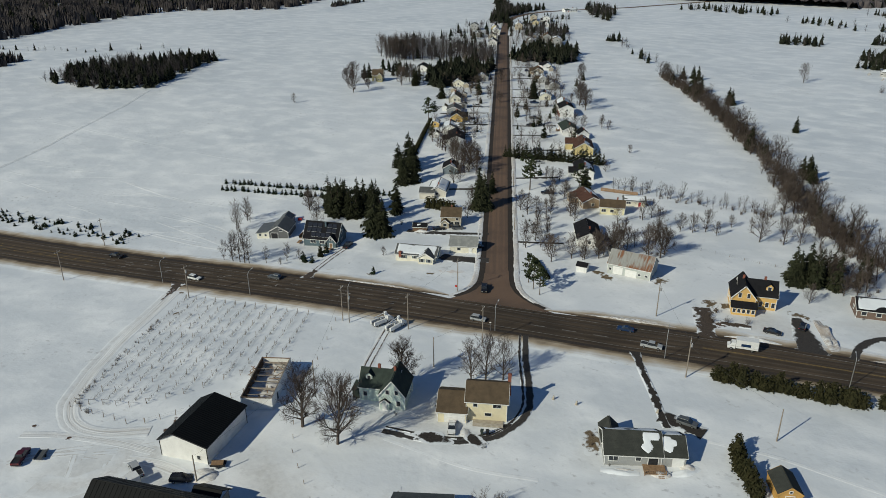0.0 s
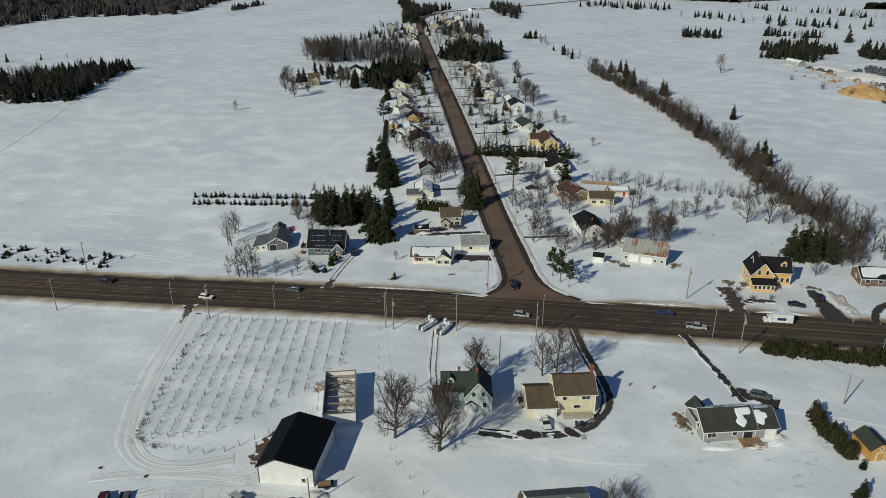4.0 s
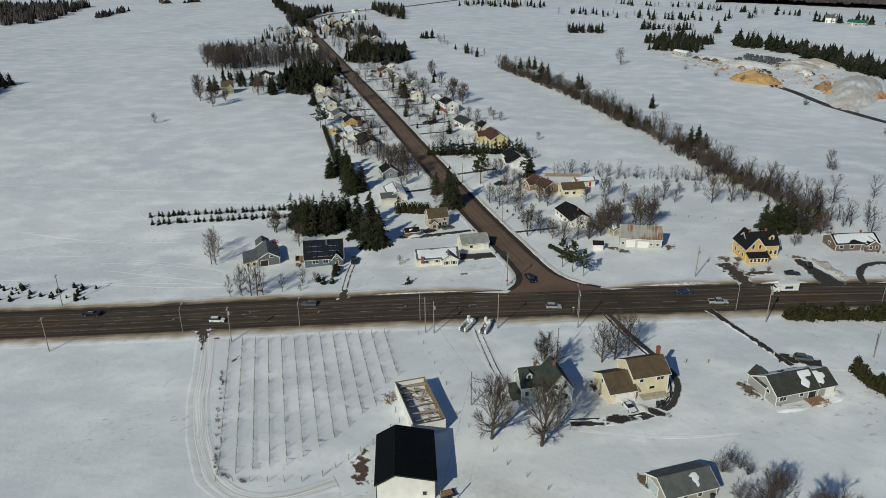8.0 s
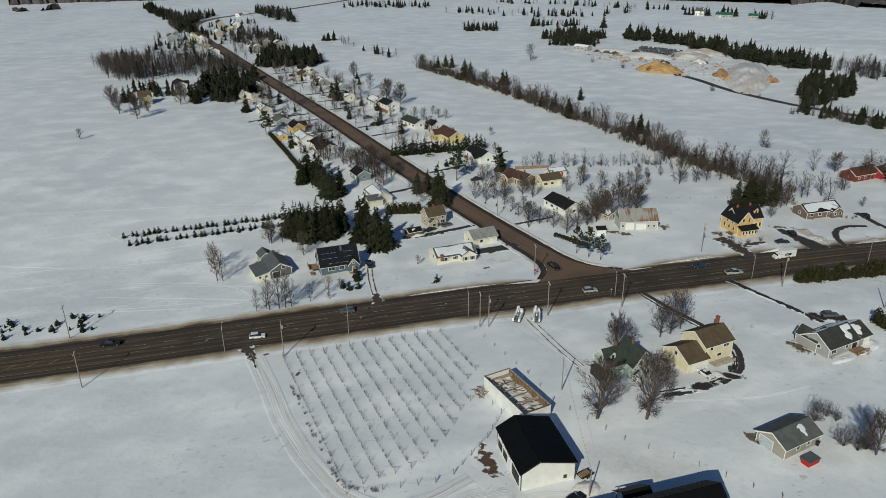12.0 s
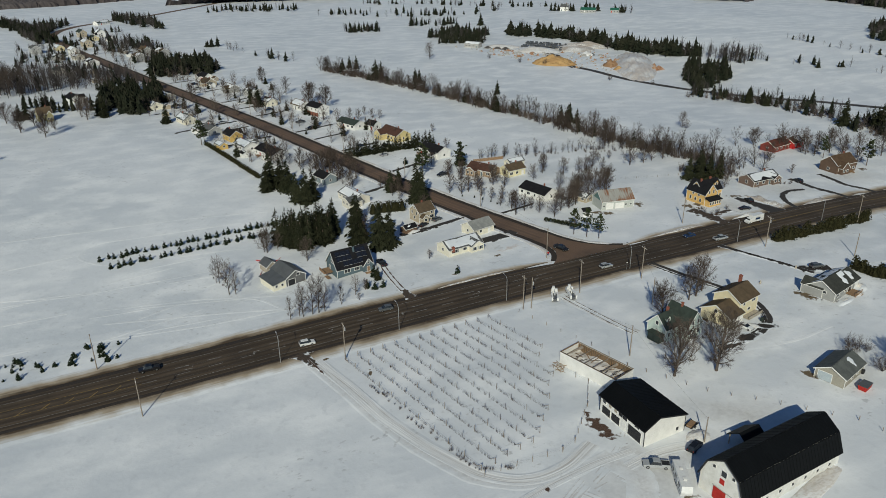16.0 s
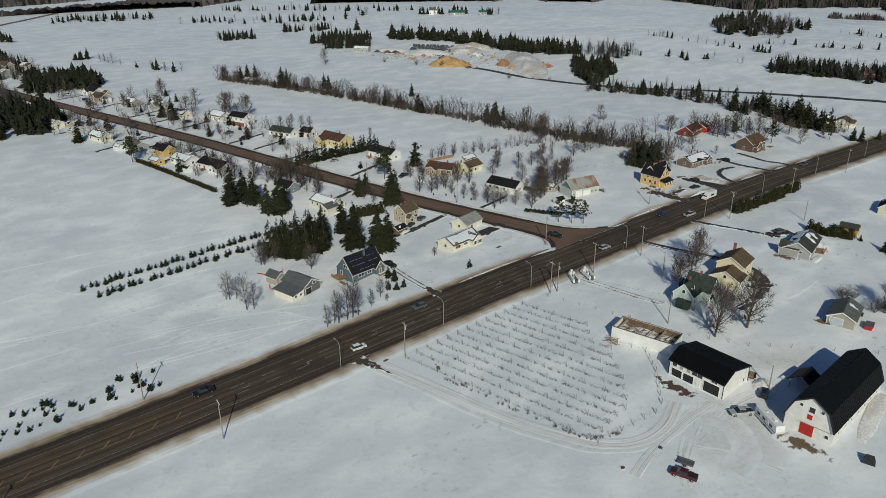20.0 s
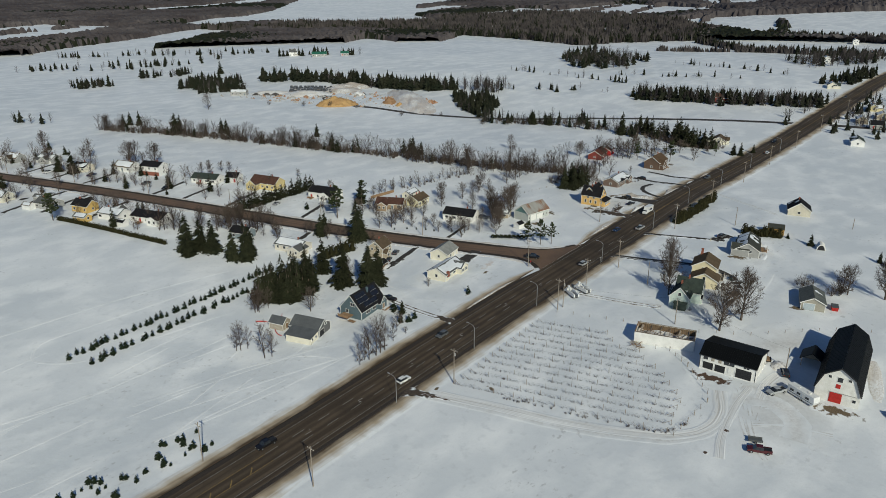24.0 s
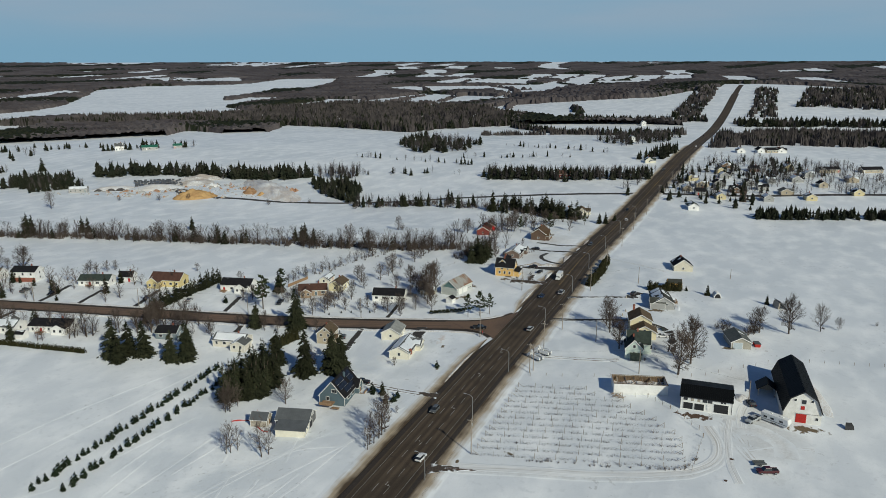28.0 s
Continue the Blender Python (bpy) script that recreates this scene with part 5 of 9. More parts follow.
for x, y in along([(-62, 140), (-52, 112)], 14, 8, 9) + along([(-80, 165), (-60, 120)], 10, 14, 19):
    ROWTREES.append((x, y))
scatter("orchard_scrub", along([(15, 119), (45, 112), (76, 106), (94, 96)], 46, 5, 66), "stand", (4.0, 7.5), TWIG, "thin leafless young trees along the orchard edge", "trees", 0.8)
scatter("hedgerow_trees", ROWTREES, "stand", (6.5, 12.5), TWIG, "leafless trees of the hedgerows and orchard edge", "trees")


# ---- buildings ----
class Block:
    """A gabled volume of a building: ridge along its own x, front at -y; it adds walls, roof planes, trim, windows and doors to its thing."""

    def __init__(self, owner, cx, cy, L, W, h, rise, wall, roofm, rot=0.0, z0=0.0, over=0.45, ridge=0.5, back=0.0, trim=WHITE, gable_wall=None, roof_label=""):
        self.o, self.c, self.L, self.W, self.h, self.rise, self.back = owner, (cx, cy), L, W, h, rise, back
        self.m = Matrix.Translation((cx, cy, z0)) @ Matrix.Rotation(radians(rot), 4, "Z")
        self.over, self.ry = over, -W / 2 + W * ridge
        hl, hw, y = L / 2, W / 2, self.ry
        hb = h + back
        end = [(-hw, -0.6), (hw, -0.6), (hw, hb), (y, h + rise), (-hw, h)]
        g = Geo().hull([(-hl, a, b) for a, b in end], [(hl, a, b) for a, b in end])
        self.add("wall", g, wall)
        th = 0.16
        for name, ya, za, sgn in (("front", -hw, h, -1), ("back", hw, hb, 1)):
            run, up = abs(ya - y), h + rise - za
            n = Vector((0, sgn * up, run)).normalized()
            slope = Vector((0, sgn * run, -up)) / math.hypot(run, up)
            top, low = Vector((0, y, h + rise)), Vector((0, ya, za)) + slope * over
            e = hl + over * 0.8
            q = [Vector((-e, low.y, low.z)), Vector((e, low.y, low.z)), Vector((e, top.y, top.z)), Vector((-e, top.y, top.z))]
            if sgn > 0:
                q = [q[1], q[0], q[3], q[2]]
            self.add("roof", Geo().hull([p + n * 0.02 for p in q], [p + n * (th + (0.004 if sgn > 0 else 0)) for p in q]), roofm, roof_label)
            f = Geo()
            for s in (-1, 1):
                a, b = Vector((s * (e + 0.03), low.y, low.z)), Vector((s * (e + 0.03), top.y, top.z))
                f.hull([a + Vector((-0.03, 0, -0.14)), a + Vector((0.03, 0, -0.14)), b + Vector((0.03, 0, -0.14)), b + Vector((-0.03, 0, -0.14))],
                       [a + n * th + Vector((-0.03, 0, 0)), a + n * th + Vector((0.03, 0, 0)), b + n * th + Vector((0.03, 0, 0)), b + n * th + Vector((-0.03, 0, 0))])
            f.box(0, low.y + sgn * 0.03, low.z - 0.12, 2 * e, 0.05, 0.2)
            self.add("fascia", f, trim)
        self.slopes = {"f": (-hw, h), "b": (hw, hb)}
        if h > 2 and L > 5 and owner.location.length < 130:
            for a in (-1, 1):
                for b, hh in ((-1, h), (1, hb)):
                    self.add("corner_board", Geo().box(a * (hl + 0.005), b * (hw + 0.005), 0, 0.14, 0.14, hh), trim)

    def add(self, name, geo, material, label="", parent=None):
        geo.v = [tuple(self.m @ Vector(p)) for p in geo.v]
        return part(name, geo, material, parent or self.o, label)

    def face(self, side, u, z):
        """A point on a wall and the turn of things set into it."""
        hl, hw = self.L / 2, self.W / 2
        p, r = {"f": ((u, -hw, z), 0), "b": ((-u, hw, z), 180), "l": ((-hl, -u, z), -90), "r": ((hl, u, z), 90)}[side]
        return self.m @ pose(*p, 0, 0, r)

    def win(self, side, *rows, shutters=None):
        for u, z, w, h in rows:
            fm, pm = window_meshes(w, h)
            wo = part("window", fm, None, self.o)
            wo.matrix_basis = self.face(side, u, z)
            part("pane", pm, None, wo)
            if shutters:
                g = Geo()
                for s in (-1, 1):
                    g.box(s * (w / 2 + 0.28), -0.03, -h / 2, 0.34, 0.05, h)
                part("shutter", g, shutters, wo)
        return self

    def door(self, side, u, w, h, material, name="door", panels=1):
        prof = [(0.01, 0.05)]
        for i in range(panels):
            z0, z1 = 0.05 + h * i / panels, 0.05 + h * (i + 1) / panels
            prof += [(-0.05, z0 + 0.01), (-0.09, z0 + 0.06), (-0.09, z1 - 0.06), (-0.05, z1 - 0.01)]
        prof.append((0.01, 0.05 + h))
        g = Geo().hull([(-w / 2, y, z) for y, z in prof], [(w / 2, y, z) for y, z in prof])
        d = part(name, g, material, self.o)
        d.matrix_basis = self.face(side, u, 0.0)
        fr = Geo()
        for s in (-1, 1):
            fr.box(s * (w / 2 + 0.07), -0.04, 0.0, 0.13, 0.11, h + 0.1)
        fr.box(0, -0.04, h + 0.05, w + 0.28, 0.11, 0.14)
        part("door_frame", fr, WHITE, d)
        if w < 1.3:
            part("door_handle", Geo().box(w * 0.36, -0.13, 1.0, 0.12, 0.05, 0.04), GALV, d)
        return self

    def snow(self, side, cover=0.5, seed=1, depth=0.2, u0=-0.5, u1=0.5):
        """Snow lying on one roof plane, thinning out to bare roof in ragged lobes."""
        ya, za = self.slopes[side]
        sgn = -1 if side == "f" else 1
        run, up = abs(ya - self.ry), self.h + self.rise - za
        n = Vector((0, sgn * up, run)).normalized()
        nu, nv = max(10, int(self.L * 1.6)), 12
        e = self.L * (u1 - u0)
        g = Geo()
        for j in range(nv + 1):
            for i in range(nu + 1):
                a, b = i / nu, j / nv
                edge = min(a, 1 - a) * self.L * 0.8
                f = noise.noise(Vector((a * e * 0.13 + seed * 7.1, b * 1.1, seed))) * 0.7 + noise.noise(Vector((a * e * 0.5, b * 3.0, seed + 3))) * 0.22
                if u1 - u0 < 0.8:
                    f += 0.55 - 1.0 * math.hypot((2 * a - 1) * 0.9, (2 * b - 0.75) * 0.8 + (a - 0.5) * 0.9) ** 2 + 1.3 * noise.noise(Vector((a * e * 0.6, b * 3.5, seed + 8)))
                hgt = max(-0.1, min(depth, (f + (cover - 0.5) * 2.0) * 0.35)) if 0 < i < nu and 0 < j < nv else -0.12
                p = Vector((self.L * u0 + e * a, self.ry + (ya - self.ry) * b, self.h + self.rise - up * b)) + n * (0.17 + hgt)
                g.v.append(tuple(p))
        m = nu + 1
        for j in range(nv):
            for i in range(nu):
                q = (j * m + i, (j + 1) * m + i, (j + 1) * m + i + 1, j * m + i + 1)
                g.f.append(q if sgn < 0 else q[::-1])
        ob = self.add("roof_snow", g, SNOW, "melting patches of snow on the roof")
        ob.data.polygons.foreach_set("use_smooth", [True] * len(ob.data.polygons))
        return self

    def chimney(self, u, v, top, material=BRICK, w=0.7):
        g = Geo().box(u, v, self.h * 0.6, w, w, top - self.h * 0.6)
        g.box(u, v, top, w * 1.2, w * 1.2, 0.15).box(u, v, top + 0.15, w * 0.5, w * 0.5, 0.2)
        self.add("chimney", g, material, "brick chimney")
        return self

    def dormer(self, u, w, h, rise, wall, roofm, side="f", out=1.2):
        """A small gabled dormer standing on a roof plane."""
        ya, za = self.slopes[side]
        s = -1 if side == "f" else 1
        y0 = ya - s * out
        zr = za + (self.h + self.rise - za) * out / abs(ya - self.ry)
        g = Geo()
        end = [(u - w / 2, zr - 0.4), (u + w / 2, zr - 0.4), (u + w / 2, zr + h), (u, zr + h + rise), (u - w / 2, zr + h)]
        yb = self.ry
        g.hull([(a, y0, b) for a, b in end], [(a, yb, b) for a, b in end])
        self.add("dormer", g, wall)
        for sx in (-1, 1):
            q = [(u + sx * (w / 2 + 0.25), zr + h - 0.25 * rise / (w / 2)), (u, zr + h + rise)]
            r = [Vector((q[0][0], y0 + s * 0.3, q[0][1])), Vector((q[1][0], y0 + s * 0.3, q[1][1])), Vector((q[1][0], yb, q[1][1])), Vector((q[0][0], yb, q[0][1]))]
            self.add("dormer_roof", Geo().hull([p + Vector((0, 0, 0.02)) for p in r], [p + Vector((0, 0, 0.16)) for p in r]), roofm)
        fm, pm = window_meshes(w * 0.5, h * 0.8)
        wo = part("window", fm, None, self.o)
        wo.matrix_basis = self.m @ pose(u, y0, zr + h * 0.5, 0, 0, 0 if s < 0 else 180)
        part("pane", pm, None, wo)
        return self

    def deck(self, side, u, w, d, z, material=TIMBER, rails=True):
        g = Geo()
        g.box(0, -d / 2, z - 0.15, w, d, 0.15)
        for a in (-1, 1):
            g.box(a * (w / 2 - 0.1), -d + 0.1, -0.5, 0.14, 0.14, z + 0.5 + (0.9 if rails else 0))
        if rails:
            g.box(0, -d + 0.1, z + 0.82, w, 0.1, 0.08)
            for i in range(int(w / 0.35)):
                g.box(-w / 2 + 0.2 + i * 0.35, -d + 0.1, z, 0.05, 0.05, 0.85)
        for i in range(3):
            g.box(w * 0.25, -d - 0.2 - i * 0.28, z - 0.35 - i * 0.2, 1.2, 0.3, 0.15)
        dk = part("deck", g, material, self.o)
        dk.matrix_basis = self.face(side, u, 0.0)
        return self


@functools.lru_cache(None)
def window_meshes(w, h):
    t, f = 0.11, Geo()
    outer = [(-w / 2 - t, -h / 2 - t), (w / 2 + t, -h / 2 - t), (w / 2 + t, h / 2 + t), (-w / 2 - t, h / 2 + t)]
    inner = [(-w / 2, -h / 2), (w / 2, -h / 2), (w / 2, h / 2), (-w / 2, h / 2)]
    bars = [inner] if w <= 1.4 else [[(-w / 2, -h / 2), (-0.035, -h / 2), (-0.035, h / 2), (-w / 2, h / 2)], [(0.035, -h / 2), (w / 2, -h / 2), (w / 2, h / 2), (0.035, h / 2)]]
    f.v = [(x, -0.09, z) for x, z in outer + inner] + [(x, 0.03, z) for x, z in outer + inner]
    for i in range(4):
        j = (i + 1) % 4
        f.f += [(i, j, 4 + j, 4 + i), (8 + i, i, j, 8 + j)[::-1], (4 + i, 4 + j, 12 + j, 12 + i)]
    if w > 1.4:
        k = len(f.v)
        f.v += [(0.0 + a, -0.07, z) for z in (-h / 2, h / 2) for a in (-0.04, 0.04)]
        f.f += [(k, k + 1, k + 3, k + 2)]
    return f.mesh("window", WHITE), Geo().box(0, -0.005, -h / 2, w, 0.05, h).mesh("pane", GLASS)


def house(name, x, y, rot, label, category="house", group=""):
    return thing(name, x, y, rot, label, category, group)


CREAM, BUTTER, PALE, YELLOW = siding(0.72, 0.68, 0.56), siding(0.70, 0.60, 0.34), siding(0.76, 0.75, 0.72), siding(0.62, 0.42, 0.14)
MINT, SLATE, GREY, TAN, BROWN = siding(0.52, 0.60, 0.545), siding(0.10, 0.14, 0.16), siding(0.34, 0.34, 0.33), siding(0.42, 0.36, 0.27), siding(0.16, 0.10, 0.065)
OLIVE, RED, ORANGE = siding(0.30, 0.27, 0.14), siding(0.42, 0.04, 0.035), siding(0.52, 0.30, 0.09)
R_BLACK, R_GREY, R_BROWN, R_TAN, R_GREEN = shingle(0.013, 0.013, 0.015), shingle(0.085, 0.088, 0.09), shingle(0.082, 0.061, 0.041), shingle(0.15, 0.125, 0.10), shingle(0.035, 0.045, 0.04)
R_PALE, R_REDBR = shingle(0.20, 0.205, 0.20), shingle(0.07, 0.038, 0.03)
BLACK_STEEL, GREY_STEEL, GREEN_STEEL = metal_roof(0.004, 0.0045, 0.005, 0.55), metal_roof(0.085, 0.09, 0.095, 0.4), metal_roof(0.025, 0.10, 0.07)
RUSTY = mat("rusted_roof_sheets", (0.40, 0.40, 0.37), (0.24, 0.095, 0.04), rough=0.7, scale=0.35, fine=3, mix=(0.46, 0.60), bump=0.2)
rn, rl = nodes_of(RUSTY)
ra = rn.new("ShaderNodeTexCoord").outputs["Object"]
streaks = noise_at(rn, rl, ra, 1.0, 4, (1.6, 0.22, 0.22), 0)
stain = noise_at(rn, rl, ra, 0.11, 3)
rust = ramp(rn, rl, math_node(rn, rl, "MULTIPLY_ADD", stain, 1.5, streaks), 1.19, 1.45, 0.9)
rl.new(blend(rn, rl, blend(rn, rl, (0.33, 0.33, 0.31), (0.22, 0.215, 0.20), streaks), (0.18, 0.07, 0.028), rust), rn["Principled BSDF"].inputs["Base Color"])
BARN_WHITE = banded(mat("whitewashed_boards", (0.70, 0.69, 0.66), (0.60, 0.59, 0.55), rough=0.8, scale=0.6, fine=8, bump=0.1), 0.25, "Y", 0.012)
BLACK_PANEL = mat("black_door_panel", (0.02, 0.02, 0.022), (0.03, 0.03, 0.032), rough=0.5, bump=0.03)
DOOR_RED = mat("red_painted_boards", (0.42, 0.03, 0.025), (0.34, 0.025, 0.02), rough=0.7, bump=0.1)
DOOR_BLUE = mat("pale_garage_door", (0.40, 0.45, 0.48), (0.36, 0.41, 0.44), rough=0.6, bump=0.03)
SOLAR = mat("solar_cells", (0.010, 0.012, 0.018), (0.016, 0.018, 0.026), rough=0.2, spec=0.6, bump=0)
PLYWOOD = mat("weathered_plywood", (0.40, 0.36, 0.30), (0.30, 0.26, 0.21), scale=1.5, fine=10)


def seams(owner, block, pitch, material):
    """Standing seams on both roof planes, each plane's ribs in one part."""
    for side, (ya, za) in block.slopes.items():
        sgn = -1 if side == "f" else 1
        run, up = abs(ya - block.ry), block.h + block.rise - za
        n = Vector((0, sgn * up, run)).normalized()
        g = Geo()
        for i in range(int(block.L / pitch) + 1):
            u = -block.L / 2 + i * pitch
            a, b = Vector((u, block.ry, block.h + block.rise)) + n * 0.165, Vector((u, ya, za)) + n * 0.165
            w = Vector((0.03, 0, 0))
            g.hull([a - w, a + w, b + w, b - w], [a - w * 0.5 + n * 0.05, a + w * 0.5 + n * 0.05, b + w * 0.5 + n * 0.05, b - w * 0.5 + n * 0.05])
        block.add("seams", g, material)


# the white gambrel barn
barn = house("gambrel_barn", -27.6, -116.8, 7, "large white gambrel barn with black metal roof and red door", "barn")
barn.location.z -= 0.5
hl, hw = 15.2, 5.5
prof = [(-hw, 4.0), (-3.9, 8.0), (0, 10.6), (3.9, 8.0), (hw, 4.0)]
end = [(-hw, -0.5), (hw, -0.5)] + [(-a, b) for a, b in prof]
part("wall", Geo().hull([(-hl, a, b) for a, b in end], [(hl, a, b) for a, b in end]), BARN_WHITE, barn)
for (ya, za), (yb, zb) in zip(prof, prof[1:]):
    d = Vector((0, yb - ya, zb - za)).normalized()
    n = Vector((0, -d.z, d.y))
    a, b = Vector((0, ya, za)), Vector((0, yb, zb))
    if abs(ya) > 5:
        a -= d * 0.5
    if abs(yb) > 5:
        b += d * 0.5
    q = [a + Vector((-hl - 0.5, 0, 0)), a + Vector((hl + 0.5, 0, 0)), b + Vector((hl + 0.5, 0, 0)), b + Vector((-hl - 0.5, 0, 0))]
    rp = part("roof", Geo().hull([p + n * 0.02 for p in q], [p + n * 0.18 for p in q]), BLACK_STEEL, barn)
    g = Geo()
    for i in range(32):
        u, w = -hl - 0.4 + i * 0.98, Vector((0.035, 0, 0))
        c0, c1 = a + n * 0.18 + Vector((u, 0, 0)), b + n * 0.18 + Vector((u, 0, 0))
        g.hull([c0 - w, c0 + w, c1 + w, c1 - w], [c0 - w * 0.4 + n * 0.06, c0 + w * 0.4 + n * 0.06, c1 + w * 0.4 + n * 0.06, c1 - w * 0.4 + n * 0.06])
    part("seams", g, BLACK_STEEL, rp)
    for s in (-1, 1):
        c0, c1 = a + Vector((s * (hl + 0.52), 0, 0)), b + Vector((s * (hl + 0.52), 0, 0))
        w = Vector((0.04, 0, 0))
        part("rake_board", Geo().hull([c0 - w - n * 0.12, c0 + w - n * 0.12, c1 + w - n * 0.12, c1 - w - n * 0.12], [c0 - w + n * 0.2, c0 + w + n * 0.2, c1 + w + n * 0.2, c1 - w + n * 0.2]), BLACK_PANEL, barn)
bd = part("sliding_door", Geo().box(-hl - 0.06, 0.3, 0.1, 0.12, 3.0, 2.9).box(-hl - 0.13, 0.3, 1.5, 0.04, 3.0, 0.15), DOOR_RED, barn)
part("door_track", Geo().box(-hl - 0.1, -1.3, 3.1, 0.12, 6.8, 0.12), CONCRETE, bd)
part("hay_hatch", Geo().box(-hl - 0.05, 0.1, 4.5, 0.1, 1.1, 1.2), DOOR_RED, barn)
for y, z, w in ((0.1, 6.6, 1.3), (2.4, 7.0, 0.7), (-2.4, 7.0, 0.7), (4.2, 1.3, 0.8)):
    wo = part("window", window_meshes(w, w * 1.1)[0], None, barn)
    wo.matrix_basis = pose(-hl, -y, z + 0.5, 0, 0, -90)
    part("pane", window_meshes(w, w * 1.1)[1], None, wo)
for u in range(7):
    wo = part("window", window_meshes(0.8, 0.8)[0], None, barn)
    wo.matrix_basis = pose(-12 + u * 4.0, -hw, 2.0, 0, 0, 0)
    part("pane", window_meshes(0.8, 0.8)[1], None, wo)
lean = house("lean_to_shelter", -25.5, -107.9, 7, "black-roofed open shelter against the barn wall", "shelter")
for a in (-2.6, 2.6):
    for v in (-2.6, 2.6):
        part("post", Geo().box(a, v, -0.3, 0.2, 0.2, 2.9), POLE_WOOD, lean)
for v in (-1, 1):
    q = [Vector((-3.2, v * 3.2, 2.3)), Vector((3.2, v * 3.2, 2.3)), Vector((3.2, 0, 4.6)), Vector((-3.2, 0, 4.6))]
    part("roof", Geo().hull(q if v < 0 else q[::-1], [p + Vector((0, v * 0.05, 0.16)) for p in (q if v < 0 else q[::-1])]), BLACK_STEEL, lean)
part("back_wall", Geo().box(2.75, 0, -0.3, 0.12, 5.0, 3.0), PLYWOOD, lean)

# the black-roofed garage
gar = house("workshop_garage", -40.8, -90.2, -86, "white workshop garage with black metal roof and black doors", "garage")
b = Block(gar, 0, 0, 15.6, 12, 4.4, 2.3, PALE, BLACK_STEEL, ridge=0.33, back=0.5, over=0.4, trim=BLACK_PANEL)
seams(gar, b, 0.6, BLACK_STEEL)
b.door("f", -5.4, 2.9, 2.2, BLACK_PANEL, "garage_door", 4).door("f", -2.0, 2.9, 2.2, BLACK_PANEL, "garage_door", 4).door("f", 4.6, 4.3, 2.9, BLACK_PANEL, "garage_door", 5)
b.door("f", 0.9, 0.9, 2.1, WHITE)
b.win("f", (-6.3, 3.5, 1.3, 1.1), (0.4, 3.5, 3.0, 1.2), (5.2, 3.8, 1.6, 0.8)).win("r", (3.8, 1.6, 0.8, 1.0)).win("l", (0, 3.2, 1.2, 1.2))
for u in (-4.2, -2.2):
    part("loft_panel", Geo().box(u, -6.02, 2.9, 0.9, 0.08, 1.2), PLYWOOD, gar)

# the roofless outbuilding
BARN_BOARD = mat("weathered_boards", (0.10, 0.072, 0.048), (0.19, 0.14, 0.095), rough=0.9, scale=0.6, fine=8, bump=0.2)
ruin = house("roofless_outbuilding", -38.9, -68.2, -72, "roofless white outbuilding with bare timbers and snow inside", "outbuilding")
for nm, cx, cy, sx, sy, h in (("wall", 0, -3.75, 18.0, 0.2, 3.5), ("wall", 0, 3.75, 18.0, 0.2, 3.6), ("wall", -8.9, 0, 0.2, 7.3, 3.5), ("wall", 8.9, 0, 0.2, 7.3, 3.3)):
    part(nm, Geo().box(cx, cy, -0.4, sx, sy, h + 0.4), PALE, ruin)
for i in range(30):
    u = -8.7 + i * 0.6
    for v in (-3.58, 3.58):
        part("stud", Geo().box(u, v, 0.3, 0.09, 0.14, 3.2), TIMBER, ruin)
for v in (-3.7, 3.7):
    part("top_plate", Geo().box(0, v, 3.55, 18.1, 0.26, 0.12), TRUNK if v < 0 else POLE_WOOD, ruin)
for u in (-8.85, 8.85):
    part("top_plate", Geo().box(u, 0, 3.5, 0.3, 7.2, 0.12), TIMBER if u < 0 else TRUNK, ruin)
for v in (-3.625, 3.625):
    part("inner_lining", Geo().box(0, v, 0.2, 17.5, 0.03, 3.2), BARN_BOARD, ruin, "bare weathered brown boards")
rr = random.Random(8)
for i in range(6):
    u = -7.5 + i * 2.9 + rr.uniform(-0.2, 0.2)
    part("joist", Geo().hull([(u, -3.6, 2.9), (u + 0.12, -3.6, 2.9), (u + 0.12 + rr.uniform(-0.6, 0.6), 3.6, 2.9 + rr.uniform(-0.4, 0.1)), (u, 3.6, 2.9)], [(u, -3.6, 3.1), (u + 0.12, -3.6, 3.1), (u + 0.12, 3.6, 3.1), (u, 3.6, 3.1)]), POLE_WOOD, ruin)
sn = Geo()
for j in range(13):
    for i in range(31):
        sn.v.append((-8.7 + i * 0.58, -3.6 + j * 0.6, 1.35 + 0.7 * noise.noise(Vector((i * 0.2, j * 0.3, 2))) + 0.25 * noise.noise(Vector((i * 0.7, j * 0.7, 5)))))
sn.f = [(j * 31 + i, j * 31 + i + 1, (j + 1) * 31 + i + 1, (j + 1) * 31 + i) for j in range(12) for i in range(30)]
part("drifted_snow", sn, SNOWBANK, ruin, "drifted snow over a fallen floor", True)
for i in range(22):
    a = rr.uniform(0, 3.1)
    part("fallen_board", Geo().box(rr.uniform(-7, 8), rr.uniform(-2.5, 2.5), 1.75 + rr.uniform(0, 0.5), rr.uniform(1.5, 3.5), 0.2, 0.06, a), TRUNK if i % 3 else TIMBER, ruin)
# black plate painted in for the shaded doorway; the wall behind is uncut
part("doorway_shade", Geo().box(4.5, 3.88, 0.2, 0.9, 0.06, 2.0), BLACK_PANEL, ruin)

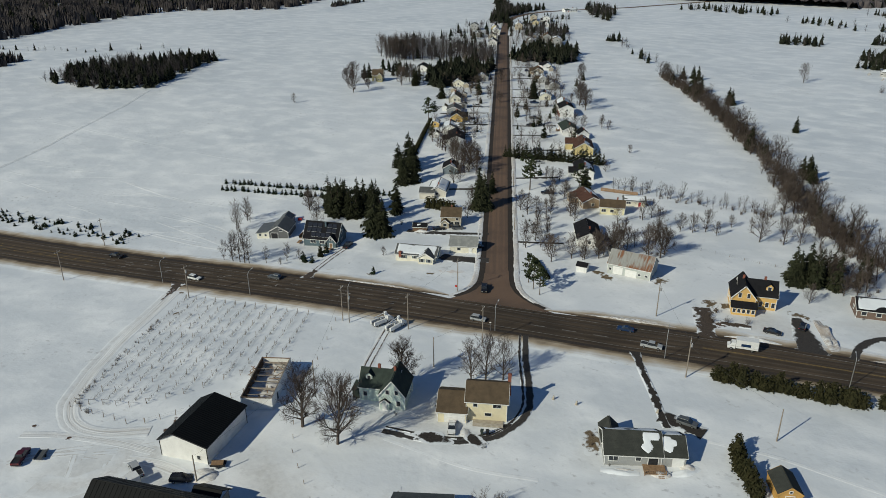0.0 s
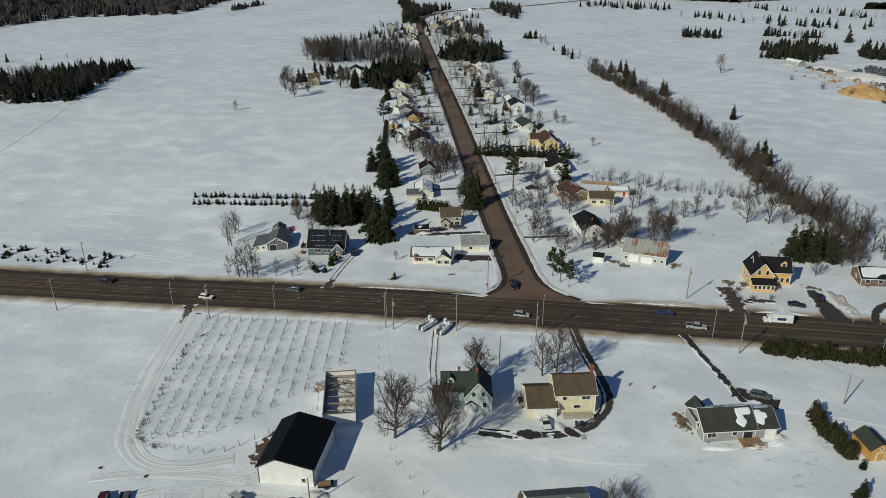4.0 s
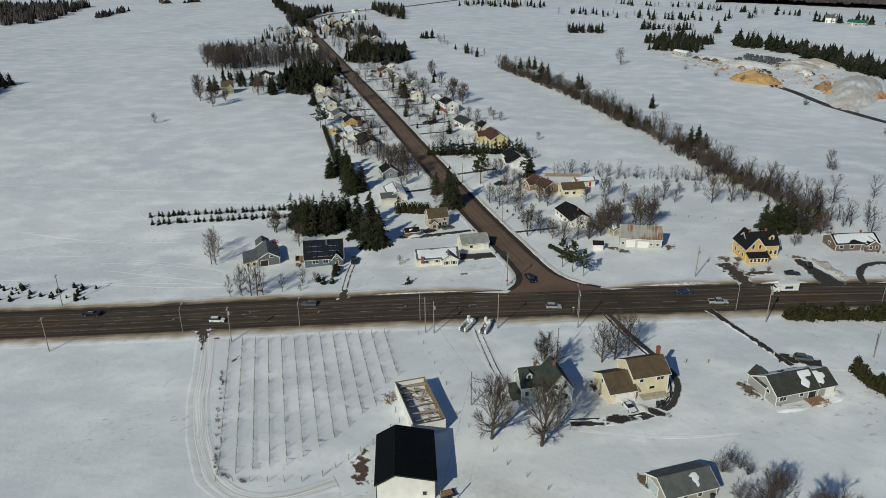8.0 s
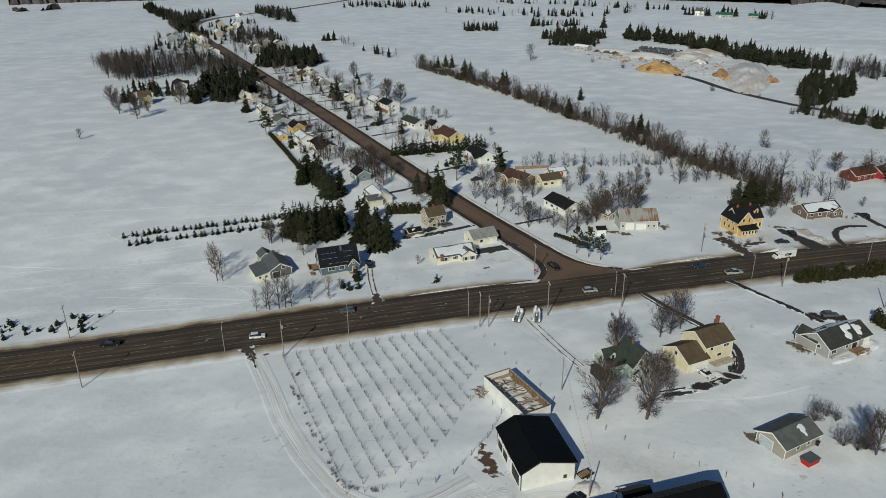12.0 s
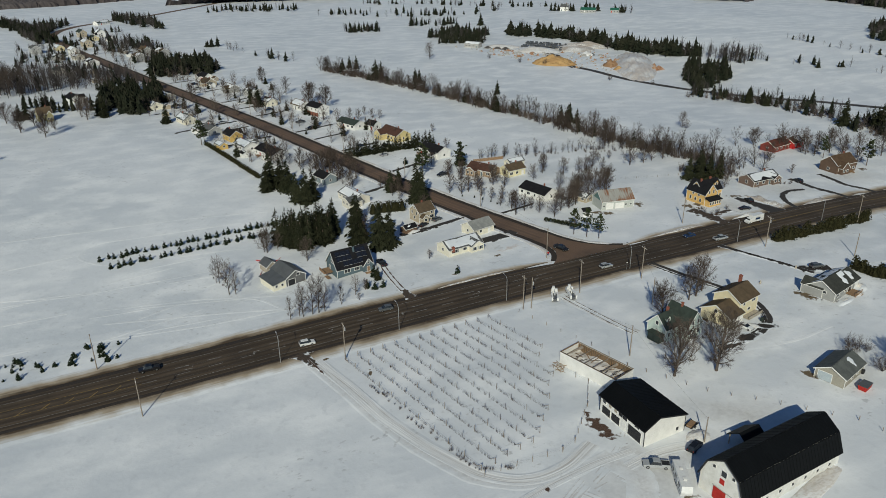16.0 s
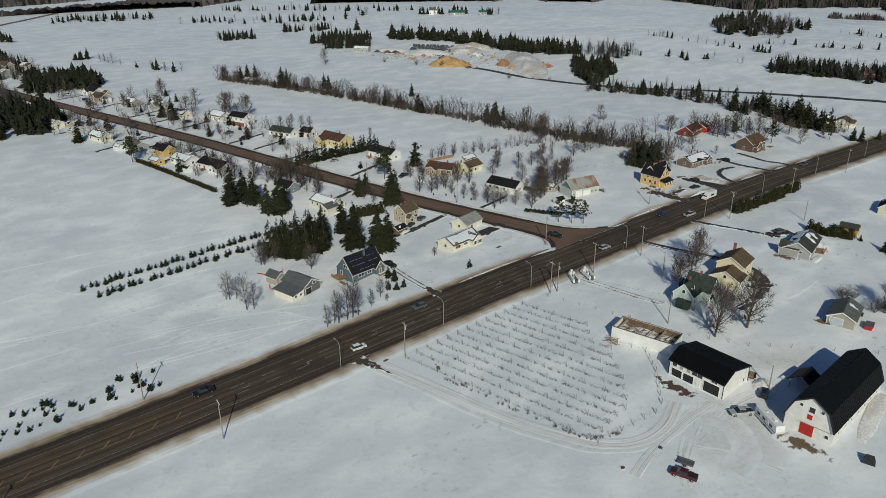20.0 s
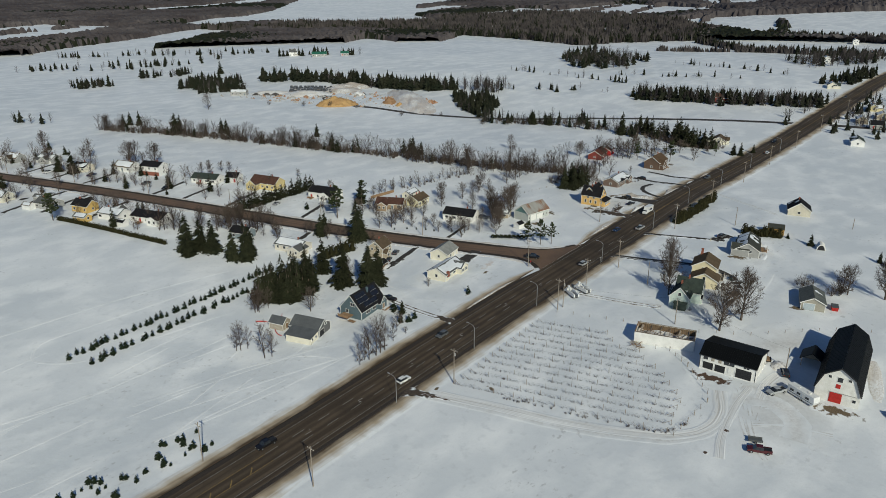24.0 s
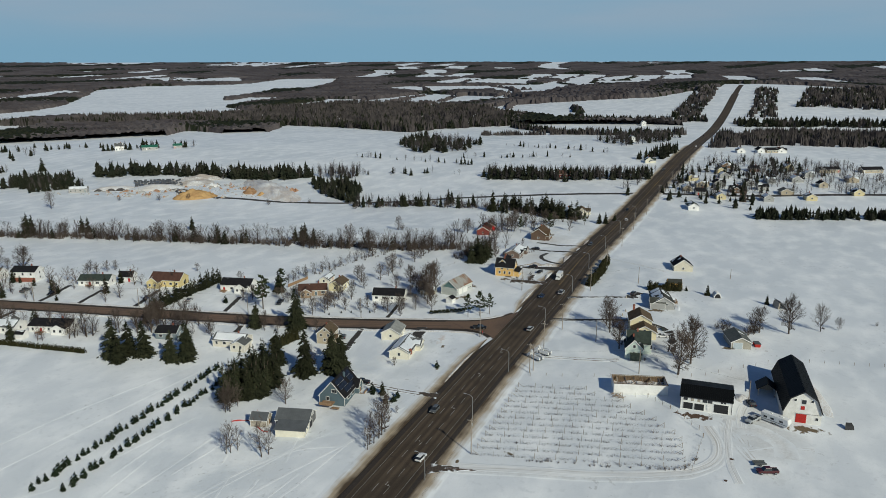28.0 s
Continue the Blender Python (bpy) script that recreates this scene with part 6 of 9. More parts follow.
# the grey shed and its bin
shed = house("grey_garden_garage", 15.8, -96.4, 18, "beige gabled garage with blue door and grey roof", "garage")
b = Block(shed, 0, 0, 11.5, 7.4, 2.7, 1.9, siding(0.33, 0.31, 0.26), shingle(0.085, 0.092, 0.09), over=0.4)
b.door("l", -1.2, 3.4, 2.4, DOOR_BLUE, "garage_door", 4).win("f", (-1.5, 1.6, 0.9, 0.9), (1.8, 1.6, 0.9, 0.9)).snow("f", 0.3, 6, 0.05, -0.05, 0.3)
bin_ = house("red_dump_bin", 16.4, -103.6, 18, "red steel dump bin with grey lid in snow", "dump bin")
part("body", Geo().hull([(-1.6, -0.9, 0), (1.6, -0.9, 0), (1.6, 0.9, 0), (-1.6, 0.9, 0)], [(-1.8, -1.1, 1.3), (1.8, -1.1, 1.3), (1.8, 1.1, 1.3), (-1.8, 1.1, 1.3)]), DOOR_RED, bin_)
part("lid", Geo().box(0, 0, 1.3, 3.7, 2.3, 0.08), GREY_STEEL, bin_)

# the two-storey cream house
yh = house("cream_house", 13.5, -59.4, 15, "cream two-storey house with brown roof and side garage wing", "house")
b = Block(yh, 3.0, 0, 9.4, 8.6, 5.5, 2.5, siding(0.72, 0.64, 0.44), R_BROWN, over=0.5)
b.win("f", (-2.6, 4.4, 0.9, 0.9), (2.4, 4.4, 1.8, 0.9), (0.4, 2.0, 1.4, 0.8)).win("l", (-0.3, 4.6, 1.0, 1.2)).win("r", (0, 4.4, 1.0, 1.1), (1.5, 1.8, 1.1, 1.2)).win("b", (-2.5, 4.4, 1.0, 1.1), (2.5, 4.4, 1.0, 1.1), (0, 1.8, 1.6, 1.2))
b.chimney(5.0, 2.2, 8.9, w=0.8)
c = Block(yh, -4.9, -0.8, 6.6, 9.4, 3.0, 2.5, siding(0.72, 0.64, 0.44), R_BROWN, over=0.5)
c.door("f", 0.6, 4.6, 2.2, WHITE, "garage_door", 4).win("l", (0, 3.6, 0.9, 1.0))
part("deck", Geo().box(3.5, -5.6, 0.3, 7.0, 2.4, 0.15).box(3.5, -6.75, 0.45, 7.0, 0.08, 0.8), PLYWOOD, yh)

# the mint farmhouse
mh = house("mint_farmhouse", -8.5, -62.2, 12, "pale mint farmhouse with steep dark roof and dormers", "house")
b = Block(mh, -1.4, 1.5, 9.5, 6.4, 4.0, 3.4, MINT, R_GREEN, over=0.4)
b.win("f", (-3.4, 2.0, 0.9, 1.3)).win("l", (0, 2.0, 0.9, 1.3), (0, 4.9, 0.9, 1.1)).win("b", (-2.5, 2.0, 0.9, 1.3), (2.0, 2.0, 0.9, 1.3)).dormer(-2.6, 1.6, 1.3, 0.8, MINT, R_GREEN)
b.chimney(-0.5, 0.3, 8.2, w=0.6)
c = Block(mh, 2.6, -0.3, 8.6, 6.2, 4.2, 4.0, MINT, R_GREEN, rot=90, over=0.4)
c.win("l", (-1.3, 2.0, 0.9, 1.4), (1.5, 2.0, 0.9, 1.4), (-1.1, 5.0, 0.8, 1.2), (1.1, 5.0, 0.8, 1.2)).win("f", (1.5, 2.0, 0.9, 1.3)).win("b", (0, 2.0, 0.9, 1.3)).chimney(0.5, 0.2, 9.0, w=0.55)
c.snow("b", 0.25, 5, 0.12)
d = Block(mh, 0.9, -3.9, 2.4, 2.2, 2.2, 0.9, MINT, R_BLACK, rot=90, over=0.25)
d.door("l", 0, 0.9, 2.0, WHITE)
part("side_porch", Geo().box(-7.1, 0.8, 0, 2.2, 4.0, 2.3).box(-7.1, 0.8, 2.3, 2.7, 4.5, 0.15), R_GREEN, mh)

# the grey bungalow
gb = house("grey_bungalow", 52.6, -61.8, 17, "long grey bungalow with dark roof and snow patches", "house")
R_SLATE = shingle(0.040, 0.042, 0.038)
b = Block(gb, -2.5, 0, 11.8, 8.8, 2.9, 2.7, GREY, R_SLATE, over=0.45)
b.win("l", (-2.0, 2.6, 0.8, 0.9), (1.2, 2.2, 1.0, 0.8)).win("f", (-4.1, 1.7, 1.9, 1.2), (1.1, 1.8, 1.0, 0.9)).win("b", (-2, 1.7, 1.5, 1.1)).door("f", 4.2, 2.0, 2.1, GLASS, "patio_door")
b.snow("f", 0.46, 3, 0.07, 0.05, 0.5).snow("b", 0.62, 6)
b.deck("f", 4.3, 4.6, 3.0, 0.5)
c = Block(gb, 6.0, -0.2, 5.0, 8.2, 2.8, 2.2, GREY, R_SLATE, over=0.4)
c.door("f", 0.9, 2.2, 2.1, WHITE, "side_door").snow("f", 0.4, 9, 0.06, -0.5, 0.2).snow("b", 0.6, 4).win("b", (0, 1.7, 1.5, 1.1))
c = Block(gb, -6.6, 2.6, 6.5, 3.8, 2.9, 1.9, GREY, R_SLATE, rot=90, over=0.35)
for pts, w_, l_ in (([(45.4, -70.0), (49.5, -69.4), (53.2, -68.4)], 2.6, 0.7), ([(59.6, -66.6), (62.6, -65.2), (64.6, -62.5)], 2.2, 0.5)):
    structure(ribbon("snow_bank", pts, w_, SNOW, lumps=l_, cross=6, step=0.8), "drifted snow heaped along a house wall", "snow bank")

# the dark house with solar panels
sh = house("slate_blue_house", -78.0, 27.6, 9, "slate-blue steep-roofed house with solar panels", "house")
b = Block(sh, 0, 0, 13.6, 9.2, 3.0, 5.2, SLATE, R_BLACK, over=0.45)
b.win("l", (0.9, 4.9, 1.9, 1.2), (-1.6, 2.0, 1.0, 1.3)).win("f", (-3.0, 1.8, 2.2, 1.2), (0.6, 1.8, 1.8, 1.2)).win("r", (0, 4.9, 1.4, 1.2), (0, 1.8, 1.2, 1.2)).win("b", (-3, 1.8, 1.2, 1.2), (3, 1.8, 1.2, 1.2))
run, up = 4.6, 5.2
n = Vector((0, -up, run)).normalized()
for i in range(6):
    for j in range(3):
        if (i, j) in ((3, 1), (3, 0), (5, 2), (0, 2)):
            continue
        u, t = -5.9 + i * 1.95, 0.1 + j * 0.28
        q = [Vector((u + a, -run * (t + c), 3.0 + up * (1 - t - c))) for a, c in ((0, 0.25), (1.75, 0.25), (1.75, 0), (0, 0))]
        pn = part("solar_panel", Geo().hull([p + n * 0.22 for p in q], [p + n * 0.28 for p in q]), SOLAR, sh)
        part("panel_frame", Geo().hull([q[0] + n * 0.2, q[1] + n * 0.2, q[1] + n * 0.3 + Vector((0, 0.06, 0.06)), q[0] + n * 0.3 + Vector((0, 0.06, 0.06))], [p + n * 0.02 for p in (q[0] + n * 0.2, q[1] + n * 0.2, q[1] + n * 0.3 + Vector((0, 0.06, 0.06)), q[0] + n * 0.3 + Vector((0, 0.06, 0.06)))]), WHITE, pn)
b.snow("f", 0.14, 12, 0.1)
b.chimney(1.2, -1.2, 8.4, SLATE, 0.6)
c = Block(sh, 4.6, -3.6, 4.4, 3.8, 2.7, 2.4, SLATE, R_BLACK, rot=90, over=0.35)
c.door("l", 0, 1.0, 2.1, TIMBER).win("l", (0, 3.6, 0.7, 0.8))
part("porch", Geo().box(4.6, -7.0, 0.2, 3.6, 1.8, 0.15).box(4.6, -7.9, 0.35, 3.6, 0.1, 0.8), TIMBER, sh)
part("side_deck", Geo().box(-8.6, 1.0, 1.0, 3.4, 4.4, 0.18).box(-10.2, 1.0, 1.2, 0.1, 4.4, 0.9).box(-9.6, -2.4, 0.1, 1.2, 2.6, 0.2), TIMBER, sh)

# the grey double garage beside it
lg = house("grey_garage_group", -101.0, 30.0, 17, "grey metal-roofed garage with cream lean-to", "garage")
b = Block(lg, 1.8, 0.5, 11.0, 7.6, 3.0, 2.2, siding(0.13, 0.13, 0.13), GREY_STEEL, rot=90, over=0.35)
seams(lg, b, 0.7, GREY_STEEL)
b.door("l", -1.6, 2.6, 2.3, BLACK_PANEL, "garage_door", 3).win("l", (1.0, 3.6, 1.2, 0.8))
g = Geo().hull([(-6.8, -5.0, -0.4), (-2.0, -5.0, -0.4), (-2.0, 4.5, -0.4), (-6.8, 4.5, -0.4)], [(-6.8, -5.0, 2.1), (-2.0, -5.0, 3.0), (-2.0, 4.5, 3.0), (-6.8, 4.5, 2.1)])
part("lean_to_wall", g, CREAM, lg)
part("lean_to_roof", Geo().hull([(-7.2, -5.4, 2.1), (-2.0, -5.4, 3.08), (-2.0, 4.9, 3.08), (-7.2, 4.9, 2.1)], [(-7.2, -5.4, 2.25), (-2.0, -5.4, 3.23), (-2.0, 4.9, 3.23), (-7.2, 4.9, 2.25)]), GREY_STEEL, lg)
for u in (-5.6, -3.4):
    wo = part("window", window_meshes(0.8, 0.8)[0], None, lg)
    wo.matrix_basis = pose(u, -5.0, 1.4)
    part("pane", window_meshes(0.8, 0.8)[1], None, wo)
ls = house("grey_shed", -104.0, 41.5, 17, "small weathered shed with grey metal roof", "shed")
Block(ls, 0, 0, 5.5, 4.6, 2.4, 1.6, PLYWOOD, GREY_STEEL, rot=90, over=0.3).door("l", 0, 1.1, 1.9, TIMBER)

# the corner bungalow, its garage and the brown house
cb = house("cream_bungalow", -37.0, 22.6, 10, "cream bungalow with grey half snow-covered roof", "house")
b = Block(cb, 0, 0.6, 14.5, 8.0, 2.7, 2.0, CREAM, R_GREY, over=0.5)
b.win("f", (-4.6, 1.6, 2.0, 1.2), (-0.4, 1.7, 0.9, 1.1), shutters=SLATE).win("l", (0, 1.6, 1.0, 1.1)).win("r", (0, 1.6, 1.0, 1.1)).snow("f", 0.62, 7, 0.22).snow("b", 0.7, 2)
c = Block(cb, 4.0, -3.2, 4.6, 5.4, 2.7, 1.7, CREAM, R_GREY, rot=90, over=0.4)
c.win("l", (-1.3, 1.6, 1.0, 1.2), (1.2, 1.6, 1.0, 1.2), shutters=SLATE).snow("b", 0.55, 5, 0.16)
b.chimney(-5.6, -4.2, 3.4, w=0.9)
cg = house("cream_garage_house", -24.0, 35.2, 14, "cream gabled outbuilding with green-grey roof", "house")
b = Block(cg, 0, 0, 9.8, 7.6, 2.9, 2.1, CREAM, R_PALE, over=0.45)
b.win("f", (-1.6, 1.6, 1.1, 1.0)).win("l", (0, 1.6, 0.9, 1.0)).win("r", (0, 1.6, 0.9, 1.0)).door("f", 2.6, 1.0, 2.0, WHITE).snow("f", 0.22, 8, 0.12)
bh = house("tan_house", -38.0, 58.6, 16, "tan two-storey house with brown roof", "house")
b = Block(bh, 0, 0, 7.8, 6.6, 4.3, 2.7, TAN, R_BROWN, over=0.4)
b.win("f", (-2.6, 3.4, 0.9, 1.1), (2.4, 3.4, 0.9, 1.1), (2.4, 1.6, 1.8, 1.2), (0.5, 1.6, 0.9, 1.2)).win("l", (-1.5, 3.6, 0.8, 1.1), (1.5, 3.6, 0.8, 1.1), (0, 1.6, 0.9, 1.2), (0, 5.8, 0.7, 0.8)).win("r", (0, 3.6, 0.8, 1.1)).win("b", (-2, 3.6, 0.8, 1.1), (2, 3.6, 0.8, 1.1)).chimney(0, 0.2, 7.6, w=0.55)
c = Block(bh, -2.2, -4.2, 2.2, 3.0, 2.4, 1.3, TAN, R_BROWN, rot=90, over=0.25)
c.win("l", (0, 1.5, 1.3, 1.1))
bs = house("black_roofed_shed", -47.5, 49.0, 16, "low dark shed with snow on its roof", "shed")
Block(bs, 0, 0, 5.6, 3.8, 1.9, 1.0, BROWN, R_BLACK, over=0.25).snow("f", 0.45, 2, 0.15, -0.3, 0.2)

# the gold farmhouse
vh = house("gold_farmhouse", 74.2, 19.0, 6, "golden-yellow farmhouse with steep black roof and dormer", "house")
b = Block(vh, 0.6, 2.2, 11.0, 7.0, 4.6, 3.6, siding(0.66, 0.42, 0.15), R_BLACK, over=0.45)
b.dormer(3.2, 1.9, 1.4, 0.9, siding(0.66, 0.42, 0.15), R_BLACK).win("f", (1.2, 1.8, 0.9, 1.5), (3.0, 1.8, 0.9, 1.5), (4.7, 1.8, 0.9, 1.5)).win("r", (-1.5, 1.8, 0.9, 1.4), (1.5, 1.8, 0.9, 1.4), (0, 5.2, 0.9, 1.3)).win("b", (-3, 1.8, 0.9, 1.4), (3, 1.8, 0.9, 1.4)).chimney(2.0, 0.2, 9.0, w=0.6)
c = Block(vh, -3.4, 0.6, 9.8, 6.6, 4.7, 3.9, siding(0.66, 0.42, 0.15), R_BLACK, rot=90, over=0.45)
c.win("l", (-1.2, 5.5, 0.8, 1.4), (1.2, 5.5, 0.8, 1.4)).win("b", (-2.6, 1.8, 0.9, 1.4), (0, 1.8, 0.9, 1.4), (2.6, 1.8, 0.9, 1.4), (-1.4, 4.0, 0.9, 1.2), (1.6, 4.0, 0.9, 1.2)).chimney(0.8, 0.2, 9.3, w=0.55)
part("porch_roof", Geo().hull([(-7.0, -7.2, 2.6), (0.4, -7.2, 2.6), (0.4, -4.4, 3.5), (-7.0, -4.4, 3.5)], [(-7.0, -7.2, 2.8), (0.4, -7.2, 2.8), (0.4, -4.4, 3.7), (-7.0, -4.4, 3.7)]), R_BLACK, vh)
part("porch_wall", Geo().box(-3.3, -5.6, -0.3, 6.6, 2.4, 3.0), siding(0.66, 0.42, 0.15), vh)
for i in range(5):
    wo = part("window", window_meshes(0.8, 1.2)[0], None, vh)
    wo.matrix_basis = pose(-5.9 + i * 1.3, -6.8, 1.6)
    part("pane", window_meshes(0.8, 1.2)[1], None, wo)

# the rusty-roofed barn and its shed
rb = house("rusty_roofed_barn", 36.6, 32.6, -8, "pale grey-green barn with rusted sheet roof", "barn")
b = Block(rb, 0, 0, 14.2, 8.8, 3.6, 3.3, siding(0.46, 0.48, 0.45), RUSTY, over=0.4)
seams(rb, b, 0.8, RUSTY)
b.door("f", -3.6, 3.0, 2.6, WHITE, "sliding_door").door("f", 0.8, 3.6, 2.3, WHITE, "garage_door", 3).win("f", (-6.2, 1.6, 0.7, 0.8), (3.6, 1.5, 0.8, 0.7), (5.8, 1.5, 0.8, 0.7))
part("gable_cladding", Geo().hull([(-7.12, -3.4, 3.6), (-7.12, 3.4, 3.6), (-7.12, 0, 6.3)], [(-7.16, -3.4, 3.6), (-7.16, 3.4, 3.6), (-7.16, 0, 6.3)]), siding(0.13, 0.22, 0.21), rb)
rs = house("white_shed", 20.8, 28.8, -5, "small white shed with black roof", "shed")
Block(rs, 0, 0, 3.6, 3.2, 2.1, 0.9, PALE, R_BLACK, over=0.25).door("f", 0.4, 1.3, 1.8, WHITE)
os_ = house("orange_shed", 81.0, -64.0, 17, "orange wooden garden shed with dark roof", "shed")
Block(os_, 0, 0, 6.4, 4.6, 2.5, 1.6, ORANGE, R_SLATE, rot=90, over=0.2, trim=ORANGE).door("l", 0, 1.6, 1.9, ORANGE).win("l", (0, 3.0, 0.5, 0.5))


def cottage(x, y, rot, L, W, h, rise, wall, roofm, label, snow=0.0, wing=None, storeys=1, group="", name="house", porch=False, chimney=True):
    """A plain village house with regular windows, perhaps a cross wing and snow on its roof."""
    rng = random.Random(int(x * 7 + y * 3))
    o = house(name, x, y, rot, label, "house", group)
    b = Block(o, 0, 0, L, W, h, rise, wall, roofm, over=0.4)
    n = max(2, int(L / 3.2))
    rows = [(-L / 2 + L * (i + 0.5) / n, 1.6, rng.choice((0.9, 1.3, 1.7)), 1.1) for i in range(n)]
    k = rng.randrange(n)
    b.win("f", *[r for i, r in enumerate(rows) if i != k]).door("f", rows[k][0], 1.0, 2.0, rng.choice((WHITE, DOOR_RED, SLATE)))
    b.win("b", *rows[::2]).win("l", (0, 1.6, 1.0, 1.1)).win("r", (0, 1.6, 1.0, 1.1))
    if storeys > 1:
        b.win("f", *[(u, 4.0, 1.0, 1.1) for u, *_ in rows]).win("l", (-1.5, 4.0, 0.9, 1.1), (1.5, 4.0, 0.9, 1.1)).win("r", (0, 4.0, 0.9, 1.1)).win("b", *[(u, 4.0, 1.0, 1.1) for u, *_ in rows[::2]])
    if chimney:
        b.chimney(L * 0.2, 0.3, h + rise + 0.8, w=0.5)
    if snow:
        b.snow("f", snow, int(x) % 13, 0.2).snow("b", min(1, snow + 0.2), int(y) % 11, 0.2)
    if wing:
        u, wl, ww, wh = wing
        c = Block(o, u, -W / 2 - wl / 2 + 1.6, wl + 3, ww, wh, rise * 0.8, wall, roofm, rot=90, over=0.35)
        c.win("l", (-ww * 0.22, 1.6, 1.0, 1.1), (ww * 0.22, 1.6, 1.0, 1.1))
        if snow:
            c.snow("b", snow, int(x + y) % 9, 0.16)
    if porch:
        b.deck("f", rows[k][0], 3.0, 2.0, 0.5)
    return o


V = "village houses"
cottage(16.3, 58.6, -73, 15.0, 8.6, 2.9, 2.2, PALE, R_BLACK, "white bungalow with black shingled roof", group=V)
cottage(20.0, 89.5, 10, 9.8, 6.8, 3.2, 2.0, siding(0.70, 0.64, 0.42), R_BROWN, "pale yellow cottage with dark brown roof", group=V)
cottage(8.5, 97.0, -60, 13.5, 8.4, 2.8, 2.0, siding(0.30, 0.22, 0.15), R_REDBR, "brown bungalow with reddish roof and snow", 0.36, (-3, 3, 5, 2.6), group=V)
cottage(27, 101, 12, 9, 4.5, 2.4, 1.4, CREAM, R_GREY, "small cream outbuilding with snowy roof", 0.6, group=V, chimney=False)
cottage(29.7, 44.5, -70, 7.5, 5.0, 2.3, 1.4, TAN, R_GREY, "low tan shed among bare trees", 0.5, group=V, chimney=False)
cottage(-1.2, 134.5, -74, 15.5, 8.4, 3.4, 2.3, PALE, R_BLACK, "white split-level house with black roof and snow", 0.3, (3.5, 3, 6, 2.8), group=V, porch=True)
cottage(-9.5, 171.8, -74, 16.0, 9.5, 3.4, 2.8, siding(0.62, 0.51, 0.25), R_REDBR, "yellow house with reddish-brown roof and two gables", 0.28, (-4.5, 4, 6, 3.2), group=V)
cottage(-24.8, 205.0, -66, 15.5, 8.2, 2.8, 2.0, PALE, R_GREEN, "white bungalow with dark green roof", 0.08, group=V, porch=True)
cottage(-14.5, 194.8, -66, 7.0, 6.0, 2.8, 2.2, PALE, R_BLACK, "small white house with black roof", 0.1, group=V)
o = cottage(-35.0, 242.5, -69, 12.6, 8.4, 5.2, 2.0, PALE, R_BLACK, "two-storey house, white above red brick", 0, None, 2, V)
part("brick_storey", Geo().box(0, -4.26, -0.2, 12.62, 0.08, 2.4).box(-6.34, 0, -0.2, 0.08, 8.5, 2.4), BRICK, o, "red brick lower storey")
cottage(-78.0, 169.0, -70, 18.0, 9.0, 2.9, 1.9, PALE, R_BLACK, "long white bungalow with dark roof and snow", 0.12, (5, 2.5, 6, 2.7), group=V, porch=True)
cottage(-62.5, 120.5, -72, 9.0, 6.8, 2.9, 2.0, siding(0.20, 0.24, 0.26), R_BLACK, "grey-blue cottage with black roof behind spruces", 0.25, group=V)
cottage(-57.0, 92.0, -76, 13.5, 8.0, 2.7, 1.8, siding(0.62, 0.58, 0.50), R_GREY, "cream bungalow with snow-covered roof", 0.75, (5.5, 3.5, 6, 2.6), group=V)
cottage(109.5, 27.2, 5, 15.5, 8.4, 2.7, 2.1, siding(0.17, 0.12, 0.095), R_BLACK, "dark brown bungalow with snow on black roof", 0.58, (5, 1.6, 5, 2.5), group=V)
cottage(157.0, 27.0, 4, 13.0, 9.0, 4.2, 3.2, siding(0.13, 0.085, 0.06), shingle(0.075, 0.05, 0.033), "brown two-storey house with brown roof", 0.05, (-3, 2, 5, 3.0), group=V, porch=True)
red_shed = house("red_shed", 162.0, 65.0, 13, "long dull red farm shed with bright red snowy-roofed wing", "shed")
b = Block(red_shed, -4.0, 1.0, 15.0, 8.0, 2.9, 2.4, siding(0.20, 0.045, 0.035), shingle(0.085, 0.035, 0.028), over=0.35)
b.win("f", (-5, 1.6, 1.0, 0.9), (-1.5, 1.6, 1.0, 0.9)).door("f", 3.4, 2.6, 2.2, siding(0.20, 0.045, 0.035), "sliding_door").win("l", (0, 1.6, 0.9, 0.9)).snow("b", 0.4, 4, 0.15)
c = Block(red_shed, 6.8, -1.2, 9.0, 7.4, 3.0, 2.0, siding(0.50, 0.03, 0.03), R_REDBR, over=0.35)
c.win("f", (-2.6, 1.6, 0.9, 0.9), (2.4, 1.6, 0.9, 0.9)).door("r", 0, 2.4, 2.2, WHITE, "sliding_door").snow("f", 0.7, 6, 0.2, -0.1, 0.5).snow("b", 0.8, 3, 0.2)
cottage(117.5, -63.0, 18, 9.5, 9.6, 2.9, 3.4, siding(0.56, 0.52, 0.42), R_BLACK, "beige cottage with black roof in open snow", 0.2, group=V)
cottage(-191.0, 302.0, 16, 8.0, 7.0, 4.6, 3.4, OLIVE, R_BROWN, "olive farmhouse among trees", 0, (2, 2, 4, 3.5), 2, V)
# the village, further up the side road
ROOFS, WALLS = (R_BLACK, R_BLACK, R_GREY, R_GREEN, R_BROWN), (PALE, CREAM, GREY, TAN, siding(0.58, 0.50, 0.30), GREY)
PLAIN = {id(PALE): "white", id(CREAM): "cream", id(GREY): "grey", id(TAN): "tan"}
ROOFNAME = {id(R_BLACK): "black", id(R_GREY): "grey", id(R_GREEN): "dark green", id(R_BROWN): "brown"}


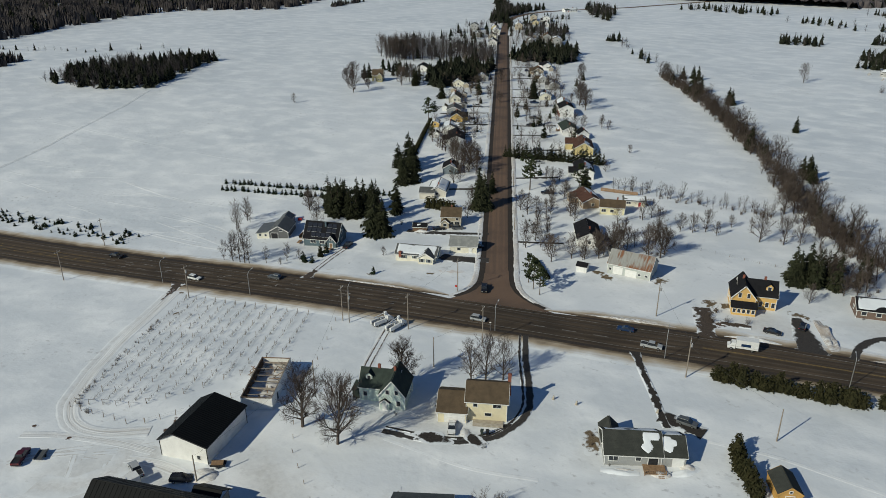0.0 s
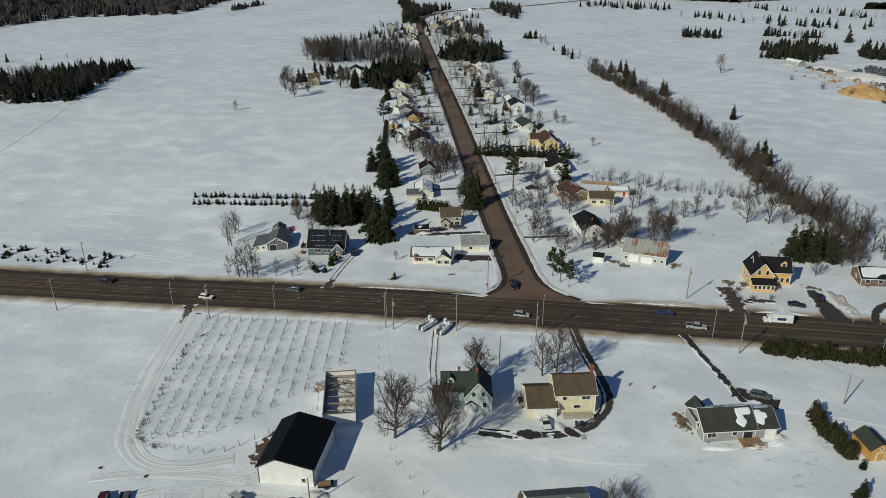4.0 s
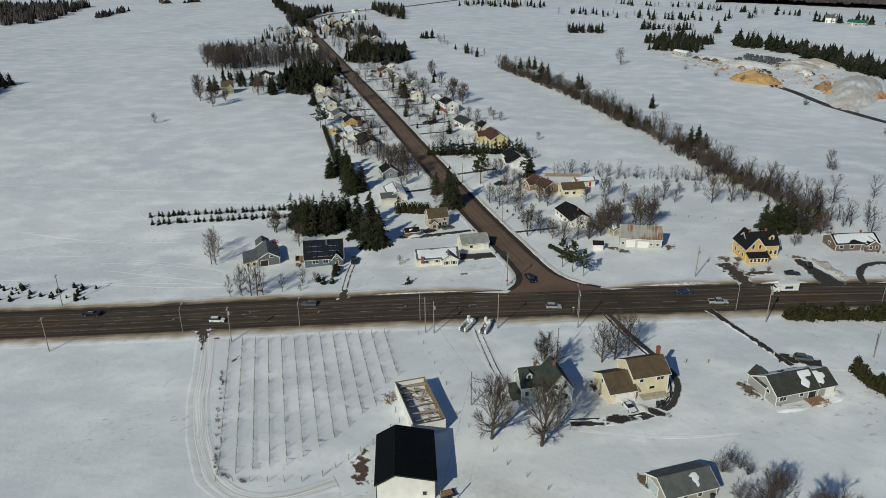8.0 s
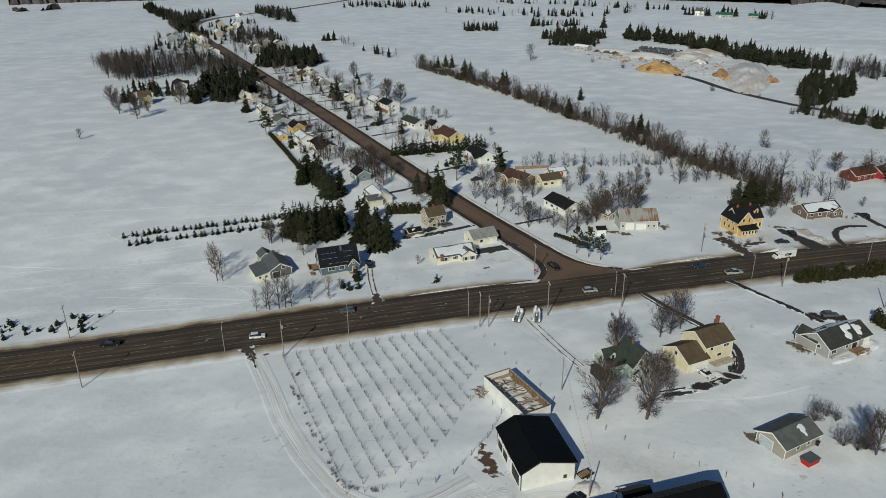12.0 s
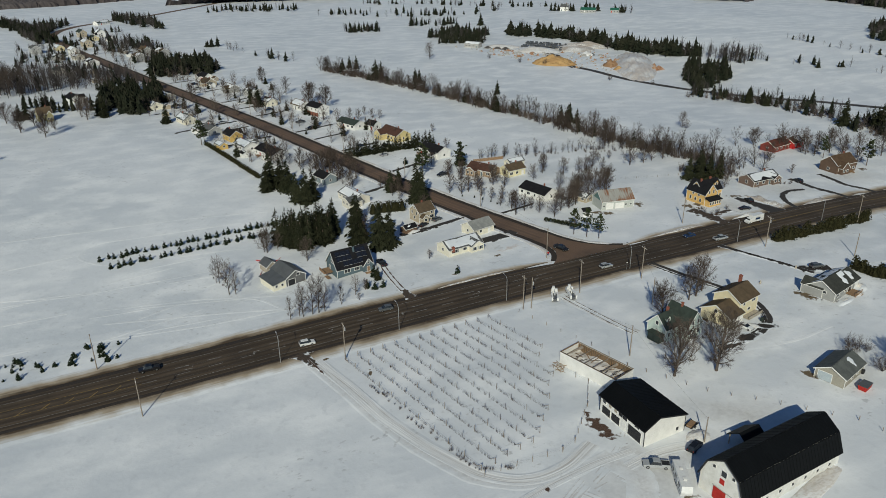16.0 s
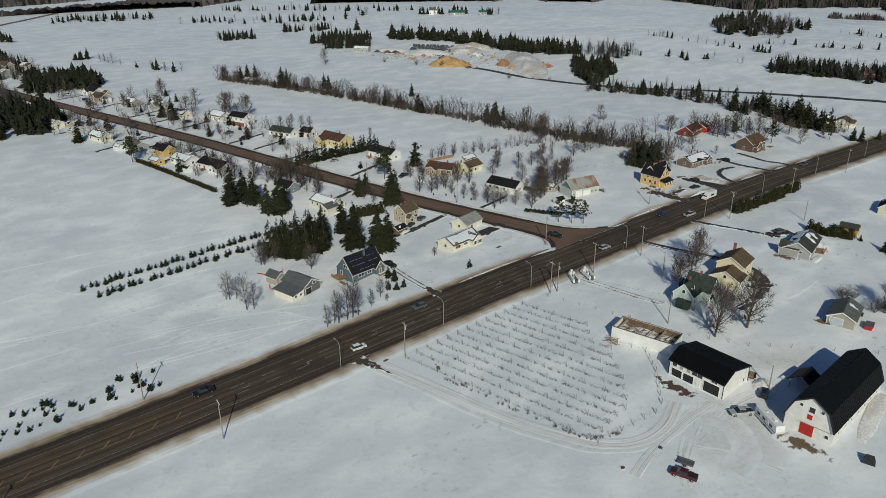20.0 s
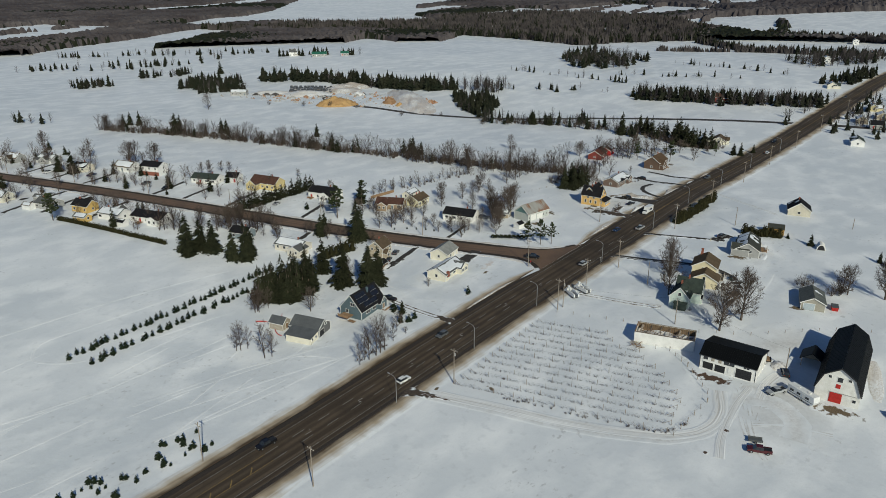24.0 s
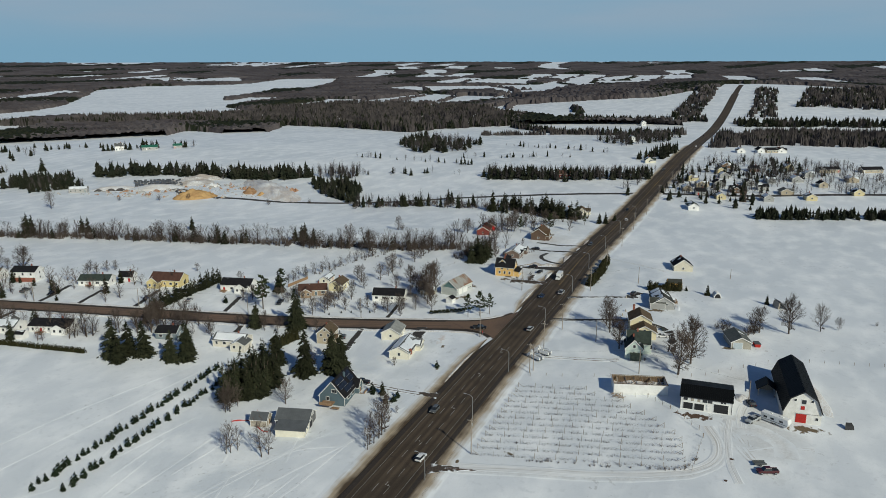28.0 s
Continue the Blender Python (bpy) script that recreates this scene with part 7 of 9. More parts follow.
def village(x, y, rot, L=None, wall=None, roofm=None, storeys=None):
    rng = random.Random(int(x * 3 + y))
    wall, roofm = wall or rng.choice(WALLS), roofm or rng.choice(ROOFS)
    s = storeys or rng.choice((1, 1, 2))
    sn = rng.choice((0.0, 0.3, 0.5))
    cottage(x, y, rot, L or rng.uniform(10, 14), rng.uniform(7, 8.5), 2.8 if s == 1 else 5.0, rng.uniform(1.9, 2.6), wall, roofm,
            f"{PLAIN.get(id(wall), 'yellow')} village house with {ROOFNAME.get(id(roofm), 'dark')} roof" + (" and snow patches" if sn else ""), sn, rng.choice((None, (rng.uniform(-3, 3), 2.5, 5, 2.6))), s, "houses along the side road", chimney=rng.random() < 0.6)


for x, y in [(-86, 368), (-74, 338), (-61, 318), (-58, 282), (-41, 262), (-85, 392)]:
    village(x, y, -72, None, None, None, 1)
for x, y in [(-128, 306), (-112, 257), (-101, 226), (-118, 330), (-150, 352), (-176, 352)]:
    village(x, y, 107, None, None, None, 1)
cottage(-92, 207, 107, 10.0, 7.0, 3.4, 2.4, YELLOW, R_BLACK, "ochre-yellow house with black roof", 0.05, (3, 3, 5, 2.8), group=V)
cottage(-100, 193, 107, 7.0, 4.5, 2.4, 1.3, YELLOW, R_GREY, "low ochre shed beside the hedge", 0.5, group=V, chimney=False)
cottage(-88, 186, 107, 13.0, 8.0, 2.9, 2.0, PALE, R_GREY, "white bungalow with grey snowy roof", 0.5, (2, 3, 6, 2.7), group=V)
for x, y in [(-166, 500), (-190, 470), (-178, 535), (-195, 540), (-182, 560), (-196, 598), (-215, 585), (-172, 608)]:
    village(x, y, 107)
for x, y in [(-128, 500), (-108, 520), (-122, 535), (-166, 655), (-160, 680), (-150, 640), (-178, 690)]:
    village(x, y, -72)
village(-159, 800, 40, 18, PALE, R_GREEN, 1)
village(-118, 830, 40, 14, PALE, R_GREY, 1)
# across the highway and far fields
village(286, -50, 17, 12, PALE, R_GREEN, 1)
for x, y in [(371, -47), (352, -38), (438, -57), (396, -36), (379, -60), (330, -66), (437, -163), (382, -164), (364, -112), (477, -114), (420, -120), (405, -140), (350, -130)]:
    village(x, y, 17, 9, None, None, 1)
for x, y in [(340, -50), (360, -75), (392, -84), (415, -62), (456, -85), (410, -100), (376, -95), (445, -130), (335, -100), (465, -60)]:
    village(x, y, 17 if x % 2 else -73, 8.5, GREY if x % 3 else BROWN, R_BLACK, 1)
for x, y in [(477, -147), (495, -183), (590, -100)]:
    village(x, y, -60, 20, TAN, R_BLACK, 1)
for x, y in [(572, -67), (582, -86), (594, -106)]:
    village(x, y, 17, None, PALE)
cottage(385, 585, -40, 18, 9, 3, 2.4, GREY, GREEN_STEEL, "grey farm building with green metal roof", 0, group="farm on the hill", name="farm_building", chimney=False)
cottage(407, 562, -40, 10, 7, 3, 2.2, GREY, GREEN_STEEL, "grey farm shed with green metal roof", 0, group="farm on the hill", name="farm_building", chimney=False)
cottage(378, 627, -40, 10, 9, 5, 3.4, PALE, R_GREY, "white farmhouse with grey roof", 0.4, group="farm on the hill")
cottage(166, 445, -52, 15, 7, 3.2, 1.6, CONCRETE, R_GREY, "low grey quarry shed with snowy roof", 0.7, group="quarry", name="quarry_shed", chimney=False)
cottage(372, 70, -70, 11, 8, 4, 3.0, siding(0.22, 0.035, 0.03), R_REDBR, "red barn among bare trees", 0, group="far farms", name="red_barn", chimney=False)
for x, y in [(236, 30), (241, 22), (470, 12), (640, 60), (760, 40), (900, 90)]:
    village(x, y, 17)


# ---- woods ----
def clump_template(rng):
    g = Geo()
    for i in range(11):
        a, r = rng.uniform(0, 6.28), rng.uniform(0, 3.4)
        g.tube((math.cos(a) * r, math.sin(a) * r, -0.5), (math.cos(a) * r * 1.15, math.sin(a) * r * 1.15, rng.uniform(6.5, 10)), rng.uniform(0.7, 1.3), 0.0, 3, False)
    tri = [(f[0], f[i], f[i + 1]) for f in g.f for i in range(1, len(f) - 1)]
    return np.array(g.v, float), np.array(tri)


plain_template = template


def template(kind, rng):
    return clump_template(rng) if kind == "clump" else plain_template(kind, rng)


def forest(places, heights, label, conifers=0.2, wide=1.3, fine=False):
    k = int(len(places) * conifers)
    if k:
        wood(places[:k], "conifer", heights, "distant dark spruces in " + label, wide)
    if len(places) > k:
        scatter("far_wood", places[k:], "hardwood" if fine else "clump", heights, FAR_BARE, "distant " + label, "wood", wide)


W1 = [(648, 1060), (759, 925), (800, 692), (784, 558), (735, 405), (788, 405), (841, 332), (865, 296), (1024, 345), (1169, 455), (1250, 590), (1330, 760), (1360, 915), (1130, 1010), (1020, 925), (902, 1056), (798, 1180)]
forest(fill(W1, 3300, 11), (9, 14), "bare hardwood forest across the plain", 0.16)
forest(along([(609, 1190), (655, 1045), (765, 925), (806, 692)], 330, 30, 12), (10, 17), "tree line above the hill farm", 0.6)
forest(along([(806, 692), (788, 558), (740, 405), (790, 400), (838, 335), (868, 300), (1020, 340)], 330, 24, 13), (9, 15), "spruce edge of the forest", 0.75)
forest(fill([(481, 276), (489, 230), (560, 225), (607, 271), (655, 358), (560, 340)], 260, 14), (8, 13), "isolated grove in the fields", 0.35, 1.2, True)
forest(along([(231, 500), (250, 471), (266, 429), (276, 374), (294, 332), (321, 312)], 190, 16, 15), (9, 15), "spruce belt behind the quarry", 0.8, 1.3, True)
forest(fill([(311, 306), (324, 262), (350, 268), (346, 305)], 60, 88), (9, 14), "tall bare trees above the quarry", 0.1, 0.9, True)
forest(fill([(150, 525), (178, 468), (214, 506), (196, 563)], 110, 16), (8, 12), "dark spruce grove", 0.75, 1.1, True)
forest(fill([(289, 292), (234, 228), (237, 207), (283, 232), (308, 263)], 130, 17), (7, 11), "spruce grove by the quarry road", 0.9, 1.1, True)
forest(fill([(353, 138), (362, 67), (383, -2), (405, -2), (380, 70), (375, 148)], 330, 18), (8, 13), "mixed wood along the highway", 0.45, 1.0, True)
forest(along([(224, 204), (244, 153), (242, 97), (231, 57), (226, 14)], 150, 22, 19), (5, 11), "mixed trees along the quarry road", 0.35, 0.9, True)
wood(along([(229, 194), (244, 153), (242, 97), (231, 57), (226, 14)], 190, 16, 20), "brush", (2, 5.5), "leafless brush along the quarry road")
forest(fill([(580, 60), (636, 22), (725, 8), (745, 45), (640, 105)], 240, 21), (8, 12), "bare wood beside the highway", 0.15, 1.1, True)
forest(along([(479, 14), (520, 6), (560, 4)], 70, 22, 22), (7, 11), "dark spruces beside the highway", 0.9, 1.0, True)
forest(along([(839, 284), (729, 167), (734, 76), (782, 12)], 190, 12, 23), (7, 12), "field boundary trees", 0.5)
forest(along([(692, 279), (738, 130)], 90, 10, 24), (5, 9), "field boundary scrub", 0.1)
forest(along([(966, 232), (944, 132), (981, 5)], 190, 20, 25), (8, 13), "spruce belt", 0.7)
forest(along([(272, -93), (302, -177), (350, -300)], 320, 12, 26), (5, 9), "spruce hedge at the field edge", 0.95, 1.1, True)
forest(fill([(600, -35), (680, -117), (727, -219), (760, -330), (980, -330), (892, -236), (870, -118), (779, -30)], 900, 27), (8, 13), "bare wood beyond the village", 0.15)
forest(along([(939, -45), (1006, -247), (1060, -400)], 330, 50, 28), (8, 14), "dark spruce belt", 0.85)
forest(fill([(1208, -127), (1222, -268), (1300, -500), (1749, -480), (1532, -150)], 900, 29), (10, 15), "forest beside the highway", 0.3)
wood(along([(330, -40), (440, -60), (500, -120), (380, -170)], 520, 110, 30), "hardwood", (5, 10), "garden trees of the far village", 1.2)
wood(along([(300, -40), (440, -60), (480, -130)], 130, 100, 31), "conifer", (4, 10), "garden spruces of the far village")
forest(along([(1020, 45), (1300, 47), (1500, 50)], 160, 40, 32), (8, 13), "roadside woods", 0.4)
forest(along([(1050, -75), (1300, -73), (1500, -70)], 120, 40, 33), (8, 13), "roadside woods", 0.4)
# woods seen over the western fields
forest(fill([(-429, 212), (-376, 206), (-335, 221), (-361, 333), (-385, 323), (-440, 281)], 560, 34), (8, 12), "dark wood island in the snowy field", 0.45, 1.2, True)
forest(fill([(-647, 354), (-672, 465), (-671, 636), (-540, 705), (-560, 900), (-1100, 900), (-1100, 354)], 2400, 35), (10, 15), "bare forest beyond the western fields", 0.15)
forest(along([(-489, 761), (-486, 841)], 40, 10, 36), (6, 9), "spruces along a field corner", 0.7)
forest(along([(-560, 246), (-515, 260)], 60, 30, 37), (7, 10), "wood edge", 0.6)
forest(along([(-304, 945), (-238, 763), (-200, 640)], 150, 16, 38), (7, 12), "spruce row beside the village road", 0.9, 1.0, True)
forest(fill([(-260, 454), (-222, 379), (-170, 392), (-123, 393), (-131, 425), (-186, 465), (-256, 489)], 430, 39), (9, 14), "bare wood behind the village", 0.06, 0.9, True)
forest(fill([(-160, 326), (-138, 284), (-119, 316), (-119, 368), (-154, 377)], 110, 40), (9, 13), "dense spruce grove in the village", 0.97, 1.35, True)
forest(fill([(-124, 413), (-70, 414), (-75, 464), (-119, 479)], 130, 41), (9, 13), "dense spruce grove in the village", 0.95, 1.35, True)
forest(fill([(-158, 565), (-108, 536), (-116, 617), (-160, 618)], 110, 42), (7, 11), "mixed trees in the village", 0.2, 1.0, True)
forest(along([(-205, 340), (-175, 320), (-150, 300)], 26, 16, 43), (7, 11), "mixed garden trees", 0.5, 0.9, True)
for pts, n, w, s, c in (([(91, 621), (129, 617)], 40, 26, 44, 0.7), ([(178, 650), (226, 618)], 44, 20, 45, 0.5), ([(150, 491), (191, 469)], 50, 22, 46, 0.8), ([(-64, 558), (-56, 553)], 10, 8, 47, 0.9), ([(-51, 544), (-32, 494), (-7, 440)], 14, 8, 48, 0.3), ([(110, 800), (240, 720), (330, 700)], 60, 40, 49, 0.6), ([(-20, 900), (90, 860)], 60, 40, 50, 0.6), ([(370, 640), (395, 605), (420, 560)], 22, 16, 51, 0.75), ([(395, 700), (300, 830), (200, 900)], 60, 20, 62, 0.5)):
    forest(along(pts, n, w, s), (6, 11), "scattered field trees", c, 1.0, True)
for pts, n, s in (([(440, 330), (430, 250), (420, 180)], 26, 52), ([(560, 200), (540, 120), (520, 60)], 24, 53), ([(330, 310), (372, 200), (368, 120)], 26, 54), ([(-640, 300), (-500, 330), (-440, 380)], 22, 55), ([(460, 210), (470, 150), (480, 90)], 20, 56)):
    forest(along(pts, n, 8, s), (3, 8), "trees along a field boundary", 0.5, 1.0, True)
for x, y in along([(250, 84), (241, 62), (229, 40), (217, 22)], 30, 15, 90):
    conifer(x, y, PICK.uniform(8, 15), "slim", "dark spruce belt by the quarry road", 1.5)
wood(along([(258, 96), (241, 62), (215, 18)], 60, 18, 91), "brush", (2.0, 5.0), "leafless brush under the spruce belt")
for x, y in [(168, 57), (173, 53), (179, 51), (184, 47), (189, 43), (196, 35), (200, 31), (160, 62)]:
    bare(x, y, PICK.uniform(8.5, 12), "light")
pine(175.5, 26.5, 11.5)
pine(166, 43, 10.5)
for x, y, h in [(93, 50, 10), (95, 45, 9), (97, 40, 11), (99, 47, 10.5), (102, 43, 9), (104, 38, 8.5), (100, 36, 7), (107, 42, 9), (139, 50, 9.5), (163, 51, 11), (172, 29, 8), (133, 31, 4.5), (90, 27, 6.5)]:
    bare(x, y, h, "light")
for x, y, h in [(98, 52, 11), (105, 46, 11.5), (108, 50, 10)]:
    conifer(x, y, h, "slim", "spruces behind the brown bungalow", 0.9)
forest(fill([(-222, 455), (-155, 440), (-165, 640), (-236, 625)], 150, 92), (5, 10), "garden trees of the upper village", 0.3, 1.0, True)
forest(fill([(-132, 480), (-88, 470), (-110, 600), (-150, 600)], 100, 93), (5, 10), "garden trees of the upper village", 0.3, 1.0, True)
forest(fill([(-196, 610), (-130, 600), (-140, 720), (-190, 720)], 70, 94), (5, 9), "garden trees of the upper village", 0.4, 1.0, True)
for x, y in along([(2, 44), (-8, 78)], 9, 9, 95) + along([(20, 38), (34, 66)], 8, 10, 96) + along([(0, 86), (-14, 126)], 9, 10, 97) + along([(-30, 66), (-48, 116)], 7, 8, 98):
    bare(x, y, PICK.uniform(5, 8.5), "light")
forest(fill([(-236, 804), (-210, 799), (-192, 828), (-206, 765), (-217, 703), (-216, 645), (-234, 700), (-256, 815), (-277, 877)], 330, 101), (7, 12), "mixed wood at the road bend", 0.4, 1.0, True)
forest(fill([(-150, 848), (-120, 745), (-94, 716), (-100, 815), (-138, 872)], 150, 102), (7, 12), "mixed wood above the upper village", 0.35, 1.0, True)
for x, y, h in [(-26, 258, 14), (-37, 266, 8), (-49, 355, 12), (-80, 334, 9), (-93, 268, 8.5), (-82, 259, 8), (-81, 303, 8)]:
    bare(x, y, h, "maple" if h > 11 else "light")
# garden trees up the side road
GARDEN = []
for s, n, seed in ((1, 165, 57), (-1, 150, 58)):
    rng = random.Random(seed)
    for i in range(n):
        y = rng.uniform(150, 560)
        x = side_x(y) + s * rng.uniform(7, 44)
        if rng.random() < 0.82:
            GARDEN.append((x, y))
        else:
            conifer(x, y, rng.uniform(4, 10), "slim", "village garden spruces", 1.3)


scatter("garden_trees", GARDEN, "stand", (5.5, 10.5), TWIG, "leafless garden trees along the side road", "trees")


# the far plain: forest broken by snow fields, out to the horizon
CLEARINGS = [
    [(640, 1330), (788, 1421), (874, 1428), (1011, 1507), (1497, 1945), (1733, 1991), (1971, 1811), (2072, 1786), (2400, 1867), (2554, 1679), (2228, 1501), (1888, 1398), (1735, 1426), (1469, 1346), (1375, 1318), (1310, 1243), (1434, 1247), (1386, 1181), (1146, 1114), (1060, 1042), (1030, 932), (902, 1056), (798, 1180), (655, 1235)],
    [(2069, 2369), (1971, 2089), (2121, 1853), (2315, 2010), (2244, 2352)],
    [(2057, 1181), (2181, 1155), (2299, 913), (2424, 737), (2876, 753), (3091, 458), (2692, 348), (2451, 511), (1711, 459), (1541, 447), (1573, 548), (1967, 744), (1809, 887), (1604, 897), (1389, 915), (1348, 906), (1296, 764), (1257, 683), (1269, 575), (1313, 524), (1352, 470), (1334, 352)],
    [(1173, 481), (1235, 428), (1276, 317), (1328, 139), (1600, 20), (1600, -40), (900, -40), (950, 236), (1075, 372)],
    [(1472, -16), (1574, -162), (1288, -117), (1125, -64), (1000, -34)],
]


def inside_all(X, Y, poly):
    c = np.zeros(X.shape, bool)
    for (x0, y0), (x1, y1) in zip(poly, poly[1:] + poly[:1]):
        if y0 != y1:
            c ^= ((y0 > Y) != (y1 > Y)) & (X < (x1 - x0) * (Y - y0) / (y1 - y0) + x0)
    return c


def chance(i, j, k):
    f = np.sin(i * 12.9898 + j * 78.233 + k * 37.719) * 43758.5453
    return f - np.floor(f)


def wooded(X, Y, R):
    """Where the plain bears forest: outside the clearings, broken by long fields with tree lines between them."""
    U, V = 0.96 * X + 0.28 * Y + 90 * np.sin(Y / 260.0) + 25 * np.sin(Y / 71.0), 0.96 * Y - 0.28 * X + 60 * np.sin(X / 270.0 + Y / 500.0) + 9 * np.sin(X / 53.0)
    iu, iv = np.floor(U / 420.0), np.floor(V / 130.0)
    broad = np.sin(X / 410.0 + 1.7 * np.sin(Y / 520.0)) + np.sin(Y / 370.0 + 1.3 * np.sin(X / 450.0 + 2.0))
    open_share = np.where(R < 1700, 0.42, np.where(R < 2600, 0.20, 0.15)) + 0.16 * broad
    field = chance(iu, iv, 1.0) < open_share
    open_land = np.zeros(X.shape, bool)
    for poly in CLEARINGS:
        open_land |= inside_all(X, Y, poly)
    fu, fv = U / 420.0 - iu, V / 130.0 - iv
    line = ((fv < 0.10) & (chance(iu, iv, 2.0) < 0.6)) | ((fu < 0.025) & (chance(iu, iv, 3.0) < 0.4))
    gaps = np.sin(U / 9.0 + 3 * np.sin(V / 31.0)) + np.sin(U / 23.0) > -0.2
    line &= gaps
    valley = inside_all(X, Y, CLEARINGS[0])
    w = np.where(open_land, line & ~valley, ~field | line)
    w &= ~((np.abs(Y + 12) < 45) & (X < 1720))
    w &= ~((Y < -25) & (X < 1750))
    return w & ~inside_all(X, Y, W1)


def plain_canopy():
    """The closed canopy of the far forests as rough sheets that fall to the ground at their edges; hardwoods and spruces apart."""
    ang, rad = np.radians(np.arange(-20, 112, 0.2)), 1010 * 1.0072 ** np.arange(0, 217)
    A, R = np.meshgrid(ang, rad)
    rng = np.random.default_rng(4)
    A = A + rng.uniform(-0.4, 0.4, A.shape) * radians(0.2)
    R = R * (1 + rng.uniform(-0.4, 0.4, A.shape) * 0.0072)
    X, Y = -100 + R * np.cos(A), R * np.sin(A)
    w = wooded(X, Y, R)
    tall = np.clip(1.25 - R / 6000, 0.55, 1.0) * (9.0 + 2.0 * np.sin(X / 60.0) * np.sin(Y / 47.0))
    Z = ground_z(X, Y) + np.where(w, tall * rng.uniform(0.62, 1.12, A.shape), -0.6)
    k = np.arange(A.size).reshape(A.shape)
    quads = np.stack([k[:-1, :-1], k[:-1, 1:], k[1:, 1:], k[1:, :-1]], -1).reshape(-1, 4)
    used = w.ravel()[quads].any(1)
    kind = np.sin(X / 130.0 + 2 * np.sin(Y / 90.0)) + np.sin(Y / 75.0 + X / 210.0) + rng.uniform(-0.5, 0.5, A.shape) > 1.05
    dark = kind.ravel()[quads[:, 0]]
    V = np.stack([X.ravel(), Y.ravel(), Z.ravel()], 1)
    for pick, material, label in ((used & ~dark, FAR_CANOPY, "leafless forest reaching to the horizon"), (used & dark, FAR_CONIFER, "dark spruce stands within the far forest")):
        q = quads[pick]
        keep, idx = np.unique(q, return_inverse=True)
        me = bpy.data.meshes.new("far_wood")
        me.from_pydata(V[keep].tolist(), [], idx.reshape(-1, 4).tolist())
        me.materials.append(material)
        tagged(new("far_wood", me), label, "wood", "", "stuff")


plain_canopy()
forest([(392, 600), (381, 612), (400, 588), (372, 632), (413, 556), (417, 575), (366, 640), (395, 606), (404, 592), (376, 622), (424, 552), (420, 548)], (8, 13), "spruces sheltering the hill farm", 0.8, 1.2, True)
forest(along([(356, 62), (362, 80), (372, 56)], 26, 8, 63), (6, 10), "bare trees round the red barn", 0.2, 1.0, True)

# ---- the quarry ----
def mound(name, x, y, rx, ry, h, rot, material, label, category, seed=1, n=22):
    o = thing(name, x, y, rot, label, category)
    g = Geo()
    for j in range(n + 1):
        for i in range(n + 1):
            a, b = 2 * i / n - 1, 2 * j / n - 1
            d = math.hypot(a, b)
            z = h * max(0.0, 1 - d ** 1.6) * (1 + 0.35 * noise.noise(Vector((a * 2, b * 2, seed)))) + 0.2 * h * (noise.noise(Vector((a * 5, b * 5, seed))) + 0.6 * noise.noise(Vector((a * 11, b * 11, seed)))) * (d < 0.95) - (0.3 if d >= 0.97 else 0)
            w = o.matrix_world @ Vector((a * rx, b * ry, 0))
            g.v.append((a * rx, b * ry, z - 0.05 + float(ground_z(w.x, w.y)) - w.z))
    m = n + 1
    g.f = [(j * m + i, j * m + i + 1, (j + 1) * m + i + 1, (j + 1) * m + i) for j in range(n) for i in range(n)]
    part("body", g, material, o, "", True)
    return o


mound("sand_pile", 191, 338, 19, 10, 7.0, -32, SAND, "tall heap of yellow quarry sand with bare face", "sand heap", 1, 34)
mound("sand_pile", 229, 311, 7, 5, 5.0, -40, mat("brown_quarry_earth", (0.19, 0.105, 0.055), (0.30, 0.19, 0.11), scale=0.3, fine=2, world_space=True), "heap of brown quarry earth", "earth heap", 2)
mound("sand_pile", 226.5, 297, 4, 3, 3.0, -40, SAND, "small heap of yellow quarry sand", "sand heap", 6)
mound("earth_bank", 246, 302, 56, 17, 6.0, 58, EARTHBANK, "long snowy quarry embankment streaked with earth", "embankment", 3, 44)
for i, (x, y, rx, ry, h) in enumerate([(208, 398, 26, 13, 3.2), (240, 386, 20, 14, 4.0), (236, 358, 7, 4, 3.0), (255, 392, 24, 10, 4.5), (190, 430, 20, 9, 2.5)]):
    mound("snowy_spoil_heap", x, y, rx, ry, h, -40, DIRTY if i % 2 else SNOWBANK, "snow-streaked quarry spoil heap", "spoil heap", i + 10)
PALLET = Geo().box(0, 0, 0.0, 2.4, 1.6, 0.18).mesh("pallet", POLE_WOOD)
STONES = Geo().box(0, 0, 0.18, 2.2, 1.45, 1.3, 0, 0.94).mesh("stone_load", mat("dark_stacked_stone", (0.055, 0.062, 0.075), (0.10, 0.105, 0.115), scale=1.0, fine=6, per_object=0.3))
LOAD = random.Random(19)
for r in range(5):
    for i in range(15):
        if LOAD.random() < 0.2:
            continue
        x, y = 203 + 22 * i / 14 + 4.2 * r + LOAD.uniform(-0.6, 0.6), 417 - 32 * i / 14 + 4.6 * r + LOAD.uniform(-0.6, 0.6)
        p = thing("stone_pallet", x, y, LOAD.uniform(-70, -40), "dark stacked stone on a wooden pallet in the quarry", "stone pallet", "quarry stone pallets", z=float(ground_z(x, y)) + 0.9)
        part("pallet", PALLET, None, p)
        part("stone_load", STONES, None, p)
for x, y, a in ((175, 432, -40), (181, 424, -30), (187, 419, -60), (236, 360, 20), (240, 356, 50)):
    mound("rock_pile", x, y, 4.0, 2.6, 2.0, a, mat("dark_rock", (0.05, 0.046, 0.045), (0.11, 0.10, 0.098), scale=0.4, fine=3, world_space=True), "dark heap of broken quarry rock", "rock pile", int(x), 10)
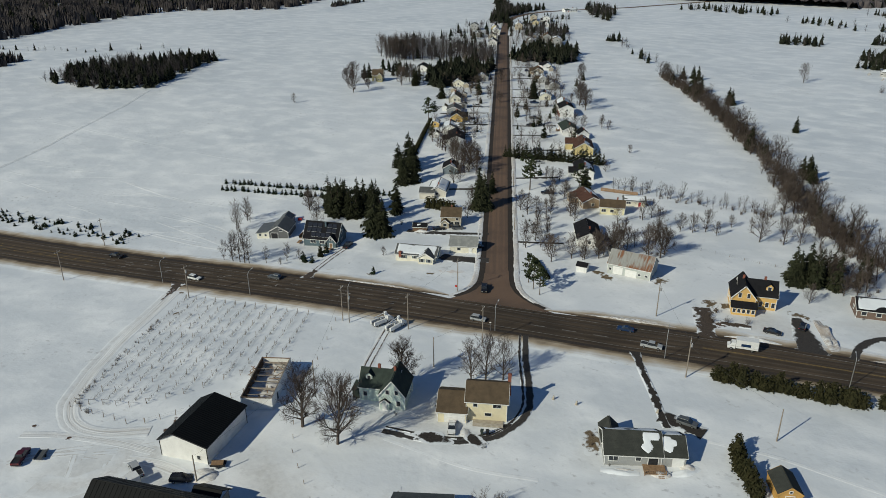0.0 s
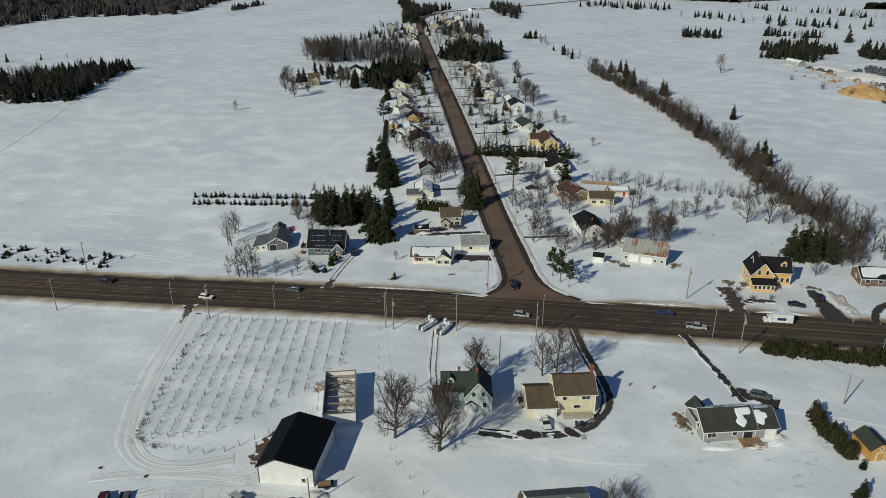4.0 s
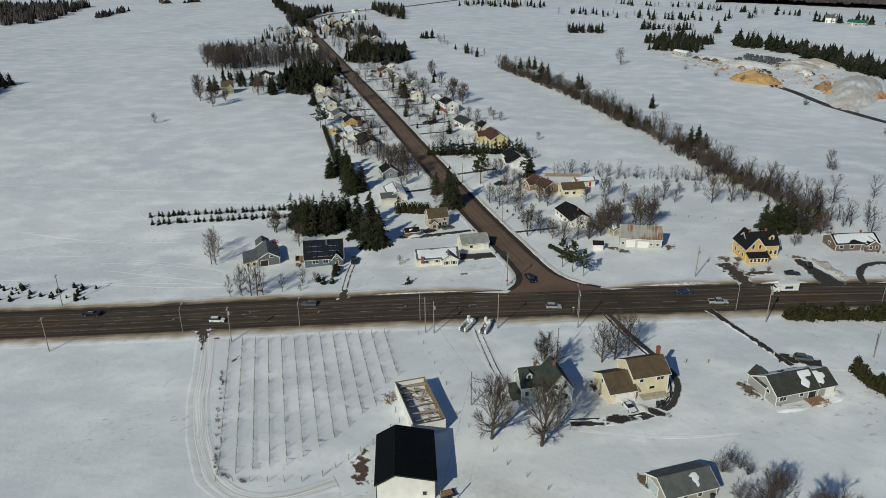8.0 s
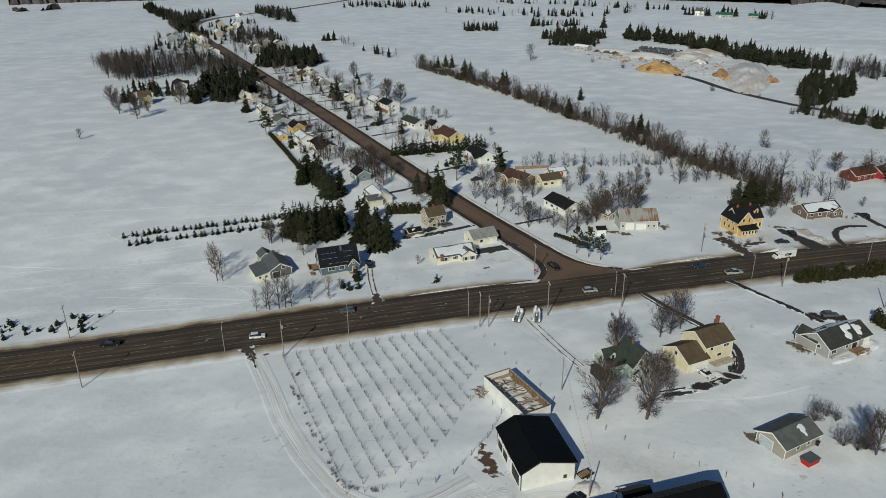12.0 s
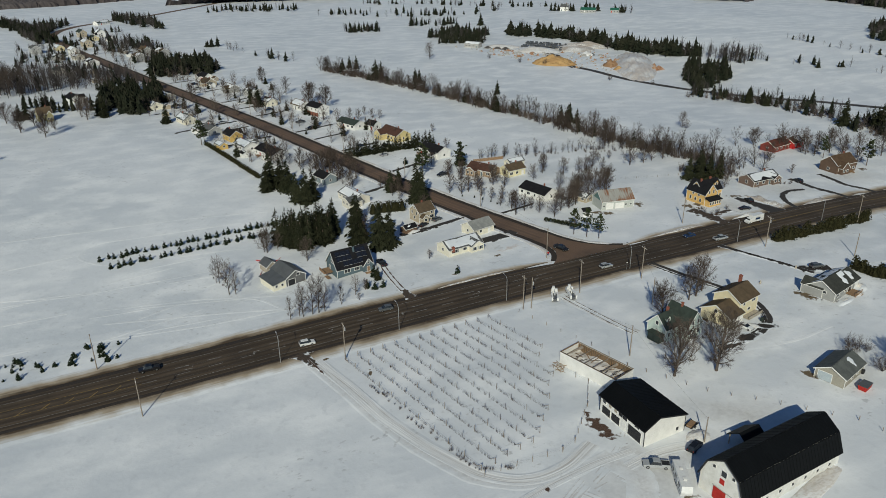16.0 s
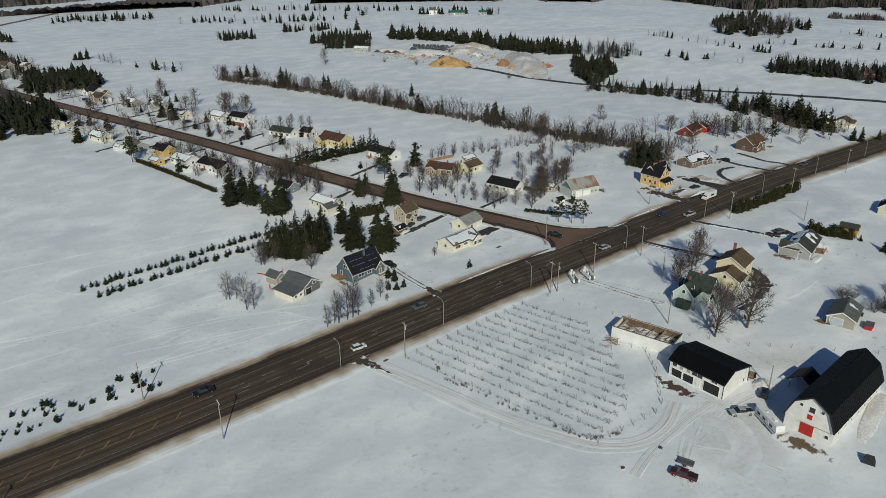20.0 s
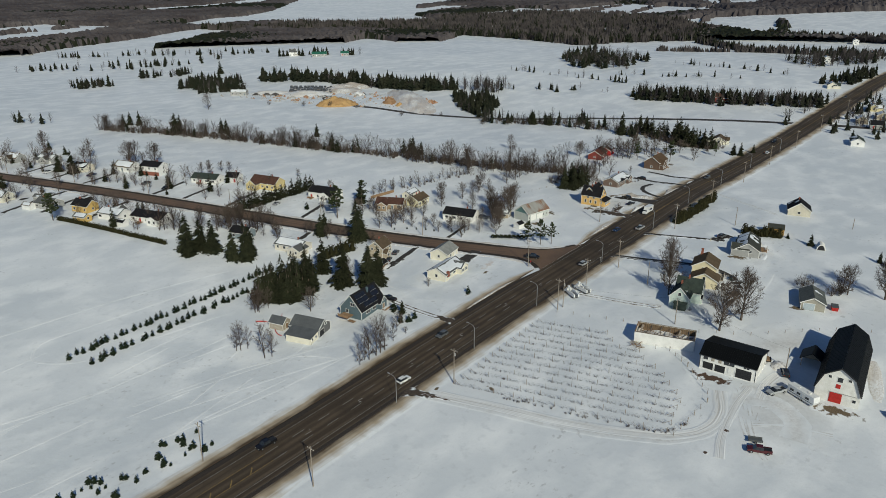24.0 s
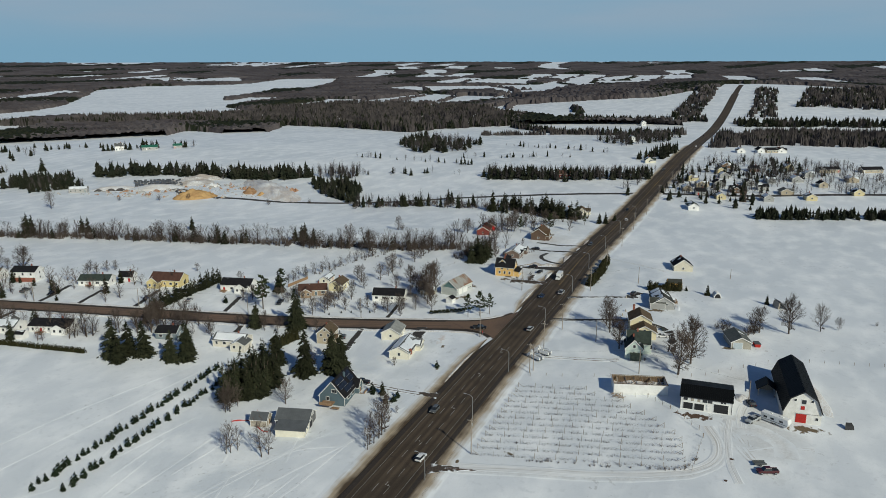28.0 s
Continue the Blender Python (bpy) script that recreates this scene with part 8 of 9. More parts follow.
structure(ribbon("road_quarry_yard", [(196, 318), (205, 345), (214, 372), (200, 398), (182, 420), (172, 434)], 4.5, WETYARD, lift=0.12, step=2.5, cross=6, sink=(True, True)), "dark muddy track through the quarry yard", "road")
for i, (x, y) in enumerate([(185, 410), (194, 405), (203, 398), (212, 392), (222, 384), (188, 395), (198, 388), (245, 350), (232, 356), (180, 380), (176, 395), (240, 330)]):
    mound("rock_pile", x, y, 3.2, 2.4, 1.6, i * 30, REDROCK if i % 3 == 0 else CONCRETE, "low pile of broken quarry rock", "rock pile", i + 30, 8)

def rubble(poly, n, seed, size, material, label):
    """Broken stones strewn over a stretch of ground, as one mesh."""
    g, rng = Geo(), random.Random(seed)
    for x, y in fill(poly, n, seed):
        s = rng.uniform(*size)
        z = float(ground_z(x, y))
        k = len(g.v)
        g.v += [(x + s * rng.uniform(0.5, 1) * math.cos(a), y + s * rng.uniform(0.5, 1) * math.sin(a), z - 0.1) for a in (0, 1.3, 2.6, 3.9, 5.2)] + [(x + s * rng.uniform(-0.3, 0.3), y + s * rng.uniform(-0.3, 0.3), z + s * rng.uniform(0.4, 0.9))]
        g.f += [(k + i, k + (i + 1) % 5, k + 5) for i in range(5)]
    tagged(part("rubble", g, material), label, "rubble", "", "stuff")


PIT = [(150, 455), (178, 440), (245, 400), (268, 330), (250, 285), (215, 300), (190, 330), (165, 385)]
rubble(PIT, 170, 80, (0.8, 2.6), CONCRETE, "grey broken stone strewn over the quarry floor")
rubble(PIT, 120, 81, (0.8, 2.4), REDROCK, "red broken stone strewn over the quarry floor")
rubble([(238, 330), (262, 312), (262, 280), (244, 282)], 60, 82, (1.5, 4.5), REDROCK, "red blocks at the foot of the quarry face")

drive([(-291, 58), (-296, 96), (-307, 138), (-316, 176), (-332, 218)], 2.6, FURROW, "shallow furrow with trodden snow across the field", name="ground_furrow")

# the bare board fence behind the cottages
bf = thing("board_fence", 19.0, 113.2, -3, "long fence of pale new boards", "fence")
for i in range(9):
    part("post", Geo().box(-8 + 2 * i, 0.1, -0.4, 0.12, 0.12, 2.1), TIMBER, bf)
BOARD = Geo().box(0, 0, 0.1, 0.17, 0.025, 1.5).mesh("board", TIMBER)
for i in range(84):
    part("board", BOARD, None, bf).matrix_basis = pose(-7.95 + 0.19 * i, 0, 0, 0, 0)


# ---- vineyard ----
VPOST = Geo().tube((0, 0, -0.4), (0, 0, 1.75), 0.07, 0.06, 6).mesh("post", POLE_WOOD)
VD = Vector((14.4, -59.0, 0)).normalized()
ends = [60.5, 60, 59, 58.5, 58, 55.5, 52, 49, 45, 40, 37, 27, 23.5]
for i, ln in enumerate(ends):
    x0, y0 = -96.3 + 3.78 * i, -30.0 + 0.1 * i
    row = thing("vine_row", x0, y0, 0, "trellised row of leafless vines on wooden posts", "vine row", "vineyard rows")
    o, rng = row.matrix_world.translation, random.Random(i)
    n = int(ln / 5.6)
    vines, wires = Geo(), Geo()
    last = None
    for k in range(n + 1):
        d = ln * k / n
        q = Vector((x0, y0, 0)) + VD * d
        z = float(ground_z(q.x, q.y))
        p = part("post", VPOST, None, row)
        p.matrix_basis = pose(q.x - o.x, q.y - o.y, z - o.z, rng.uniform(-3, 3), rng.uniform(-3, 3))
        here = Vector((q.x - o.x, q.y - o.y, z - o.z))
        if last is not None:
            for h in (0.75, 1.25):
                wires.tube(last + Vector((0, 0, h)), here + Vector((0, 0, h)), 0.012, 0.012, 3, False)
            for v in range(11):
                t = rng.random()
                base = last.lerp(here, t)
                for b in range(4):
                    dz = rng.uniform(0.2, 0.9)
                    s = base + Vector((rng.uniform(-0.1, 0.1), 0, rng.uniform(-0.1, 0.5)))
                    vines.tube(s, s + VD * rng.uniform(-0.8, 0.8) + Vector((rng.uniform(-0.2, 0.2), 0, dz)), 0.025, 0.0, 3, False)
        last = here
    br = Geo().tube((0, 0, 1.5), tuple(VD * 2.0 + Vector((0, 0, 0.1))), 0.05, 0.05, 5).tube(tuple(last + Vector((0, 0, 1.5))), tuple(last - VD * 2.0 + Vector((0, 0, 0.1))), 0.05, 0.05, 5)
    part("brace", br, POLE_WOOD, row)
    part("trellis_wire", wires, GALV, row)
    part("vines", vines, TWIG, row)


def fence(pts, gap, label, wires=True, h=1.4):
    f = thing("wire_fence", pts[0][0], pts[0][1], 0, label, "fence")
    o, last = f.matrix_world.translation, None
    for a, b in zip(pts, pts[1:]):
        n = max(1, round(math.dist(a, b) / gap))
        for i in range(n + 1):
            x, y = a[0] + (b[0] - a[0]) * i / n, a[1] + (b[1] - a[1]) * i / n
            z = float(ground_z(x, y))
            p = part("post", FPOST, None, f)
            p.matrix_basis = Matrix.Translation((x - o.x, y - o.y, z - o.z)) @ pose(0, 0, 0, PICK.uniform(-5, 5), PICK.uniform(-5, 5)) @ Matrix.Diagonal((1, 1, h / 1.4, 1))
            here = Vector((x - o.x, y - o.y, z - o.z + h * 0.8))
            if last is not None and wires:
                for dz in (0.0, 0.5):
                    part("strand", Geo().tube(last - Vector((0, 0, dz)), here - Vector((0, 0, dz)), 0.012, 0.012, 3, False), GALV, f)
            last = here


FPOST = Geo().tube((0, 0, -0.4), (0, 0, 1.4), 0.08, 0.07, 6).mesh("post", POLE_WOOD)
fence([(-82, -90.5), (-63, -91.6), (-58.8, -90), (-49, -80), (-43.5, -72), (-46, -64)], 3.6, "low post and wire fence round the vineyard", h=1.6)
fence([(-41, -30), (-32.6, -57), (-30, -70), (-19, -88), (4.5, -112), (15.6, -147)], 5.5, "line of leaning fence posts in deep snow", False, 1.2)
fence([(47, 62), (110, 45)], 5, "sagging wire fence across a snowy yard", True, 1.0)
brush = scatter("vineyard_brush", along([(-94, -45), (-90, -62), (-83, -88), (-75, -91)], 46, 1.0, 70), "brush", (0.7, 1.4), BRUSH, "dry brown brush along the vineyard edge", "brush")


# ---- poles, lamps and wires ----
def utility_pole(x, y, h=11.5, rot=0, transformer=False, arm=True, guy=False):
    p = thing("utility_pole", x, y, rot, "weathered wooden utility pole" + (" with crossarm" if arm else "") + (" and transformer" if transformer else ""), "utility pole", "utility poles")
    part("shaft", Geo().tube((0, 0, -0.5), (0, 0, h), 0.17, 0.11, 8), POLE_WOOD, p)
    if arm:
        a = part("crossarm", Geo().box(0, 0, h - 0.9, 0.12, 2.4, 0.14), POLE_WOOD, p)
        for v in (-1.1, -0.4, 0.4, 1.1):
            part("insulator", Geo().disc(0, v, h - 0.76, 0.06, 0.2, 6), WHITE, a)
    if transformer:
        t = part("transformer", Geo().disc(0.35, 0, h - 2.6, 0.26, 0.85, 10), GALV, p)
        part("bushing", Geo().disc(0.35, 0, h - 1.75, 0.06, 0.25, 6), WHITE, t)
    if guy:
        part("guy_wire", Geo().tube((0, 0, h - 1), (0, -5.5, -0.2), 0.02, 0.02, 4), GALV, p)
    return p


LINE = [(-330, -29.5), (-262, -30), (-205, -30), (-150.4, -30), (-96, -29.3), (-39, -29), (-18, -28), (5, -29), (59, -28), (107, -25.5), (156, -24), (205, -22), (255, -22), (310, -22), (370, -24)]
for i, (x, y) in enumerate(LINE):
    utility_pole(x, y, 11.6, 0, i in (4, 8), True)
utility_pole(-36.5, -29.6, 10.5, 0, True, False)
for x, y, h, t in [(-161.5, 0.1, 11.8, False), (-13.5, 0.5, 11.5, False), (-26.4, -66, 9.5, False), (-3, -45, 9, False), (80, -47, 8.5, False), (48, 3, 11, True), (110, -88, 5, False), (-33, -103, 7, False)]:
    utility_pole(x, y, h, 0, t, h > 11)
SIDEPOLES = [(side_x(y) + 6.5, y) for y in (58, 108, 158, 208, 258, 308, 360, 410, 460, 520)]
for x, y in SIDEPOLES:
    utility_pole(x, y, 9.5, 17, False, False)


def cable(a, b, sag, label="overhead cable between poles", r=0.018):
    g = Geo()
    side = (Vector(b) - Vector(a)).cross(Vector((0, 0, 1))).normalized()
    for i in range(13):
        t = i / 12
        p = Vector(a).lerp(Vector(b), t) - Vector((0, 0, sag * 4 * t * (1 - t)))
        g.v += [tuple(p + side * r), tuple(p + Vector((0, 0, r))), tuple(p - side * r), tuple(p - Vector((0, 0, r)))]
    g.f = [(4 * i + k, 4 * i + (k + 1) % 4, 4 * i + 4 + (k + 1) % 4, 4 * i + 4 + k) for i in range(12) for k in range(4)]
    return tagged(part("overhead_cable", g, WIRE), label, "cable", "overhead cables")


def top(x, y, h):
    return Vector((x, y, float(ground_z(x, y)) + h))


for a, b in zip(LINE, LINE[1:]):
    for dy, dz in ((-1.1, 10.9), (1.1, 10.9), (0.0, 8.6)):
        cable(top(*a, dz) + Vector((0, dy, 0)), top(*b, dz) + Vector((0, dy, 0)), math.dist(a, b) * 0.012)
for a, b in zip(SIDEPOLES, SIDEPOLES[1:]):
    cable(top(*a, 9.2), top(*b, 9.2), 0.7)
cable(top(-18, -28, 10.5), top(-13.5, 0.5, 11), 0.6)
cable(top(-13.5, 0.5, 10.5), top(*SIDEPOLES[0], 9.2), 0.8)
cable(top(-39, -29, 9), top(-26.4, -66, 9.2), 0.6)
cable(top(-26.4, -66, 9.2), top(-33, -103, 6.6), 0.9)
cable(top(5, -29, 9), top(-3, -45, 8.6), 0.4)
cable(top(59, -28, 9), top(80, -47, 8.3), 0.5)
cable(top(59, -28, 10.5), top(48, 3, 10.5), 0.5)


def street_lamp(x, y, rot=0, h=8.6):
    s = thing("street_lamp", x, y, rot, "slim galvanised street lamp with arm over the road", "street lamp", "highway street lamps")
    part("pole", Geo().tube((0, 0, -0.3), (0, 0, h - 1.0), 0.11, 0.08, 8).tube((0, 0, h - 1.0), (0, 0.7, h - 0.25), 0.08, 0.06, 6), GALV, s)
    a = part("arm", Geo().tube((0, 0.7, h - 0.25), (0, 2.3, h), 0.06, 0.05, 6), GALV, s)
    hd = part("lamp_head", Geo().box(0, 2.7, h - 0.08, 0.32, 0.9, 0.16, 0, 0.8), GALV, a)
    return s


for x, y in [(-113, -22.2), (-77.2, -22.1), (-40.9, -21.6), (6.1, -21.2), (53, -20.6), (97, -18), (142, -17), (190, -16), (240, -17)]:
    street_lamp(x, y)
for x, y, lab in [(-13.6, -0.6, "red stop sign on a post"), (4.7, -21.3, "white route sign on a post")]:
    s = thing("road_sign", x, y, 0, lab, "road sign")
    part("post", Geo().box(0, 0, -0.3, 0.07, 0.07, 2.6), GALV, s)
    ring = [(math.cos(radians(22.5 + 45 * i)) * 0.42, math.sin(radians(22.5 + 45 * i)) * 0.42) for i in range(8 if "stop" in lab else 4)]
    part("plate", Geo().hull([(a, -0.05, 2.4 + b) for a, b in ring], [(a, -0.08, 2.4 + b) for a, b in ring]), DOOR_RED if "stop" in lab else WHITE, s)


# ---- vehicles ----
def wheels(o, xs, half, r=0.34):
    for x in xs:
        for s in (-1, 1):
            w = part("wheel", Geo().disc(x, s * half - 0.11, r, r, 0.22, 14, "Y"), RUBBER, o)
            part("rim", Geo().disc(x, s * half + (0.115 if s > 0 else -0.125), r, r * 0.6, 0.012, 10, "Y"), ALLOY, w)


def shell(g, prof, half, inset=0.0):
    """A body pressed out of its side profile, drawn in at the top."""
    zt = max(p[1] for p in prof)
    zb = min(p[1] for p in prof)
    def y(z):
        return half - inset * (z - zb) / max(1e-6, zt - zb)
    return g.hull([(x, -y(z), z) for x, z in prof], [(x, y(z), z) for x, z in prof])


def car(x, y, rot, paint, label, kind="suv", group="cars"):
    o = thing("pickup_truck" if kind == "pickup" else "car", x, y, rot, label, "pickup" if kind == "pickup" else "car", group, z=float(ground_z(x, y)) + (0.2 if abs(y - highway_y(x)) < 8 or abs(x - side_x(y)) < 5 else 0.06))
    L, hw = {"suv": (4.6, 0.92), "sedan": (4.7, 0.9), "pickup": (5.7, 0.98)}[kind]
    f = L / 2
    if kind == "pickup":
        body = [(-f, 0.45), (f, 0.45), (f, 0.95), (f - 1.3, 1.12), (-f, 1.12)]
        cabin = [(-0.95, 1.1), (f - 1.25, 1.1), (f - 1.95, 1.78), (-0.75, 1.8)]
    elif kind == "suv":
        body = [(-f, 0.35), (f, 0.35), (f, 0.85), (f - 1.2, 1.02), (-f, 1.05)]
        cabin = [(-f + 0.08, 1.03), (f - 1.1, 1.0), (f - 1.95, 1.62), (-f + 0.45, 1.66)]
    else:
        body = [(-f, 0.32), (f, 0.32), (f, 0.75), (f - 1.3, 0.92), (-f + 0.8, 0.95), (-f, 0.88)]
        cabin = [(-f + 0.75, 0.93), (f - 1.25, 0.9), (f - 2.1, 1.4), (-f + 1.6, 1.42)]
    part("body", shell(Geo(), body, hw, 0.05), paint, o)
    gl = part("cabin_glass", shell(Geo(), cabin, hw - 0.04, 0.2), GLASS, o)
    zt = max(c[1] for c in cabin)
    xa, xb = cabin[3][0], cabin[2][0]
    part("roof_panel", Geo().box((xa + xb) / 2, 0, zt - 0.02, xb - xa - 0.05, 2 * hw - 0.46, 0.05, 0, 0.95), paint, gl)
    if kind == "pickup":
        part("load_bed", Geo().box(-f + 0.95, 0, 1.121, 1.7, 1.6, 0.02), BLACK_PANEL, o)
        for s in (-1, 1):
            part("bed_rail", Geo().box(-f + 0.95, s * 0.86, 1.1, 1.85, 0.1, 0.14), paint, o)
    for s in (-1, 1):
        part("headlight", Geo().box(f - 0.02, s * 0.66, 0.66, 0.08, 0.36, 0.15), LAMPGLASS, o)
        part("tail_light", Geo().box(-f + 0.02, s * 0.72, 0.8, 0.08, 0.22, 0.16), REDLENS, o)
    part("bumper", Geo().box(f, 0, 0.36, 0.12, 1.7, 0.2).box(-f, 0, 0.38, 0.12, 1.7, 0.2), BLACK_PANEL, o)
    wheels(o, (-f + 0.95, f - 0.95), hw - 0.08, 0.38 if kind == "pickup" else 0.33)
    return o


BLACKP, WHITEP, SILVER, NAVY, MAROON, REDP, GREYP = car_paint(0.012, 0.012, 0.014), car_paint(0.72, 0.72, 0.71), car_paint(0.36, 0.37, 0.38), car_paint(0.015, 0.035, 0.09), car_paint(0.07, 0.012, 0.015), car_paint(0.45, 0.015, 0.02), car_paint(0.10, 0.105, 0.11)
PK = "parked vehicles"
car(11.2, -68.6, -72, WHITEP, "white car parked before a garage wing", "sedan", PK)
car(61.0, -48.2, -10, GREYP, "dark grey car parked on a cleared drive", "suv", PK)
car(-36.4, -103.8, 24, BLACKP, "black car parked beside the barn", "suv", PK)
car(-47.6, -104.8, 150, SILVER, "silver pickup parked in the snowy yard", "pickup", PK)
car(-75.9, -109.8, 114, MAROON, "dark maroon pickup parked in the snow", "pickup", PK)
car(79.5, 3.6, -8, BLACKP, "black car parked before the gold farmhouse", "sedan", PK)
car(87.5, 9.8, 80, BLACKP, "black car parked beside the gold farmhouse", "suv", PK)
car(-66.9, 25.2, 96, BLACKP, "black pickup parked on a snowy drive", "pickup", PK)
car(-19.8, 37.6, 20, BLACKP, "black car parked beside an outbuilding", "suv", PK)
car(-33.6, 53.6, 24, GREYP, "dark car parked by the tan house", "suv", PK)
car(-40.5, 51.0, 30, BLACKP, "black car parked by the tan house", "sedan", PK)
car(125.8, 20.5, 84, BLACKP, "black car parked by the brown bungalow", "suv", PK)
car(22.5, 50.0, -60, GREYP, "dark car parked by the white bungalow", "suv", PK)
car(-5.6, 3.8, -72, BLACKP, "black pickup waiting at the junction", "pickup", "cars on the road")
car(-76.8, -8.4, 180, GREYP, "dark car on the highway", "suv", "cars on the road")
car(-147.6, -8.0, 180, BLACKP, "black pickup on the highway", "pickup", "cars on the road")
car(41, -9.2, 180, NAVY, "dark blue car on the highway", "sedan", "cars on the road")
car(49, -16.4, 0, SILVER, "silver pickup on the highway", "pickup", "cars on the road")
car(-0.5, -16.8, 0, SILVER, "silver car on the highway", "suv", "cars on the road")
car(-104, -16.6, 0, WHITEP, "white car on the highway", "suv", "cars on the road")
for i, (x, y) in enumerate([(150, -6.5), (230, -12.5), (262, -6.8), (430, -8.5), (600, -19), (760, -12)]):
    car(x, y, 180 * (y > -10), (GREYP, WHITEP, BLACKP)[i % 3], ("dark grey", "white", "black")[i % 3] + " car far along the highway", "suv", "cars on the road")


def bucket_truck(x, y, rot):
    o = thing("bucket_truck", x, y, rot, "white utility bucket truck parked at the roadside", "utility truck", "utility trucks")
    part("chassis", Geo().box(0, 0, 0.45, 6.6, 1.6, 0.25), BLACK_PANEL, o)
    c = part("cab", shell(Geo(), [(1.5, 0.6), (3.5, 0.6), (3.5, 1.3), (2.9, 1.4), (2.4, 2.3), (1.5, 2.3)], 1.05, 0.12), WHITEP, o)
    part("windscreen", Geo().hull([(2.93, -0.85, 1.42), (2.93, 0.85, 1.42), (2.45, 0.8, 2.2), (2.45, -0.8, 2.2)], [(2.98, -0.85, 1.42), (2.98, 0.85, 1.42), (2.5, 0.8, 2.2), (2.5, -0.8, 2.2)]), GLASS, c)
    for s in (-1, 1):
        part("tool_locker", Geo().box(-1.2, s * 0.85, 0.7, 4.4, 0.5, 1.1), WHITEP, o)
    part("bed", Geo().box(-1.2, 0, 0.7, 4.4, 1.2, 0.5), GREYP, o)
    bm_ = part("boom", Geo().tube((-0.4, 0, 1.2), (-0.4, 0, 2.3), 0.25, 0.25, 8).tube((-0.4, 0, 2.3), (-3.2, 0.1, 2.9), 0.17, 0.14, 6).tube((-3.2, 0.1, 2.9), (1.2, 0.3, 3.1), 0.13, 0.11, 6), WHITEP, o)
    part("bucket", Geo().box(1.5, 0.35, 2.3, 0.7, 0.7, 1.0), WHITEP, bm_)
    wheels(o, (-2.2, 2.4), 0.98, 0.45)


bucket_truck(-26.8, -27.2, 62)
bucket_truck(-21.6, -28.6, 72)
cam_ = thing("travel_trailer", -46.2, -111.3, -116, "white travel trailer parked beside the barn", "travel trailer")
part("body", shell(Geo(), [(-4.3, 0.5), (4.0, 0.5), (4.4, 1.4), (4.1, 2.9), (-4.3, 2.9)], 1.2, 0.05), WHITEP, cam_)
for u in (-2.8, -0.6, 2.2):
    for v in (-1.2, 1.2):
        part("window", Geo().box(u, v, 1.5, 1.1, 0.06, 0.6), GLASS, cam_)
part("door", Geo().box(0.9, -1.2, 0.7, 0.7, 0.05, 1.9), PALE, cam_)
for v in (-1.215, 1.215):
    part("stripe", Geo().box(0, v, 1.0, 8.0, 0.03, 0.14), GREYP, cam_)
part("roof_vent", Geo().box(-1.5, 0, 2.9, 0.6, 0.6, 0.15), WHITE, cam_)
part("roof_vent", Geo().box(1.8, 0, 2.9, 0.9, 0.7, 0.25), WHITE, cam_)
wheels(cam_, (-0.6, 0.4), 1.1, 0.36)
tr = thing("utility_trailer", -72.3, -107.6, -66, "small flat trailer standing in the snow", "trailer")
part("bed", Geo().box(0, 0, 0.5, 3.4, 1.8, 0.12).box(0, 0.88, 0.62, 3.4, 0.06, 0.35).box(0, -0.88, 0.62, 3.4, 0.06, 0.35), GREY_STEEL, tr)
wheels(tr, (0,), 0.95, 0.32)
t2 = thing("utility_trailer", -31.8, -97.3, 20, "small trailer loaded with lumber by the garage", "trailer")
part("bed", Geo().box(0, 0, 0.5, 3.2, 1.8, 0.12).box(0, 0.88, 0.62, 3.2, 0.06, 0.3).box(0, -0.88, 0.62, 3.2, 0.06, 0.3), BLACK_PANEL, t2)
part("lumber", Geo().box(-0.2, 0.1, 0.62, 2.6, 1.2, 0.35, 0.1), TIMBER, t2)
wheels(t2, (0,), 0.95, 0.32)
bt = thing("delivery_truck", 72, -8.9, 183, "white box truck driving on the highway", "truck", "cars on the road", z=float(ground_z(72, -8.9)) + 0.2)
part("cab", shell(Geo(), [(2.0, 0.5), (4.0, 0.5), (4.0, 1.2), (3.4, 1.4), (2.9, 2.2), (2.0, 2.2)], 1.05, 0.1), WHITEP, bt)
part("cargo_box", Geo().box(-0.9, 0, 0.8, 5.6, 2.3, 2.5), WHITEP, bt)
part("colour_panel", Geo().box(-0.6, -1.17, 1.5, 2.4, 0.03, 0.8).box(-0.6, 1.17, 1.5, 2.4, 0.03, 0.8), NAVY, bt)
part("windscreen", Geo().box(3.25, 0, 1.45, 0.1, 1.8, 0.65), GLASS, bt)
wheels(bt, (-2.2, 3.0), 1.0, 0.42)


# ---- small things ----
def patch(x, y, rx, ry, rot, material, label, seed=1, z=0.05):
    """Ground laid bare: a ragged low patch."""
    g = Geo()
    n, rings = 30, 4
    c, s = math.cos(radians(rot)), math.sin(radians(rot))
    for k in range(rings + 1):
        for i in range(n):
            a = 2 * math.pi * i / n
            r = k / rings * (1 + 0.55 * noise.noise(Vector((math.cos(a) * 1.7, math.sin(a) * 1.7, seed))) * (k / rings))
            px, py = x + c * rx * r * math.cos(a) - s * ry * r * math.sin(a), y + s * rx * r * math.cos(a) + c * ry * r * math.sin(a)
            g.v.append((px, py, float(ground_z(px, py)) + 0.06 + z * 0.2 - 0.04 * k / rings))
            g.uv.append((i / n, 0.5 + 0.5 * k / rings))
    for k in range(rings):
        for i in range(n):
            j = (i + 1) % n
            g.f.append((k * n + i, (k + 1) * n + i, (k + 1) * n + j, k * n + j))
    structure(part("ground_patch", g, material, None, "", True), label, "ground patch")


